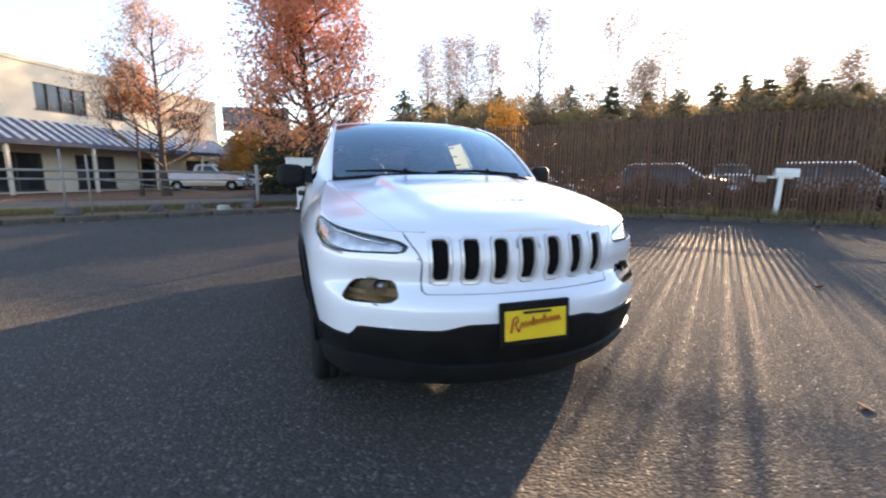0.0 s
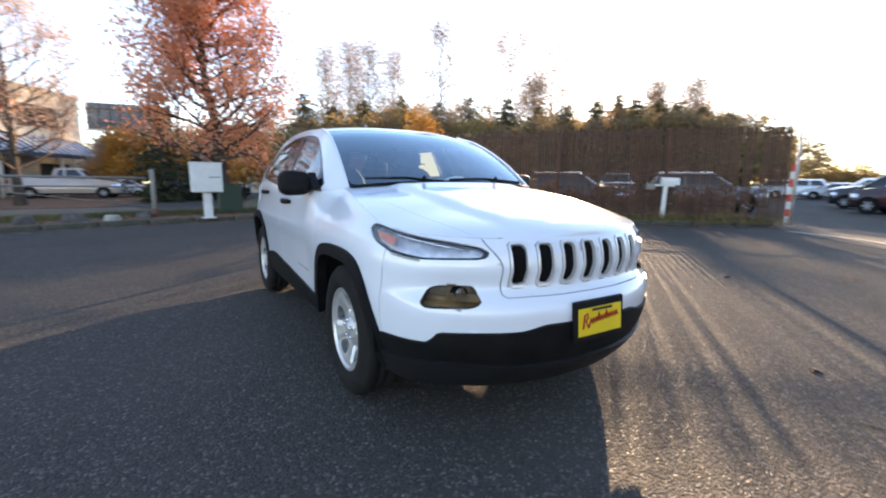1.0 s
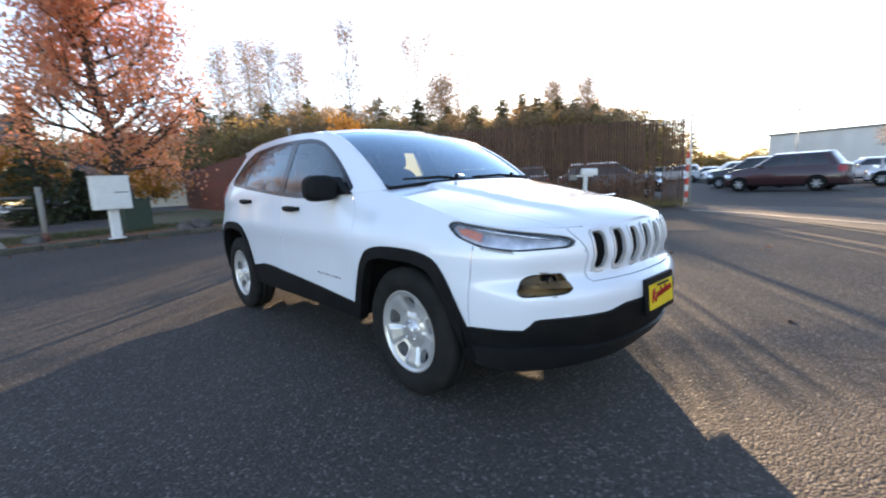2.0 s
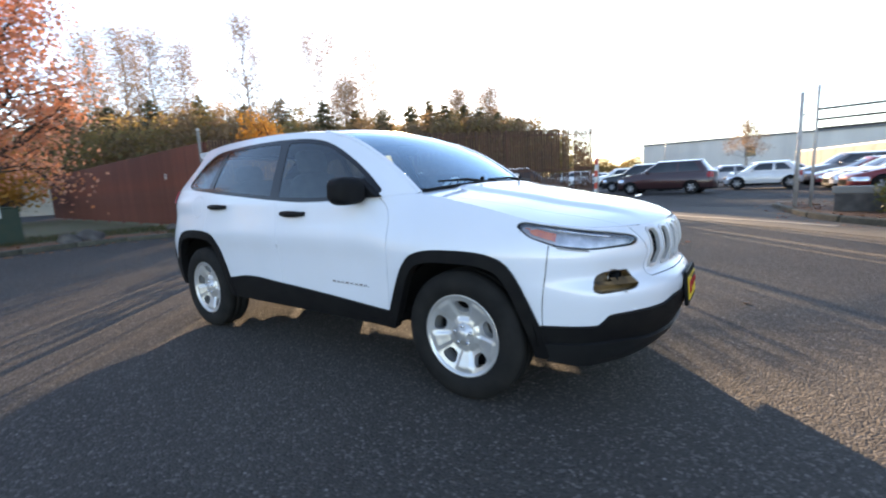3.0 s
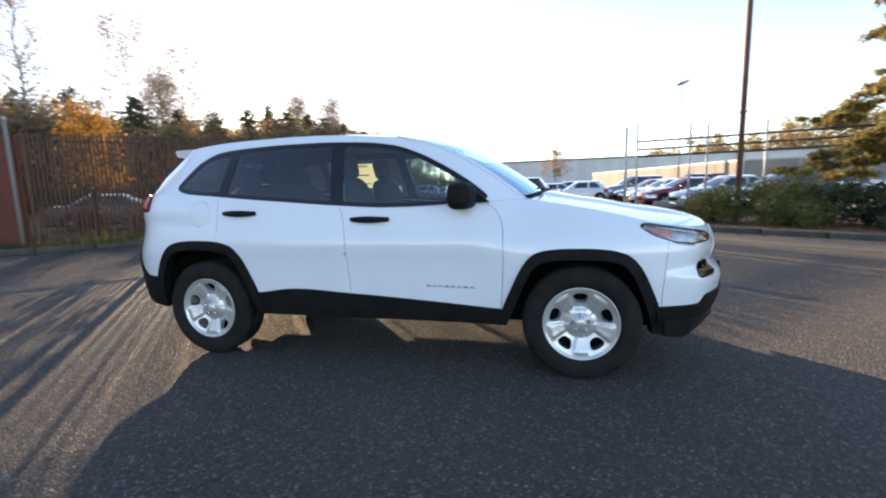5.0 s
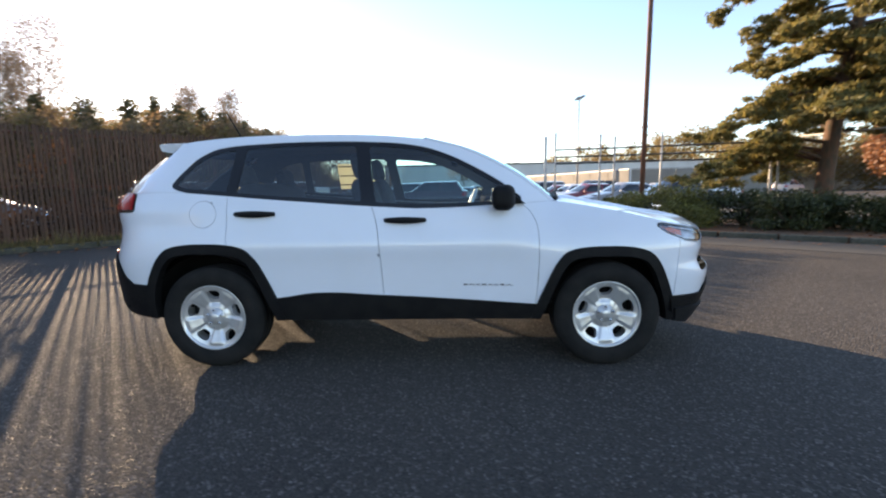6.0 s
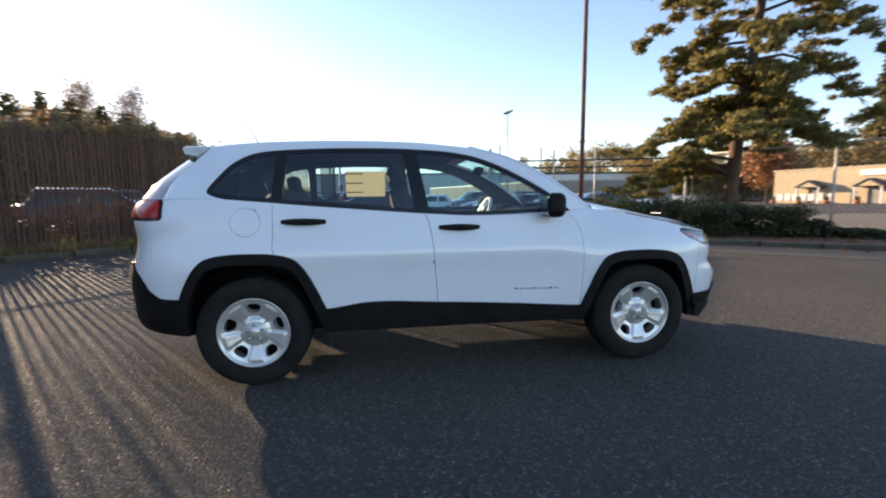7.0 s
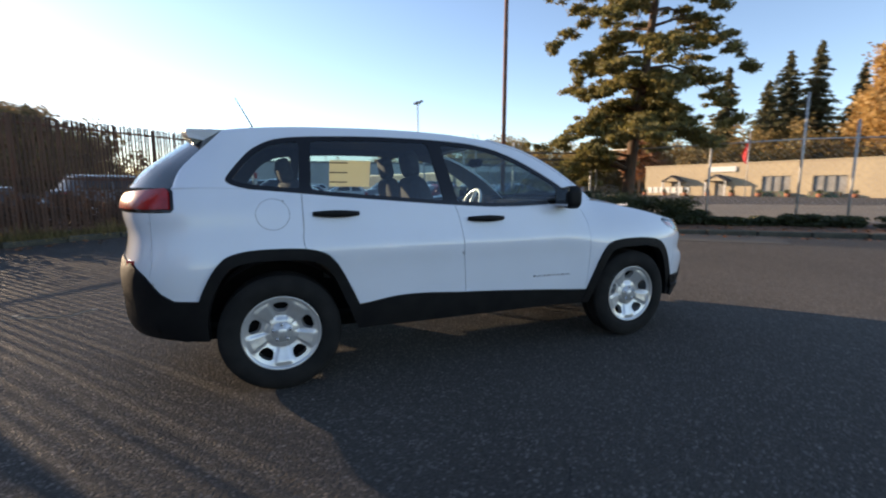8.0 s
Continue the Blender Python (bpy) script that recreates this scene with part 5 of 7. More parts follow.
    # A post skins, white, outside the glass
    for mirror in (False, True):
        p = resample(A_POST, 30)
        inner = p + np.array([0.018, -0.02, 0.008])
        outer = p + np.array([0.0, 0.004, 0.002])
        mid = (inner + outer) / 2 + np.array([0.006, 0.004, 0.006])
        gg = np.stack([inner, mid, outer])
        gg[:, :, 1] *= -1
        part("a_pillar", Sheet(gg, "a").take("a", lip=0.02, flip=True, mirror=mirror), PAINT_WHITE, car)
        part("pillar_trim", Sheet(gg, "a").take("a", push=-0.026, lip=0.01, flip=True, mirror=mirror), HEADLINER, car)
    # roof
    rl = resample(RAIL, 60)
    rf = across(rl, 36, lambda t, v: (0.088 * (1 - v) ** 2 - 0.10 * v ** 3, 0.032), 2.0, 3.0)
    bm = Sheet(rf, "a").take("a", lip=0.02, flip=True)
    part("roof", bm, PAINT_WHITE, car)
    bm = Sheet(rf * np.array([0.97, 0.96, 1]) - np.array([0, 0, 0.035]), "a").take("a", flip=True)
    part("headliner", bm, HEADLINER, car)
    # tailgate glass and spoiler
    dp = resample(D_POST, 16)
    tg = across(dp, 24, lambda t, v: (-0.13 - 0.20 * v, 0.032 * (1 - v) ** 2 + 0.01), 3.4, 3.0)
    ts = Sheet(tg, "edge")
    ts.cut(lambda x, y, z: np.maximum(np.abs(y) - 0.5, np.maximum(z - 1.53, 1.25 - z)), "glass", {"edge"})
    part("tailgate_frame", ts.take("edge", lip=0.01, flip=True), WINDOW_DARK, car, "dark glass edge of the tailgate window")
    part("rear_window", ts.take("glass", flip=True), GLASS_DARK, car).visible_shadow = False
    # spoiler: a wedge that carries the roof on
    top = rf[-1]
    k = len(top)
    bm = bmesh.new()
    loops = []
    for dx, dz, wide in ((0.03, 0.004, 0.995), (-0.08, 0.004, 0.99), (-0.175, 0.004, 0.97), (-0.192, -0.008, 0.965), (-0.18, -0.045, 0.955), (-0.02, -0.075, 0.95)):
        loops.append([bm.verts.new((p[0] + dx, p[1] * wide, p[2] + dz)) for p in top])
    for l0, l1 in zip(loops, loops[1:]):
        for i in range(k - 1):
            bm.faces.new((l0[i], l0[i + 1], l1[i + 1], l1[i])).smooth = True
    for i in (0, k - 1):
        bm.faces.new([l[i] for l in loops])
    bmesh.ops.recalc_face_normals(bm, faces=bm.faces[:])
    part("roof_spoiler", bm, PAINT_WHITE, car)
    for sgn in (1, -1):
        bm = prism([(-1.62, 1.535), (-1.79, 1.545), (-1.81, 1.52), (-1.775, 1.44), (-1.70, 1.475)], 0.03, lambda a, b, c: (a, sgn * (0.51 + c), b + 0.016))
        part("spoiler_fin", bm, GLOSS_BLACK, car)
    bm = bmesh.new()
    tube(bm, [(-1.46, 0, 1.62), (-1.48, 0, 1.68), (-1.58, 0, 1.87)], [0.012, 0.006, 0.003], 6)
    part("aerial", bm, PLASTIC, car, "short raked roof aerial")
    interior(car)


def across(line, cols, bow, px=2.0, pz=2.4):
    """From one side's edge to the other's: bow(t, v) gives the push along x and up in the middle."""
    g = np.zeros((len(line), cols, 3))
    for r, (x, y, z) in enumerate(line):
        v = r / (len(line) - 1)
        for c in range(cols):
            k = -1 + 2 * c / (cols - 1)
            bx, bz = bow(k, v)
            g[r, c] = (x + bx * (1 - abs(k) ** px), y * k, z + bz * (1 - abs(k) ** pz))
    return g


def hood(car):
    c = resample(PLAN, 250)
    top = BELT(c[:, 0])
    x, y, z = body_point(c[:, 0], c[:, 1], top)
    use = x > 0.985
    x, y, z = x[use][::-1], y[use][::-1], z[use][::-1]
    rows = [(a, b, d) for a, b, d in zip(x, y, z)]
    crown = spline([(0.98, 0.030), (1.3, 0.042), (1.7, 0.056), (1.95, 0.062), (2.1, 0.054), (2.2, 0.026), (2.25, 0.0)])
    cols = 61
    g = np.zeros((len(rows), cols, 3))
    for r, (a, b, d) in enumerate(rows):
        for k in range(cols):
            t = -1 + 2 * k / (cols - 1)
            yy = b * t
            # the raised middle narrows towards the nose, with a crisp shoulder
            dome = 0.020 * smooth(0.385 + 0.12 * (2.1 - a), 0.30 + 0.12 * (2.1 - a), abs(yy)) * smooth(2.2, 1.9, a) * smooth(0.95, 1.1, a)
            g[r, k] = (a + 0.13 * (1 - t * t) * smooth(1.35, 0.98, a), yy, d + float(crown(a)) * (1 - abs(t) ** 2.6) + float(dome))
    sh = Sheet(g, "fender")
    edge = spline([(0.9, 0.745), (1.0, 0.735), (1.35, 0.70), (1.72, 0.63), (2.0, 0.565), (2.10, 0.52), (2.14, 0.485), (2.3, 0.46)])
    sh.cut(lambda x, y, z: np.maximum(np.abs(y) - edge(x), 0.9 - x), "hood", {"fender"})
    part("hood", sh.take("hood", gap=0.0025, lip=0.02, flip=True, joined=lambda q: q.x > 2.08 and abs(q.y) < 0.45), PAINT_WHITE, car)
    for side, sgn in (("fender_r", -1), ("fender_l", 1)):
        sh.cut(lambda x, y, z: -sgn * y, side, {"fender"})
        part("fender_top", sh.take(side, lip=0.02), PAINT_WHITE, car)
    # small nose badge, plain bars
    bm = bmesh.new()
    for k in range(4):
        box(bm, (0.012, 0.028, 0.004), (2.05, -0.06 + k * 0.04, 1.046), (0, 16, 0))
    part("nose_badge", bm, CHROME, car)
    for sgn in (1, -1):
        bm = bmesh.new()
        bmesh.ops.create_uvsphere(bm, u_segments=10, v_segments=6, radius=0.014, matrix=Matrix.Translation((1.17, sgn * 0.28, 1.192)))
        part("washer_jet", bm, PLASTIC, car)
        # wiper
        bm = bmesh.new()
        y0 = 0.52 if sgn > 0 else -0.08
        tube(bm, [(1.14, y0, 1.165), (1.11, y0 - 0.3, 1.19), (1.08, y0 - 0.56, 1.185)], [0.012, 0.01, 0.006], 6)
        part("wiper", bm, PLASTIC, car)
    bm = bmesh.new()
    tube(bm, [(1.02 + 0.12 * (1 - (t / 0.7) ** 2), t, 1.125 + 0.035 * (1 - (t / 0.7) ** 2)) for t in np.linspace(-0.70, 0.70, 15)], 0.022, 6)
    part("cowl", bm, PLASTIC, car)


def wing_mirror(car, sgn):
    bm = bmesh.new()
    bmesh.ops.create_cube(bm, size=1)
    bmesh.ops.bevel(bm, geom=bm.edges[:], offset=0.33, segments=5, affect="EDGES", profile=0.5)
    for v in bm.verts:
        x, y, z = v.co
        v.co = Vector((0.64 + x * (0.13 + 0.03 * y) - 0.06 * (y - 0.2), sgn * (0.965 + y * 0.19), 1.155 + z * (0.16 + 0.02 * y)))
    for f in bm.faces:
        f.smooth = True
    bmesh.ops.recalc_face_normals(bm, faces=bm.faces[:])
    m = part("wing_mirror", bm, PLASTIC, car, "black door mirror")
    bm = prism([(0.60, 1.108), (0.80, 1.112), (0.74, 1.16), (0.66, 1.225)], 0.05, lambda a, b, c: (a, sgn * (0.83 + c), b), 0.006)
    part("mirror_foot", bm, PLASTIC, m)
    bm = boxed((0.004, 0.14, 0.12), (0.572, sgn * 0.965, 1.155), None, 0.0)
    part("mirror_glass", bm, CHROME, m)


def wheel(car, x, sgn):
    """Tyre, five-spoke rim with windows, hub and nuts; the outer face looks along -y before mirroring."""
    hub = new("wheel")
    hub.parent = car
    hub["label"] = "silver five-spoke wheel with black tyre"
    hub.matrix_basis = Matrix.Translation((x, sgn * 0.785, 0.357)) @ (Matrix.Rotation(radians(17 if x > 0 else 90), 4, "Y")) @ (Matrix.Rotation(math.pi, 4, "Z") if sgn > 0 else Matrix.Identity(4))
    tread = [(0.226, -0.092), (0.234, -0.104), (0.27, -0.113), (0.31, -0.112), (0.336, -0.102), (0.348, -0.088), (0.353, -0.085), (0.357, -0.03), (0.353, -0.028),
             (0.353, -0.022), (0.357, -0.02), (0.357, 0.02), (0.353, 0.022), (0.353, 0.028), (0.357, 0.03), (0.353, 0.085), (0.336, 0.102), (0.29, 0.113), (0.226, 0.095)]
    part("tyre", lathe(tread, 64), RUBBER, hub)
    # rim barrel and lip
    part("rim", lathe([(0.20, -0.070), (0.213, -0.088), (0.222, -0.098), (0.229, -0.098), (0.231, -0.09), (0.226, -0.08), (0.212, -0.06), (0.205, 0.09), (0.215, 0.1)], 64), ALLOY, hub)
    # face: polar sheet with five windows
    nr, na = 22, 160
    g = np.zeros((nr, na + 1, 3))
    for i in range(nr):
        r = 0.03 + (0.214 - 0.03) * i / (nr - 1)
        for j in range(na + 1):
            t = math.tau * j / na
            spoke = math.cos(5 * t)
            base = np.interp(r, [0.03, 0.07, 0.1, 0.15, 0.19, 0.214], [-0.062, -0.062, -0.045, -0.062, -0.078, -0.086])
            raise_ = 0.011 * smooth(-0.1, 0.7, spoke) * smooth(0.065, 0.11, r) * smooth(0.212, 0.18, r)
            g[i, j] = (r * math.cos(t), base - float(raise_), r * math.sin(t))
    face = Sheet(g, "face")

    def window(x, y, z):
        r, t = np.hypot(x, z), np.arctan2(z, x)
        u = (t + math.pi / 5) % (math.tau / 5) - math.pi / 5
        u = np.abs(np.where(u > 0, u - math.pi / 5, u + math.pi / 5))          # angle from the middle between spokes
        wide = 0.041 + (r - 0.157) * 0.40
        return 0.03 * ((np.abs(u * r / np.maximum(wide, 0.004)) ** 3 + np.abs((r - 0.157) / 0.033) ** 3) ** (1 / 3) - 1)
    face.cut(window, "hole", {"face"})
    part("wheel_face", face.take("face", lip=0.035, flip=True), ALLOY, hub)
    # disc and back plate are near-black: shade behind the windows put into colour
    part("brake_disc", lathe([(0.05, -0.005), (0.14, -0.005), (0.14, 0.01), (0.2, 0.03)], 32), PLASTIC, hub)
    part("wheel_back", lathe([(0.0, 0.03), (0.205, 0.03)], 32), DARK, hub)
    part("hub_cap", lathe([(0.0, -0.086), (0.022, -0.086), (0.032, -0.08), (0.036, -0.07), (0.062, -0.068), (0.066, -0.055)], 32), ALLOY, hub)
    for k in range(5):
        a = math.tau * (k + 0.5) / 5
        c, s = math.cos(a) * 0.051, math.sin(a) * 0.051
        part("wheel_nut", tube(bmesh.new(), [(c, -0.06, s), (c, -0.083, s), (c, -0.087, s)], [0.0115, 0.0105, 0.006], 8), CHROME, hub)


def cushion(bm, size, at, rot=(0, 0, 0), r=0.3):
    n0 = len(bm.verts)
    got = bmesh.ops.create_cube(bm, size=1)
    es = list({e for v in got["verts"] for e in v.link_edges})
    bmesh.ops.bevel(bm, geom=es, offset=r, segments=4, affect="EDGES", profile=0.5)
    bm.verts.ensure_lookup_table()
    m = Matrix.Translation(at) @ Euler([radians(a) for a in rot]).to_matrix().to_4x4() @ Matrix.Diagonal((*size, 1))
    for v in list(bm.verts)[n0:]:
        v.co = m @ v.co
    for f in bm.faces:
        f.smooth = True
    return bm


def interior(car):
    # tub
    c = resample(PLAN, 120)
    g = np.zeros((8, 120, 3))
    for r in range(8):
        low = 0.42 + 0.48 * smooth(0.72, 0.8, np.abs(c[:, 0]))
        z = low + (BELT(c[:, 0]) - 0.015 - low) * r / 7
        x, y, _ = body_point(c[:, 0], c[:, 1], z)
        g[r] = np.stack([np.clip(x * 0.97, -2.05, 1.0), -np.maximum(y - 0.06, 0), z], 1)
    for mirror in (False, True):
        part("door_trim", Sheet(g, "a").take("a", mirror=mirror), GREY_TRIM, car)
    part("cabin_floor", boxed((3.0, 1.6, 0.03), (-0.5, 0, 0.43)), DARK, car)
    # dashboard
    bm = bmesh.new()
    cushion(bm, (0.42, 1.42, 0.30), (0.78, 0, 0.965), (0, 4, 0), 0.25)
    cushion(bm, (0.16, 0.40, 0.08), (0.66, 0.37, 1.11), (0, 0, 0), 0.3)
    cushion(bm, (0.7, 0.22, 0.32), (0.35, 0, 0.66), (0, -12, 0), 0.2)
    part("dashboard", bm, DARK, car)
    wheel_ring = bmesh.new()
    m = Matrix.Translation((0.46, 0.37, 1.035)) @ Euler((0, radians(-66), 0)).to_matrix().to_4x4()
    tube(wheel_ring, [m @ Vector((0.185 * math.cos(a), 0.185 * math.sin(a), 0)) for a in np.linspace(0, math.tau, 37)], 0.016, 8, False)
    for a in (0, math.pi, -math.pi / 2):
        tube(wheel_ring, [m @ Vector((0, 0, 0.01)), m @ Vector((0.18 * math.sin(a + math.pi / 2), 0.18 * math.cos(a + math.pi / 2), 0))], 0.018, 6)
    # satin silver instead of grey trim puts the sun on the rim
    part("steering_wheel", wheel_ring, SATIN, car, "grey-rimmed steering wheel, its pale silver standing in for sunlight")
    seat_label = "dark cloth seat with headrest"
    for y in (-0.37, 0.37):
        bm = bmesh.new()
        cushion(bm, (0.52, 0.52, 0.16), (0.02, y, 0.66), (0, -6, 0))
        cushion(bm, (0.16, 0.52, 0.66), (-0.29, y, 0.99), (0, -17, 0))
        cushion(bm, (0.10, 0.28, 0.19), (-0.39, y, 1.40), (0, -12, 0))
        tube(bm, [(-0.37, y - 0.06, 1.25), (-0.385, y - 0.06, 1.36)], 0.008, 6)
        tube(bm, [(-0.37, y + 0.06, 1.25), (-0.385, y + 0.06, 1.36)], 0.008, 6)
        part("front_seat", bm, CLOTH, car, seat_label)
    bm = bmesh.new()
    cushion(bm, (0.5, 1.3, 0.16), (-0.88, 0, 0.70), (0, -6, 0), 0.2)
    cushion(bm, (0.16, 1.3, 0.58), (-1.17, 0, 1.0), (0, -20, 0), 0.2)
    for y in (-0.4, 0.4):
        cushion(bm, (0.10, 0.26, 0.16), (-1.28, y, 1.34), (0, -14, 0))
    part("rear_seat", bm, CLOTH, car, "dark cloth bench seat")
    bm = bmesh.new()
    cushion(bm, (0.06, 0.22, 0.07), (0.34, 0.0, 1.44), (0, 20, 0), 0.3)
    part("inner_mirror", bm, DARK, car)
    # price sheet on the far rear side window
    z0, x0 = 1.36, -0.655
    sheet = bmesh.new()
    lean = math.degrees(math.atan2(0.19, 0.42))
    box(sheet, (0.39, 0.003, 0.27), (x0, 0.735, z0), (lean, 0, 0))
    ob = part("price_sheet", sheet, PAPER, car, "yellowed price sheet stuck inside the window")
    for k, (w, dx) in enumerate(((0.17, -0.11), (0.17, -0.11), (0.17, -0.11))):
        bm = bmesh.new()
        dz = 0.10 - k * 0.09
        box(bm, (w, 0.002, 0.012), (x0 + dx, 0.735 - dz * math.tan(radians(lean)) - 0.004, z0 + dz), (lean, 0, 0))
        part("print_bar", bm, INK, ob)


def plate(car):
    """Dealer card in a black frame at the nose, on a bracket."""
    frame_bm = boxed((0.02, 0.325, 0.185), (2.325, 0, 0.55), (0, -4, 0), 0.006)
    ob = part("plate_frame", frame_bm, PLASTIC, car, "black plate frame with a yellow dealer card")
    part("bracket", boxed((0.06, 0.26, 0.12), (2.29, 0, 0.55), None, 0.01), PLASTIC, ob)
    card = boxed((0.006, 0.285, 0.125), (2.336, 0, 0.547), (0, -4, 0), 0.002)
    card_ob = part("dealer_card", card, YELLOW, ob, "yellow card with a red dealer mark drawn as bars")
    bm = bmesh.new()
    # a red scrawl: a tall first stroke, then a wavy line
    pts = [(-0.118, -0.03), (-0.106, 0.03), (-0.09, 0.036), (-0.085, 0.018), (-0.10, 0.004), (-0.082, -0.028)]
    pts += [(-0.075 + 0.0085 * k, (0.010 if k % 2 else -0.012) + (0.016 if k in (7, 13) else 0) + 0.0008 * k) for k in range(23)]
    tube(bm, [(2.3415 - 0.07 * (0.003 + z), y, 0.55 + z) for y, z in pts], 0.0042, 5)
    part("card_mark", bm, INK_RED, card_ob)
    for z, w in ((0.602, 0.13), (0.492, 0.15)):
        part("card_bar", boxed((0.003, w, 0.010), (2.3405 + (0.55 - z) * -0.07, 0, z), (0, -4, 0)), INK, card_ob)


suv()


# ---- fences, posts and fixtures ----
def slatted_fence():
    """Brown vertical slats on rails, sun showing between them."""
    a, b = np.array((-11.2, 4.34)), np.array((-2.15, 13.45))
    d = b - a
    ln = np.linalg.norm(d)
    d /= ln
    ang = math.degrees(math.atan2(d[1], d[0]))
    f = thing("slatted_fence", "tall brown slatted fence with gaps, backed by scrub", "fence")
    back = np.array((-d[1], d[0])) * 0.05
    me = mesh_of("slat", boxed((0.06, 0.014, 2.74), (0, 0, 0), None, 0.004, 1), SLAT)
    n = int(ln / 0.089)
    rnd = random.Random(4)
    for i in range(n):
        if rnd.random() < 0.012:
            continue
        p = a + d * (i + 0.5) * ln / n
        o = new("slat", me)
        o.parent = f
        o.matrix_basis = pose(p[0], p[1], 1.47 + rnd.uniform(-0.025, 0.035), rnd.gauss(0, 0.4), rnd.gauss(0, 0.35), ang + rnd.gauss(0, 1))
    for z in (0.25, 1.45, 2.68):
        part("rail", bar((*(a + back), z), (*(b + back), z), 0.024), RUST, f)
    k = 5
    for i in range(k):
        p = a + d * ln * i / (k - 1) + back * 1.6
        part("post", bar((*p, 0), (*p, 2.86), 0.036), RUST, f)
    return f


slatted_fence()


def board_fence():
    f = thing("board_fence", "tall red-brown board fence running back from the corner", "fence")
    a, b = np.array((-11.35, 4.25)), np.array((-34.5, 5.75))
    d = b - a
    ln = np.linalg.norm(d)
    d /= ln
    ang = math.degrees(math.atan2(d[1], d[0]))
    n = 122
    me = mesh_of("fence_board", boxed((ln / n - 0.004, 0.02, 2.62), (0, 0, 0), None, 0.004, 1), BOARD)
    rnd = random.Random(9)
    for i in range(n):
        p = a + d * (i + 0.5) * ln / n
        o = new("fence_board", me)
        o.parent = f
        o.matrix_basis = pose(p[0], p[1], 1.49 + rnd.uniform(-0.006, 0.006), 0, 0, ang + rnd.gauss(0, 0.3))
    for z in (0.5, 2.5):
        part("rail", boxed((ln, 0.04, 0.09), (*((a + b) / 2 + np.array((0.0, 0.045))), z), (0, 0, ang), 0.004), BOARD, f)
    for i in range(10):
        p = a + d * ln * (i + 0.02) / 10 + np.array((0, 0.08))
        part("post", boxed((0.09, 0.09, 2.8), (*p, 1.4), (0, 0, ang), 0.006), BOARD, f)
    return f


board_fence()
o = part("corner_post", bar((-11.28, 4.12, 0), (-11.28, 4.12, 3.15), 0.04, 12), PALE_WALL)
tagged(o, "galvanised steel post at the corner of the two fences", "post")
cap = bmesh.new()
bmesh.ops.create_uvsphere(cap, u_segments=10, v_segments=6, radius=0.055, matrix=Matrix.Translation((-11.28, 4.12, 3.15)))
part("cap", cap, GALV, o)
o = part("fence_notice", boxed((0.13, 0.012, 0.2), (-14.6, 4.42, 1.9), (0, 0, -3.7), 0.003), WHITE_PAINT)
tagged(o, "small white notice on the red-brown fence", "sign")
part("print_bar", boxed((0.09, 0.004, 0.02), (-14.6, 4.412, 1.94), (0, 0, -3.7)), INK, o)


def chain_fence(name, label, posts, rails, mesh_top):
    """Steel posts, rails and diamond wire, one run."""
    f = thing(name, label, "fence")
    for x, y, h in posts:
        part("post", bar((x, y, 0), (x, y, h), 0.034, 10), GALV, f)
    for (x0, y0, _), (x1, y1, _) in zip(posts, posts[1:]):
        for z in rails:
            part("rail", bar((x0, y0, z), (x1, y1, z), 0.022 if mesh_top else 0.03), GALV if mesh_top else DARK_STEEL, f)
        if mesh_top:
            ln = math.hypot(x1 - x0, y1 - y0)
            bm = bmesh.new()
            step = 0.16
            n = int((ln + mesh_top) / step)
            for s in (1, -1):
                for i in range(n):
                    u0 = i * step - (mesh_top if s > 0 else 0)
                    z0, z1 = 0.05, mesh_top
                    ua, ub = (u0, u0 + (z1 - z0)) if s > 0 else (u0 + 0, u0 - (z1 - z0))
                    # clip to the bay
                    t0, t1 = 0.0, 1.0
                    du = ub - ua
                    ta, tb = sorted(((0 - ua) / du, (ln - ua) / du))
                    t0, t1 = max(t0, ta), min(t1, tb)
                    if t1 - t0 < 0.02:
                        continue
                    q = [(ua + du * t, z0 + (z1 - z0) * t) for t in (t0, t1)]
                    ps = [Vector((x0 + (x1 - x0) * a / ln, y0 + (y1 - y0) * a / ln, b)) for a, b in q]
                    w = Vector((0, 0, 0.0022))
                    bm.faces.new([bm.verts.new(p) for p in (ps[0] - w, ps[1] - w, ps[1] + w, ps[0] + w)])
            part("wire_mesh", bm, GALV, f)
    return f


chain_fence("yard_fence", "tall steel post and rail fence frame beside the lot entrance", [(3.85, 11.75, 3.1), (5.3, 11.46, 3.0), (5.75, 11.36, 2.9), (7.15, 11.0, 2.9), (10.3, 10.1, 2.9)], (2.52, 2.27, 2.05), 0)
o = part("gate_post", bar((3.55, 11.95, 0), (3.55, 11.95, 3.0), 0.05, 12), GALV)
tagged(o, "thick steel gate post beside the lot entrance", "post")
chain_fence("street_fence", "galvanised chain-link fence along the planting strip", [(10.3, 10.1, 2.6), (12.0, 6.7, 2.85), (13.0, 4.6, 3.9), (14.05, 3.85, 3.1), (17.4, 1.3, 3.0), (21, -2.2, 3.0)], (2.6,), 2.58)
# stout rail and crates by the entrance
o = part("stacked_barrier", boxed((0.9, 0.35, 0.16), (4.55, 10.4, 0.58), (0, 0, -12), 0.02), PALE_WALL)
tagged(o, "grey concrete barrier block lying by the fence", "barrier")
part("lower_block", boxed((0.8, 0.34, 0.4), (4.55, 10.4, 0.30), (0, 0, -12), 0.02), STONE, o)

# rusty tall pole
pole = part("tall_pole", tube(bmesh.new(), [(6.1, 9.9, 0), (6.12, 9.9, 6), (6.16, 9.88, 14)], [0.075, 0.07, 0.055], 14), RUST)
tagged(pole, "tall rusty brown steel pole rising from the shrubs", "pole")
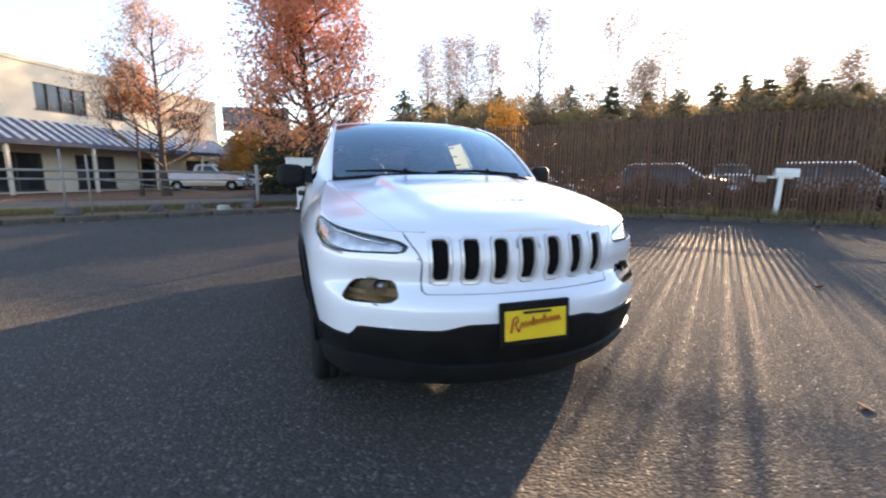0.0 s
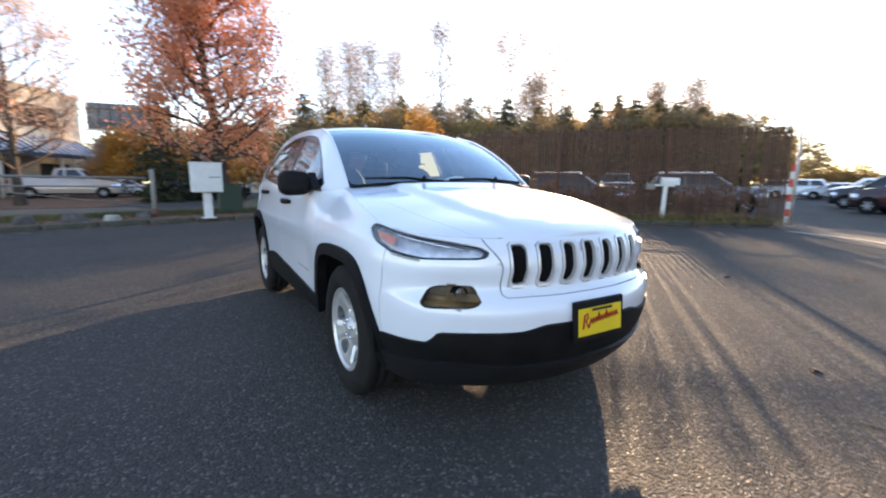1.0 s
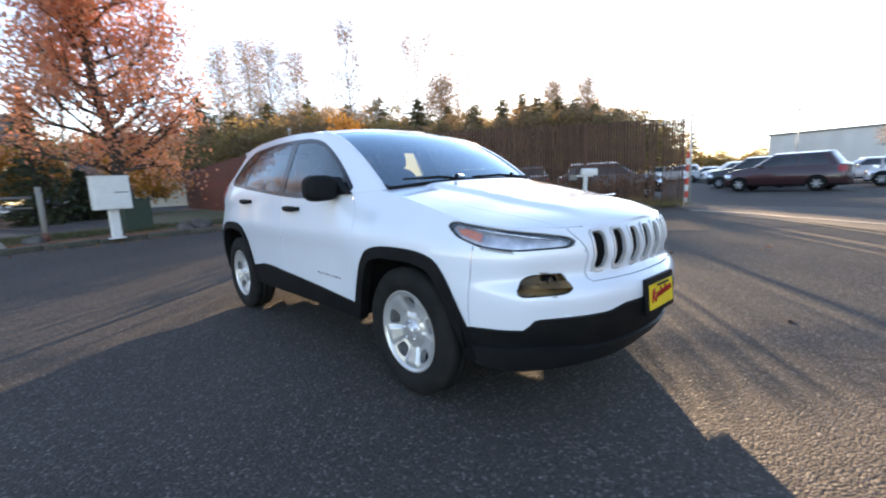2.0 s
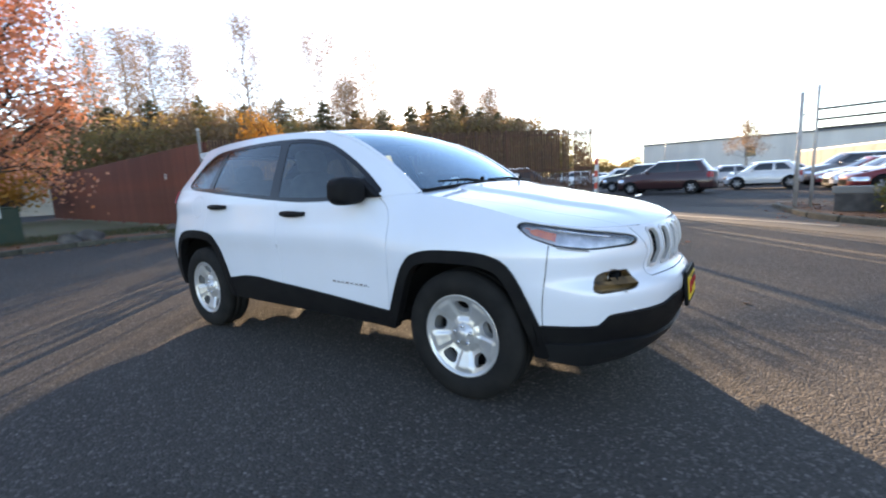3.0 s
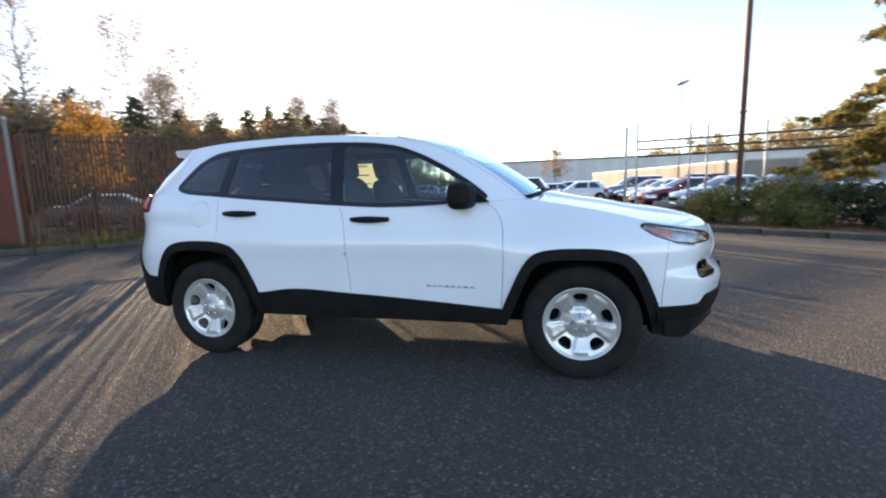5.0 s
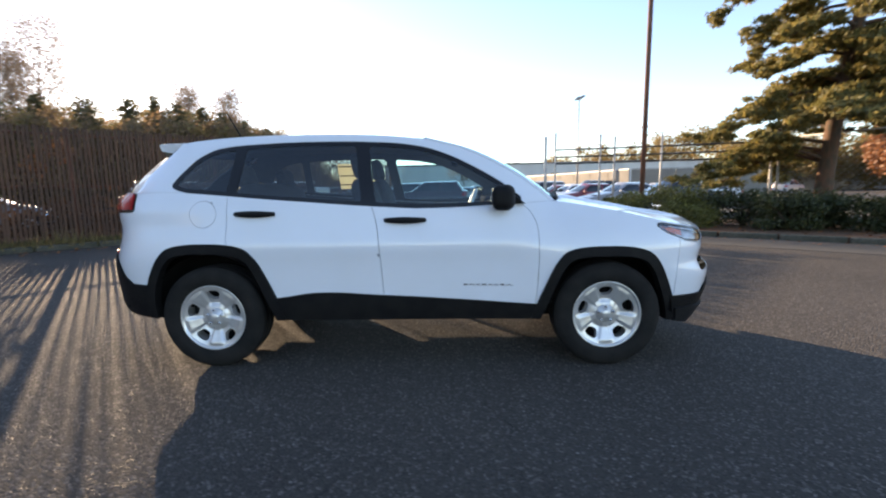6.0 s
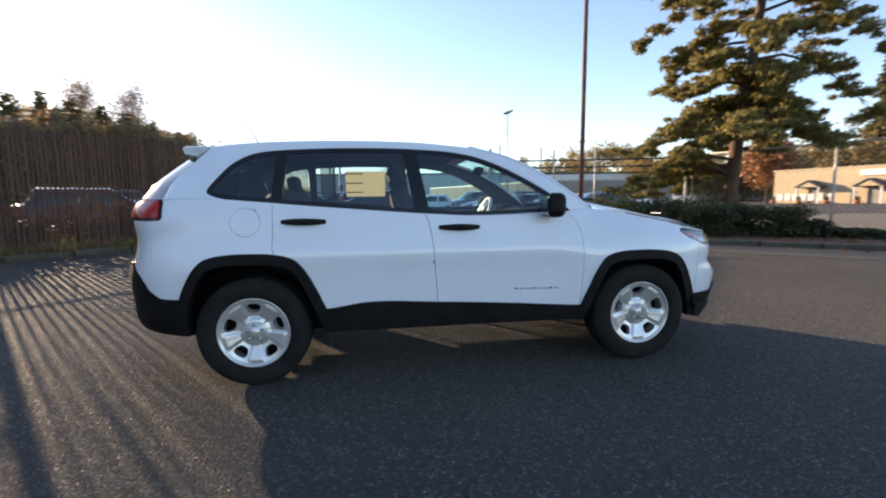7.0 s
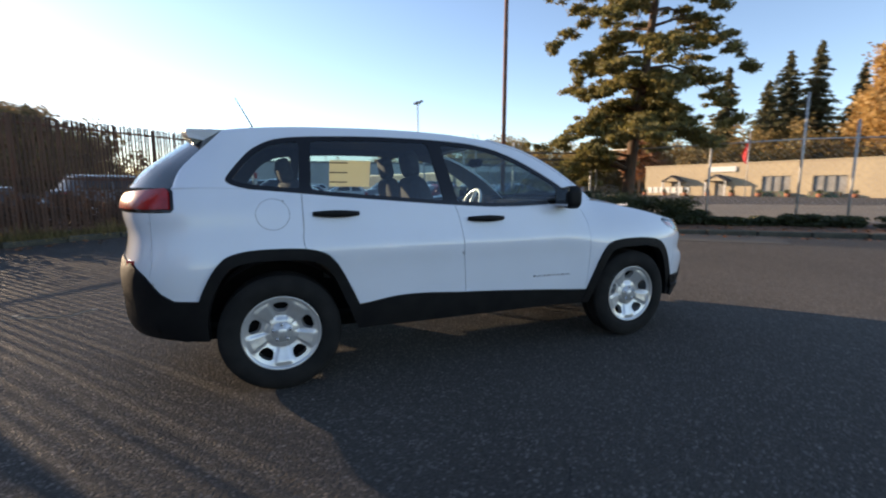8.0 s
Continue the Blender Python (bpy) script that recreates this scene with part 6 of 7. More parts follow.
part("bracket", boxed((0.17, 0.17, 0.05), (6.1, 9.9, 3.0), None, 0.01), RUST, pole)


def flood_light(m, h):
    f = thing("flood_light", "tall grey floodlight mast with two lamp heads", "street lamp", m)
    part("mast", tube(bmesh.new(), [(0, 0, 0), (0, 0, h)], [0.10, 0.055], 10), GALV, f)
    part("arm", bar((-0.2, 0, h - 0.05), (0.3, 0, h + 0.08), 0.03), GALV, f)
    for x in (-0.16, 0.3):
        part("lamp_head", boxed((0.42, 0.3, 0.16), (x, 0, h + 0.08 + 0.15 * (x > 0)), (0, -28, 0), 0.03), GREY_TRIM, f)


flood_light(pose(10.5, 33, 0, 0, 0, 20), 8.3)
flood_light(pose(-9.5, 80, 0, 0, 0, 70), 9.0)
flood_light(pose(9.5, 95, 0, 0, 0, 70), 9.5)


def mail_cabinet():
    """White cluster of letter boxes on a pedestal."""
    f = thing("mail_cabinet", "white metal cluster mailbox on a pedestal by the kerb", "mailbox", pose(-11.25, -0.95, 0.1, 0, 0, 97))
    part("pedestal", boxed((0.22, 0.2, 0.8), (0, 0, 0.4), None, 0.02), WHITE_PAINT, f)
    part("foot", boxed((0.36, 0.32, 0.03), (0, 0, 0.015), None, 0.005), WHITE_PAINT, f)
    body = part("cabinet", boxed((0.80, 0.46, 0.84), (0, 0, 1.2), None, 0.015), WHITE_PAINT, f)
    part("roof", boxed((0.84, 0.5, 0.035), (0, 0, 1.635), None, 0.01), WHITE_PAINT, f)
    for c in range(2):
        for r in range(6):
            part("letter_door", boxed((0.36, 0.012, 0.115), (-0.19 + 0.38 * c, -0.232, 0.87 + 0.132 * r), None, 0.004), WHITE_PAINT, body)
    part("slot", boxed((0.3, 0.01, 0.02), (0.19, -0.242, 1.22), None, 0.002), DARK, body)


mail_cabinet()
o = thing("utility_cabinet", "dark green metal utility cabinet beside the maple", "utility box", pose(-14.0, -0.12, 0.1, 0, 0, 95))
part("body", boxed((0.75, 0.6, 0.95), (0, 0, 0.5), None, 0.02), GREEN_METAL, o)
part("lid", boxed((0.8, 0.65, 0.06), (0, 0, 1.0), None, 0.02), GREEN_METAL, o)
part("plinth", boxed((0.85, 0.7, 0.06), (0, 0, 0.03), None, 0.01), KERB, o)

o = thing("post_mailbox", "white mailbox on a white post before the slatted fence", "mailbox", pose(-4.35, 11.0, 0.05, 0, 2, 45))
part("post", boxed((0.12, 0.12, 1.2), (0, 0, 0.6), None, 0.012), WHITE_PAINT, o)
bm = prism([(-0.11, 0), (0.11, 0), (0.11, 0.12), (0.08, 0.19), (0.03, 0.22), (-0.03, 0.22), (-0.08, 0.19), (-0.11, 0.12)], 0.5, lambda a, b, c: (c - 0.14, a, b + 1.12))
part("box", bm, WHITE_PAINT, o)
part("arm", boxed((0.7, 0.09, 0.06), (-0.1, 0, 1.1), None, 0.01), WHITE_PAINT, o)
part("side_box", boxed((0.24, 0.18, 0.18), (-0.42, 0, 1.05), None, 0.02), PALE_WALL, o)

o = thing("marker_stake", "orange and white striped marker stake at the lot entrance", "marker", pose(-1.95, 13.15, 0.08, 0, 1, 0))
for k in range(8):
    part("band", boxed((0.10, 0.03, 0.21), (0, 0, 0.105 + 0.21 * k), None, 0.004), ORANGE if k % 2 else WHITE_PAINT, o)
o = part("fence_end_post", bar((-2.0, 13.6, 0), (-2.0, 13.6, 3.0), 0.04, 10), GALV)
tagged(o, "steel post at the end of the slatted fence", "post")

# pipe barrier on the west side
o = thing("pipe_barrier", "long grey pipe swing barrier behind the kerb", "gate")
part("hinge_post", bar((-12.35, -2.35, 0), (-12.35, -2.35, 1.55), 0.065, 14), PALE_WALL, o)
part("collar", bar((-12.35, -2.35, 0.1), (-12.35, -2.35, 0.35), 0.085, 14), RUST, o)
part("top_pipe", bar((-12.3, -2.5, 1.28), (-10.1, -12.0, 1.35), 0.035), PALE_WALL, o)
part("lower_pipe", bar((-12.3, -2.5, 1.02), (-10.1, -12.0, 1.12), 0.025), PALE_WALL, o)
part("stay_wire", bar((-12.3, -2.5, 0.45), (-11.3, -6.8, 1.1), 0.012), PALE_WALL, o)
for x, y, h in ((-11.15, -7.3, 1.9), (-11.3, -6.75, 1.75)):
    part("rest_post", bar((x, y, 0), (x, y, h), 0.03, 10), PALE_WALL, o)


def boulder(x, y, r, material, seed, label):
    bm = bmesh.new()
    bmesh.ops.create_icosphere(bm, subdivisions=3, radius=1)
    for v in bm.verts:
        n = noise.noise(v.co * 1.3 + Vector((seed * 3.1, 0, 0))) * 0.35 + noise.noise(v.co * 3.5 + Vector((0, seed, 0))) * 0.12
        v.co *= 1 + n
        v.co = Vector((v.co.x * r, v.co.y * r * 0.8, max(-0.3, v.co.z) * r * 0.75))
    for f in bm.faces:
        f.smooth = True
    ob = part("boulder", bm, material)
    ob.matrix_basis = pose(x, y, 0.12, 0, 0, seed * 40)
    tagged(ob, label, "rock", "boulders along the verge")


for k, (x, y, r, m) in enumerate(((-11.95, -2.6, 0.25, STONE), (-11.3, -4.1, 0.30, STONE), (-11.35, -3.3, 0.22, STONE_PALE), (-10.9, -5.0, 0.28, STONE), (-12.4, 1.35, 0.36, STONE), (-12.15, 0.85, 0.26, STONE), (-10.3, -6.9, 0.28, STONE), (-12.3, 3.7, 0.3, STONE), (-12.9, 3.75, 0.24, STONE))):
    boulder(x, y, r, m, k + 1, "pale boulder beside the kerb" if m is STONE_PALE else "dark mossy boulder beside the kerb")

# white box lamp on a post by the pine
o = thing("yard_lamp", "small white box lamp on a post beside the pine", "lamp", pose(10.4, 10.55, 0))
part("post", bar((0, 0, 0), (0, 0, 2.5), 0.04), GALV, o)
part("lamp_box", boxed((0.28, 0.2, 0.28), (0, 0, 2.62), None, 0.03), WHITE_PAINT, o)

# billboard beyond the trees, its back to the lot
o = thing("billboard", "dark ribbed back of a billboard on a steel column", "billboard", pose(-58, -6.0, 0, 0, 0, 84))
part("column", bar((0, 0.4, 0), (0, 0.4, 7), 0.4, 14), GREY_TRIM, o)
part("panel", boxed((8.0, 0.3, 2.8), (0, 0, 8.4), None, 0.03), mat("billboard_back", (0.10, 0.12, 0.14), 0.7, second=(0.14, 0.155, 0.17), scale=0.5), o)
for k in range(9):
    part("rib", boxed((0.07, 0.14, 2.9), (-3.8 + 0.95 * k, -0.24, 8.4), None, 0.01), GREY_TRIM, o)
part("catwalk", boxed((8.4, 0.8, 0.12), (0, -0.5, 6.85), None, 0.01), GALV, o)
for z in (9.15, 7.6):
    part("stringer", boxed((8.0, 0.1, 0.09), (0, -0.34, z), None, 0.01), GREY_TRIM, o)


# ---- buildings ----
def framed(parent, x, z, w, h, y, panes=2, pane=None, frame_m=None):
    """A window in a facade that looks along -y: recessed glass, frame bars, sill."""
    win = part("window", boxed((w, 0.08, h), (x, y + 0.10, z + h / 2)), pane or WINDOW_DARK, parent)
    fm = frame_m or GREY_TRIM
    part("window_sill", boxed((w + 0.2, 0.22, 0.1), (x, y - 0.06, z - 0.05), None, 0.01), fm, win)
    part("window_head", boxed((w + 0.12, 0.16, 0.08), (x, y - 0.02, z + h + 0.04)), fm, win)
    for k in range(panes + 1):
        part("mullion", boxed((0.09, 0.14, h), (x - w / 2 + w * k / panes, y + 0.0, z + h / 2)), fm, win)
    return win


def wall_with_holes(length, height, holes, thick, material, name, parent):
    """A wall along x whose face looks along -y, cut through where the holes are: (x0, x1, z0, z1)."""
    xs = sorted({0.0, length, *[h[0] for h in holes], *[h[1] for h in holes]})
    zs = sorted({0.0, height, *[h[2] for h in holes], *[h[3] for h in holes]})
    bm = bmesh.new()
    for x0, x1 in zip(xs, xs[1:]):
        for z0, z1 in zip(zs, zs[1:]):
            mx, mz = (x0 + x1) / 2, (z0 + z1) / 2
            if any(h[0] < mx < h[1] and h[2] < mz < h[3] for h in holes):
                continue
            box(bm, (x1 - x0, thick, z1 - z0), (mx, thick / 2, mz))
    bmesh.ops.remove_doubles(bm, verts=bm.verts[:], dist=1e-4)
    return part(name, bm, material, parent)


# two-storey cream building on the west side; its face looks along +y
b = thing("cream_building", "two-storey cream rendered building with a ribbed blue-grey awning", "building", pose(-19.35, -24.99, 0, 0, 0, 151.9) @ Matrix.Scale(0.867, 4))
holes, wins = [], []
for x, w in ((18.1, 4.1), (23.9, 1.8), (31.2, 4.5), (10.6, 5.0), (2, 5)):
    holes.append((x, x + w, 6.5, 8.5))
for k in range(6):
    holes.append((2 + 6.2 * k, 2 + 6.2 * k + 3.6, 0.25, 3.1))
wall_with_holes(38.6, 9.85, holes, 0.35, CREAM, "wall", b)
for x0, x1, z0, z1 in holes:
    framed(b, (x0 + x1) / 2, z0, x1 - x0, z1 - z0, 0.12, 4 if z0 > 3 else 2)
part("parapet", boxed((39.0, 0.5, 0.35), (19.3, 0.15, 10.0), None, 0.03), CREAM, b)
part("roof", boxed((38.6, 14, 0.25), (19.3, 7.3, 9.55)), ROOF_DARK, b)
part("end_wall", boxed((0.35, 14, 9.85), (0.0, 7.36, 4.925)), CREAM, b)
part("end_wall", boxed((0.35, 14, 9.85), (38.6, 7.36, 4.925)), CREAM, b)
aw = part("awning", prism([(0, 5.6), (-2.8, 3.9), (-2.8, 3.55), (-2.7, 3.55), (-2.7, 3.8), (0, 5.45)], 35.8, lambda a, c, d: (2 + d, a, c)), AWNING, b, "ribbed blue-grey metal awning")
rib = mesh_of("awning_rib", boxed((0.34, 3.27, 0.03), (0, -1.4, 4.79), (31.2, 0, 0), 0.01, 1), mat("pale_awning_rib", (0.62, 0.64, 0.68), 0.5, 0.0, scale=2))
for k in range(43):
    o = new("awning_rib", rib)
    o.parent = aw
    o.location = (2.5 + 0.82 * k, 0, -0.015)
for k in range(7):
    part("column", boxed((0.22, 0.22, 3.6), (1.4 + 6.2 * k, -2.6, 1.8), None, 0.02), CREAM, b)

# low tan shop across the street; its face looks towards the lot
ang = -77.0
SHOP_PANE = mat("grey_shop_pane", (0.32, 0.31, 0.29), 0.35, second=(0.20, 0.20, 0.19), scale=0.9, fine=(0.24, 0.22, 0.2), fscale=3)
b = thing("tan_shop", "long low tan block shop with small gabled porches", "building", pose(54.9, 50.7, 0, 0, 0, ang))
holes = [(16.2, 19.3, 0.45, 2.65), (21.5, 24.7, 0.45, 2.6), (34, 37, 0.45, 2.8)] + [(x, x + 1.3, 0.1, 2.2) for x in (4.3, 10.5, 29)]
wall_with_holes(78, 4.35, holes, 0.4, TAN, "wall", b)
for x0, x1, z0, z1 in holes:
    framed(b, (x0 + x1) / 2, z0, x1 - x0, z1 - z0, 0.15, 3 if x1 - x0 > 2 else 1, SHOP_PANE)
part("parapet", boxed((78.4, 0.5, 0.2), (39, 0.18, 4.45), None, 0.02), TAN, b)
part("roof", boxed((78, 30, 0.3), (39, 15.4, 4.0)), ROOF_DARK, b)
part("end_wall", boxed((0.4, 30, 4.35), (0, 15.4, 2.17)), TAN, b)
part("end_wall", boxed((0.4, 30, 4.35), (78, 15.4, 2.17)), TAN, b)
for x in (4.95, 11.15):
    pr = part("porch", prism([(-1.45, 2.0), (-1.45, 2.15), (0, 3.0), (1.45, 2.15), (1.45, 2.0), (0, 2.8)], 1.6, lambda a, c, d: (x + a, -1.6 + d, c)), ROOF_DARK, b, "dark gabled porch roof")
    part("gable", prism([(-1.15, 2.1), (1.15, 2.1), (0, 2.76)], 0.1, lambda a, c, d: (x + a, -1.5 + d, c)), TAN, pr)
    for s in (-1.25, 1.25):
        part("porch_post", boxed((0.16, 0.16, 2.05), (x + s, -1.45, 1.025), None, 0.02), WHITE_PAINT, pr)
part("sign_board", boxed((3.4, 0.15, 0.7), (11.4, -0.1, 3.7), None, 0.02), WHITE_PAINT, b, "blank white sign board")
for k in range(7):
    part("dado_panel", boxed((0.7, 0.1, 0.9), (0.9 + 0.95 * k, -0.06, 0.8)), WHITE_PAINT, b)
for x in (16.2, 21.5, 34):
    part("goods_bench", boxed((3.0, 0.7, 0.7), (x + 1.5, -0.8, 0.35), None, 0.03), mat("green_goods", (0.05, 0.13, 0.08), 0.8, second=(0.16, 0.12, 0.09), scale=3, fine=(0.12, 0.05, 0.03), fscale=10), b)
part("roof_unit", boxed((3, 2, 0.9), (52, 6, 4.6), None, 0.05), WHITE_PAINT, b)

# planters before the shop
rnd = random.Random(5)
for k in range(9):
    x, y = 54.9 + (k * 3.1 + 1) * math.cos(radians(ang)), 50.7 + (k * 3.1 + 1) * math.sin(radians(ang))
    p = thing("planter", "small clay planter with a clipped bush before the shop", "planter", pose(x - 1.6, y - 0.4, 0), "planters before the shop")
    part("pot", lathe([(0.0, 0), (0.28, 0), (0.36, 0.45), (0.33, 0.45), (0.3, 0.4), (0, 0.4)], 14, "z"), mat("clay_pot", (0.33, 0.12, 0.06), 0.8, scale=4) if k == 0 else bpy.data.materials["clay_pot"], p)
    leaf_part("bush", clump((0, 0, 0.65), (0.34, 0.34, 0.32), 120), 0.16, L_SHRUB, p)

# flag by the shop
o = thing("red_flag", "red flag hanging on a thin pole before the shop", "flag", spot(33.6, 60))
part("pole", bar((0, 0, 0), (0, 0, 7.4), 0.05), GALV, o)
bm = bmesh.new()
bmesh.ops.create_grid(bm, x_segments=8, y_segments=14, size=0.5)
for v in bm.verts:
    x, y = v.co.x, v.co.y
    v.co = Vector((0.0 + 0.12 * math.sin(6 * x + 2 * y), 0.05 + (x + 0.5) * 0.75 * (1.05 - abs(y + 0.15) * 1.5), 5.3 + y * 2.8))
part("cloth", bm, FLAG_RED, o)

# long white warehouse to the north
b = thing("white_warehouse", "long white metal warehouse behind the car yard", "building", pose(-14, 86, 0, 0, 0, -3))
holes = [(15.5 + 0.0, 17.0, 3.1, 4.6), (33.5, 35.2, 3.0, 4.2), (57, 59, 2.8, 4.2), (76, 78, 2.8, 4.2), (40.0, 41.6, 0, 4.2)]
wall_with_holes(118, 6.1, holes, 0.4, OFFWHITE, "wall", b)
for x0, x1, z0, z1 in holes:
    framed(b, (x0 + x1) / 2, z0 + 0.02, x1 - x0, z1 - z0, 0.15, 1)
part("roof", boxed((118.6, 40, 0.3), (59, 19.8, 6.2), None, 0.03), mat("grey_roof_edge", (0.2, 0.21, 0.22), 0.7, scale=1), b)
part("end_wall", boxed((0.4, 39, 6.1), (0, 20, 3.05)), OFFWHITE, b)
part("end_wall", boxed((0.4, 39, 6.1), (118, 20, 3.05)), OFFWHITE, b)
seam = mesh_of("wall_seam", boxed((0.08, 0.05, 6.05), (0, -0.025, 3.02)), OFFWHITE)
for k in range(1, 39):
    if any(h[0] - 0.2 < 3 * k < h[1] + 0.2 for h in holes):
        continue
    o = new("wall_seam", seam)
    o.parent = b
    o.location = (3 * k, 0, 0)
part("tank", lathe([(0, 0), (0.6, 0), (0.6, 1.6), (0, 1.7)], 16, "z"), WHITE_PAINT, b).location = (16.3, -0.9, 0)

# pale slatted screen between yard and warehouse
def screen(a, c, h):
    b = thing("yard_screen", "pale slatted screen wall behind the parked cars", "fence")
    a, c = np.array(a), np.array(c)
    ln = np.linalg.norm(c - a)
    ang = math.degrees(math.atan2(*(c - a)[::-1]))
    n = int(ln / 2.4)
    me = mesh_of("screen_panel", boxed((ln / n - 0.03, 0.06, h - 0.1), (0, 0, h / 2), None, 0.01, 1), PALE_WALL)
    for i in range(n):
        p = a + (c - a) * (i + 0.5) / n
        o = new("screen_panel", me)
        o.parent = b
        o.matrix_basis = pose(p[0], p[1], 0, 0, 0, ang)
    part("top_rail", boxed((ln, 0.1, 0.1), (*((a + c) / 2), h), (0, 0, ang)), GALV, b)


screen((6, 52), (13.2, 29), 2.5)
screen((13.3, 28.9), (22, 27.1), 2.5)
# low houses to the west behind the shrubs
b = thing("low_house", "low pale house seen through the autumn shrubs", "house", pose(-58, 6, 0, 0, 0, 80))
part("wall", boxed((16, 8, 3), (0, 0, 1.5)), CREAM, b)
part("roof", prism([(-4.6, 2.9), (0, 5.0), (4.6, 2.9)], 17, lambda a, c, d: (d - 8.5, a, c)), ROOF_DARK, b)
for k in range(4):
    part("window", boxed((1.6, 0.1, 1.2), (-6 + 4 * k, 4.03, 1.6)), WINDOW_DARK, b)
    part("window", boxed((1.6, 0.1, 1.2), (-6 + 4 * k, -4.03, 1.6)), WINDOW_DARK, b)


# ---- parked vehicles ----
# length, width, wheelbase, front overhang, bonnet, belt, roof, screen foot, screen head, rear head, rear foot, tail height (metres from the front axle)
KINDS = {
    "suv": (4.95, 1.92, 3.02, 0.92, 1.06, 1.14, 1.76, -0.42, -1.25, -3.35, -3.75, 1.16),
    "sedan": (4.70, 1.82, 2.75, 0.93, 0.86, 0.95, 1.44, -0.30, -1.15, -2.35, -3.05, 0.98),
    "hatch": (3.60, 1.63, 2.32, 0.72, 0.92, 0.98, 1.49, -0.22, -0.85, -2.25, -2.72, 1.0),
    "pickup": (5.80, 2.00, 3.55, 0.98, 1.12, 1.20, 1.86, -0.55, -1.2, -2.45, -2.65, 1.2),
}


def parked_vehicle(kind, paint, label, m):
    L, W, wb, fo, zh, zb, zr, sf, sh_, rh, rf, zt = KINDS[kind]
    car = thing("parked_" + ("pickup" if kind == "pickup" else "car"), label, "pickup truck" if kind == "pickup" else "car", m, "parked vehicles")
    nose, tail = fo, fo - L
    w = W / 2
    plan = resample([(nose, 0), (nose - 0.06, w * 0.5), (nose - 0.22, w * 0.84), (nose - 0.6, w * 0.97), (nose - 1.4, w), (tail + 1.2, w), (tail + 0.5, w * 0.97), (tail + 0.14, w * 0.84), (tail + 0.03, w * 0.45), (tail, 0)], 90)
    top = spline([(tail, zt - 0.08), (tail + 0.25, zt), (rf, zb + (0.02 if kind != "pickup" else 0)), (sf, zb), (sf + 0.5, zh), (nose - 0.5, zh - 0.06), (nose - 0.15, zh - 0.16), (nose, zh - 0.26)])
    rows = 14
    g = np.zeros((rows, 90, 3))
    for r in range(rows):
        v = r / (rows - 1)
        z = 0.24 + (top(plan[:, 0]) - 0.24) * v
        k = 0.94 + 0.06 * np.sin(np.pi * min(1, v * 1.15)) - 0.07 * v ** 3
        g[r] = np.stack([plan[:, 0] * (1 - 0.012 * abs(v - 0.45)), -plan[:, 1] * k, z], 1)
    s = Sheet(g, "body")
    for x in (0, -wb):
        s.cut(lambda a, b, c: np.hypot(a - x, c - 0.33) - 0.395, "void", {"body"})
    s.cut(lambda a, b, c: c - 0.33, "sill", {"body"})
    s.cut(lambda a, b, c: -a, "front_apron", {"sill"})
    s.cut(lambda a, b, c: a + wb, "rear_apron", {"sill"})
    s.cut(lambda a, b, c: np.maximum.reduce([nose - 0.55 - a, np.abs(c - (zh - 0.30)) - 0.075, 0.45 * w - np.abs(b)]), "head", {"body"})
    s.cut(lambda a, b, c: np.maximum.reduce([a - (tail + 0.35), np.abs(c - (zt - 0.20)) - 0.13, 0.62 * w - np.abs(b)]), "tail", {"body"})
    s.cut(lambda a, b, c: np.maximum.reduce([nose - 0.3 - a, np.abs(c - (zh - 0.42)) - 0.10, np.abs(b) - 0.42 * w]), "grille", {"body"})
    for mirror in (False, True):
        part("body_side", s.take("body", mirror=mirror), paint, car)
        for word in ("sill", "front_apron", "rear_apron"):
            part(word, s.take(word, mirror=mirror), PLASTIC, car)
        part("headlight", s.take("head", mirror=mirror, push=0.005), CHROME, car)
        part("tail_light", s.take("tail", mirror=mirror, push=0.005), RED_LENS, car)
        part("grille", s.take("grille", mirror=mirror, push=0.003), DARK, car)
    # deck: bonnet, and boot or cargo bed
    x, y, z = g[-1][:, 0], -g[-1][:, 1], g[-1][:, 2]
    cols = 13
    d = np.zeros((90, cols, 3))
    for c in range(cols):
        t = -1 + 2 * c / (cols - 1)
        d[:, c] = np.stack([x, y * t, z + 0.05 * (1 - t * t) * np.minimum(1, y / 0.4)], 1)
    part("deck", Sheet(d, "a").take("a", flip=False), paint, car)
    # glasshouse
    lower = resample([(sf + 0.16, 0), (sf, w * 0.66), (sf - 0.22, w * 0.87), (sf - 0.9, w * 0.92), (rf + 0.5, w * 0.92), (rf + 0.12, w * 0.84), (rf, w * 0.55), (rf - 0.04, 0)], 70)
    upper = resample([(sh_ + 0.10, 0), (sh_, w * 0.5), (sh_ - 0.12, w * 0.66), (sh_ - 0.5, w * 0.71), (rh + 0.35, w * 0.70), (rh + 0.08, w * 0.62), (rh, w * 0.4), (rh - 0.02, 0)], 70)
    gg = np.zeros((9, 70, 3))
    for r in range(9):
        v = r / 8
        p = lower + (upper - lower) * v
        gg[r] = np.stack([p[:, 0], -(p[:, 1] + 0.03 * math.sin(math.pi * v)), np.full(70, zb - 0.02 + (zr - 0.07 - zb + 0.02) * v)], 1)
    gs = Sheet(gg, "post")
    zlo, zhi = zb + 0.03, zr - 0.13
    lean = lambda c: (c - zb) / (zr - zb)
    front_x = lambda c: sf - 0.30 + (sh_ - sf + 0.06) * lean(c)
    back_x = lambda c: rf + 0.34 + (rh - rf) * lean(c)
    mid = (sh_ + rh) / 2 - 0.05
    band = lambda c: np.maximum(zlo - c, c - zhi)
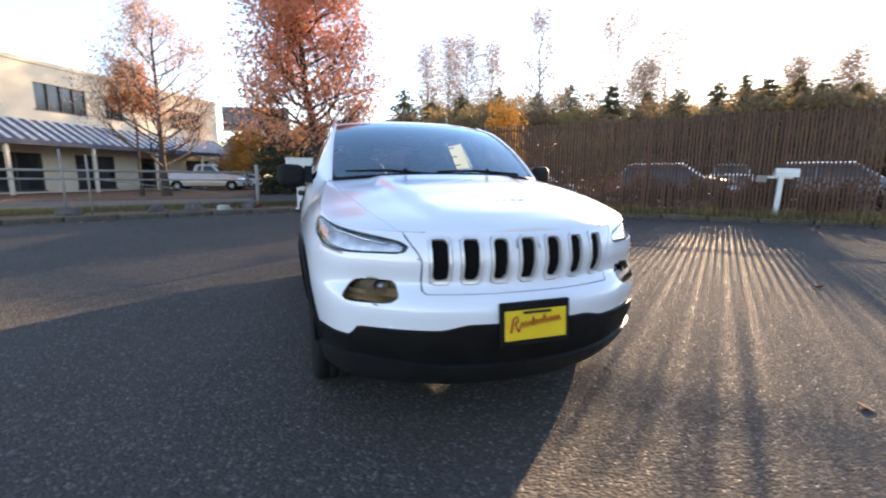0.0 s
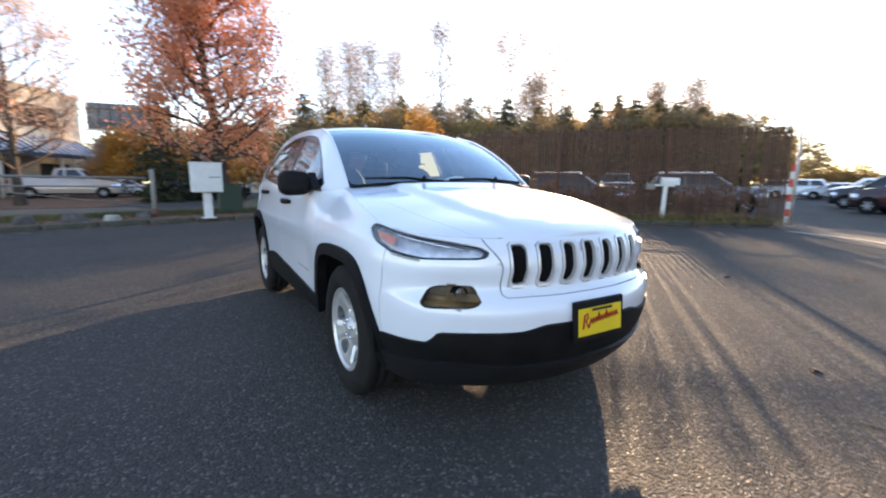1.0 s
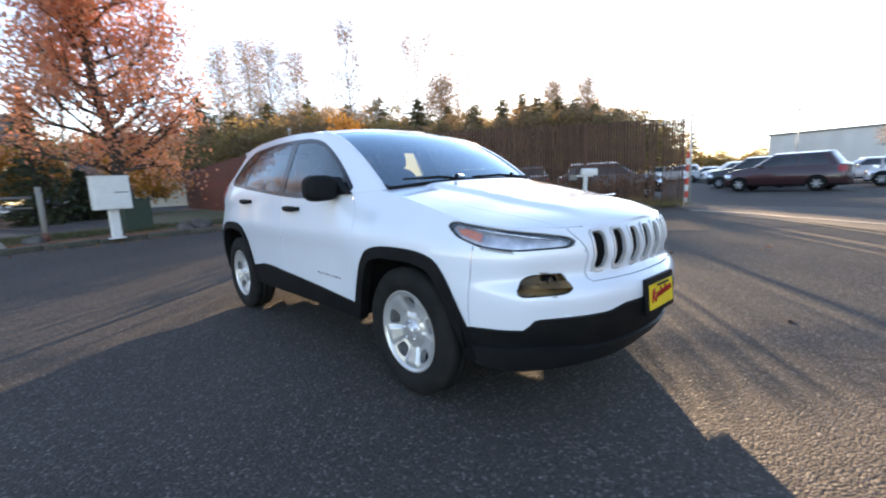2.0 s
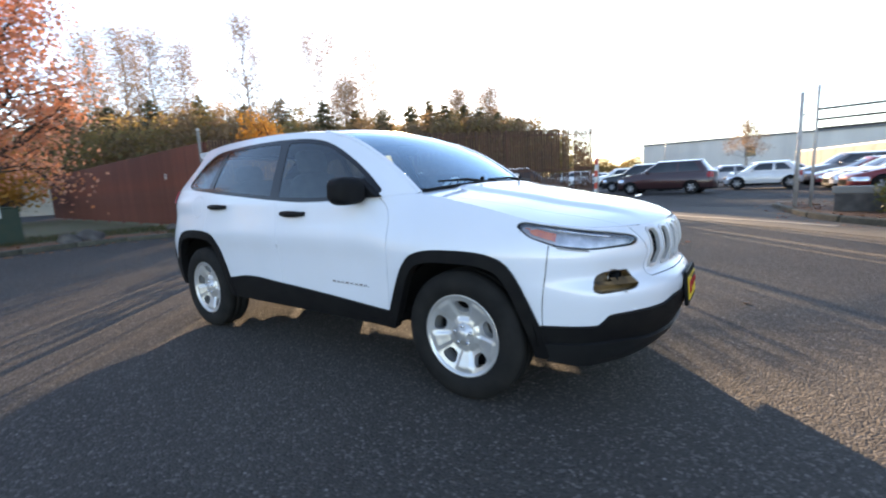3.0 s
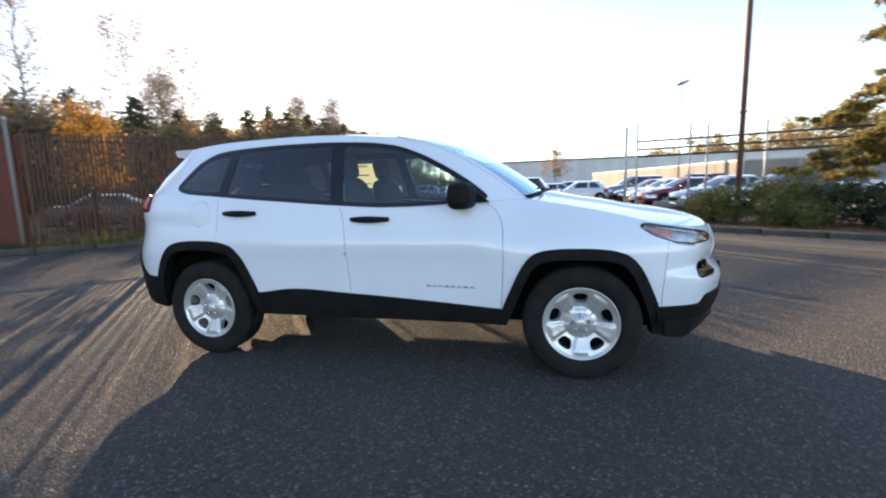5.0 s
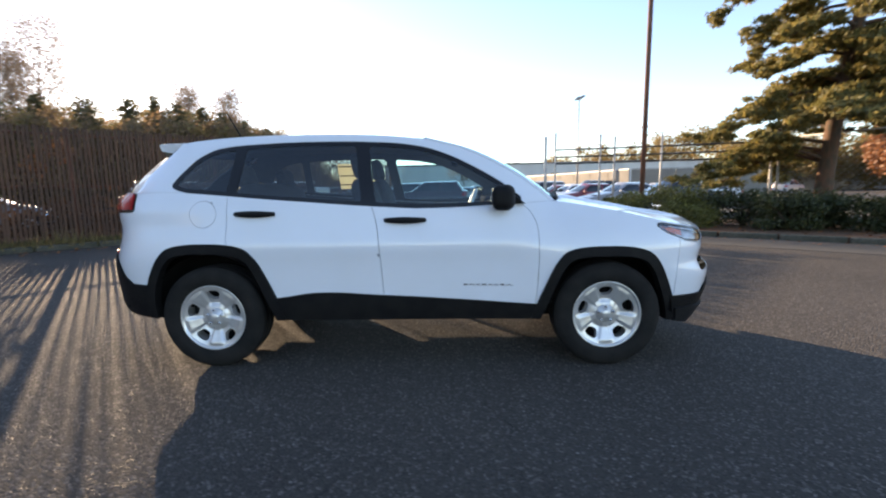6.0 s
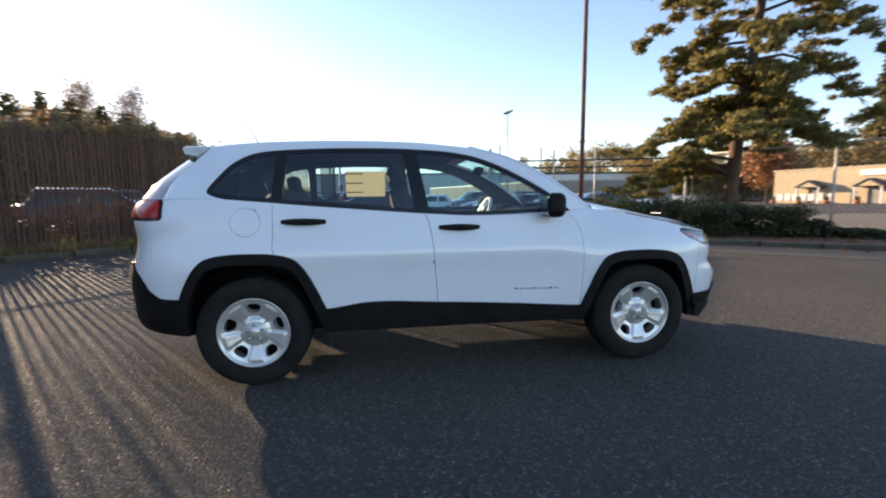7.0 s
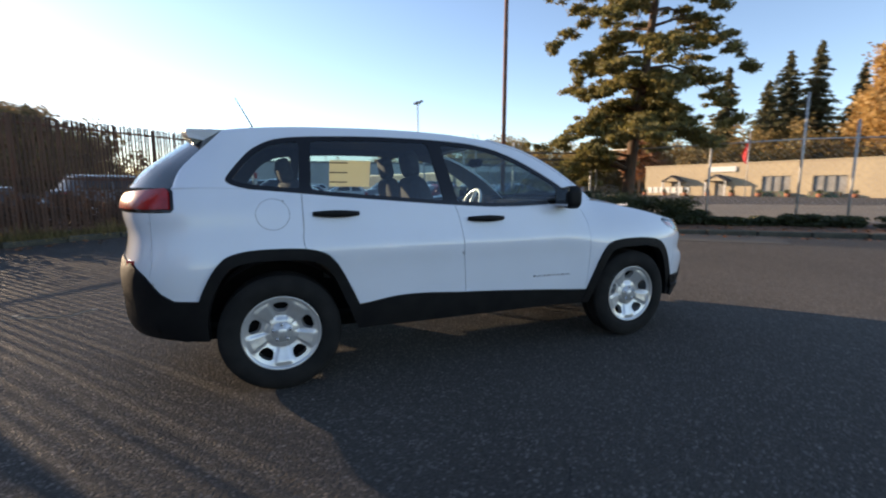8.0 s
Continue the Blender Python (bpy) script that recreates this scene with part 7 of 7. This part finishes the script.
    gs.cut(lambda a, b, c: np.maximum.reduce([band(c), a - front_x(c), (mid + 0.06) - a, -np.abs(b) + 0.3]), "glass", {"post"})
    gs.cut(lambda a, b, c: np.maximum.reduce([band(c), a - (mid - 0.05), back_x(c) - a, -np.abs(b) + 0.3]), "glass", {"post"})
    gs.cut(lambda a, b, c: np.maximum.reduce([band(c), front_x(c) + 0.16 - a, np.abs(b) - w * (0.80 - 0.2 * lean(c))]), "screen", {"post"})
    gs.cut(lambda a, b, c: np.maximum.reduce([band(c), a - back_x(c) + 0.16, np.abs(b) - w * (0.74 - 0.2 * lean(c))]), "back_screen", {"post"})
    for mirror in (False, True):
        part("roof_pillar", gs.take("post", mirror=mirror), paint, car)
        part("side_window", gs.take("glass", mirror=mirror, push=-0.004), WINDOW_DARK, car)
        part("windscreen", gs.take("screen", mirror=mirror, push=-0.004), WINDOW_DARK, car)
        part("rear_window", gs.take("back_screen", mirror=mirror, push=-0.004), WINDOW_DARK, car)
    ux, uy = upper[:, 0], upper[:, 1] + 0.0
    dd = np.zeros((70, cols, 3))
    for c in range(cols):
        t = -1 + 2 * c / (cols - 1)
        dd[:, c] = np.stack([ux, uy * t, zr - 0.07 + 0.07 * (1 - t * t) * np.minimum(1, uy / 0.4)], 1)
    part("roof", Sheet(dd, "a").take("a"), paint, car)
    if kind == "pickup":
        part("bed_floor", boxed((1.7, 1.6, 0.05), (tail + 1.0, 0, zt + 0.01), None, 0.01), DARK, car)
    for sx in (0, -wb):
        for sy in (-1, 1):
            wh = new("wheel")
            wh.parent = car
            wh.matrix_basis = Matrix.Translation((sx, sy * (w - 0.13), 0.335)) @ (Matrix.Rotation(math.pi, 4, "Z") if sy > 0 else Matrix.Identity(4))
            part("tyre", lathe([(0.2, -0.10), (0.30, -0.11), (0.335, -0.08), (0.335, 0.09), (0.2, 0.1)], 28), RUBBER, wh)
            spokes = bmesh.new()
            tube(spokes, [(0, -0.085, 0), (0, -0.02, 0)], 0.06, 10)
            for k in range(6):
                a = k * math.tau / 6
                tube(spokes, [(0.04 * math.cos(a), -0.085, 0.04 * math.sin(a)), (0.2 * math.cos(a), -0.095, 0.2 * math.sin(a))], [0.035, 0.026], 5)
            part("rim", spokes, ALLOY, wh)
            part("disc", lathe([(0, -0.03), (0.205, -0.03), (0.215, -0.1)], 24), GREY_TRIM, wh)
    part("inner_structure", boxed((L - 0.9, W - 0.5, zb - 0.45), (fo - L / 2, 0, (zb + 0.25) / 2), None, 0.05), DARK, car)
    for sy in (-1, 1):
        bm = bmesh.new()
        cushion(bm, (0.12, 0.2, 0.14), (sf - 0.45, sy * (w * 0.98), zb + 0.05))
        part("wing_mirror", bm, paint, car)
    return car


FLEET = {}


def park(kind, colour, label, x, y, heading, s=1.0):
    """The middle between the axles at x, y; heading: where the nose points, in degrees."""
    wb = KINDS[kind][2]
    m = pose(x, y, 0, 0, 0, heading) @ Matrix.Scale(s, 4) @ Matrix.Translation((wb / 2, 0, 0))
    if kind not in FLEET:
        FLEET[kind] = parked_vehicle(kind, CAR_PAINTS[colour], label, m)
        return FLEET[kind]
    c = copy_thing(FLEET[kind], m)
    c["label"] = label
    for o in c.children_recursive:
        if o.name.split(".")[0] in ("body_side", "deck", "roof_pillar", "roof", "wing_mirror"):
            o.material_slots[0].link = "OBJECT"
            o.material_slots[0].material = CAR_PAINTS[colour]
    return c


park("suv", "maroon", "dark maroon SUV parked side-on in the car yard", -1.3, 23.9, 173)
park("suv", "black", "black SUV parked behind the maroon one", -3.4, 28.4, 173)
park("hatch", "white", "small white hatchback parked side-on in the car yard", 3.15, 27.2, 176)
park("sedan", "silver", "silver sedan parked in the yard row", 1.0, 33.0, 200)
park("sedan", "white", "white sedan parked in the yard row", 4.0, 34.0, 200)
park("suv", "grey", "grey SUV parked in the yard row", 7.0, 31.0, 195)
park("sedan", "red", "red sedan parked nose-out in the yard row", 7.3, 26.2, 192)
park("sedan", "white", "white sedan parked nose-out in the yard row", 7.5, 23.4, 192)
park("sedan", "red", "red sedan parked nose-out in the yard row", 7.7, 20.7, 192)
park("sedan", "silver", "silver sedan parked nose-out behind the shrubs", 8.6, 18.0, 192)
park("sedan", "black", "black sedan parked nose-out behind the shrubs", 9.6, 15.4, 192)
park("suv", "black", "black SUV parked in the yard row", 10.5, 29.5, 192)
park("sedan", "silver", "silver sedan parked in the far yard row", 13.2, 24.5, 192)
park("sedan", "white", "white sedan parked in the far yard row", 14.2, 21.5, 192)
for k, (x, y, col) in enumerate(((-8.5, 44, "white"), (-11.2, 46, "silver"), (-6.0, 46, "silver"), (-14.2, 47, "white"), (-9.5, 55, "white"), (-13.5, 56, "silver"), (-17.5, 50, "white"), (-5.0, 57, "red"), (-1.0, 58, "silver"), (3.0, 55, "white"))):
    park("sedan" if k % 3 else "suv", col, "%s car in the distant yard rows" % col, x, y, 205)
# behind the slatted fence
park("suv", "black", "dark SUV half hidden behind the slatted fence", -10.8, 14.2, 40)
park("sedan", "grey", "grey sedan half hidden behind the slatted fence", -15.8, 10.4, 40)
park("suv", "grey", "grey SUV half hidden behind the slatted fence", -7.2, 18.4, 40)
park("pickup", "grey", "dark pickup half hidden behind the slatted fence", -13.4, 20.5, 130)
# across the street to the west
park("pickup", "beige", "silver-beige pickup truck parked across the street", -37.5, -8.4, 84, 1.16)
park("sedan", "white", "white sedan parked beyond the pickup", -39.5, -5.2, 84)
park("sedan", "navy", "dark blue sedan parked across the street", -37.0, -2.0, 40)
park("suv", "navy", "dark blue SUV parked across the street", -36.0, 1.2, 40)
park("suv", "silver", "silver SUV before the tan shop", 42.0, 52.0, 30)
park("sedan", "white", "white sedan before the tan shop", 38.0, 54.0, 30)
park("sedan", "red", "red sedan beyond the pine", 33.0, 44.0, 60)
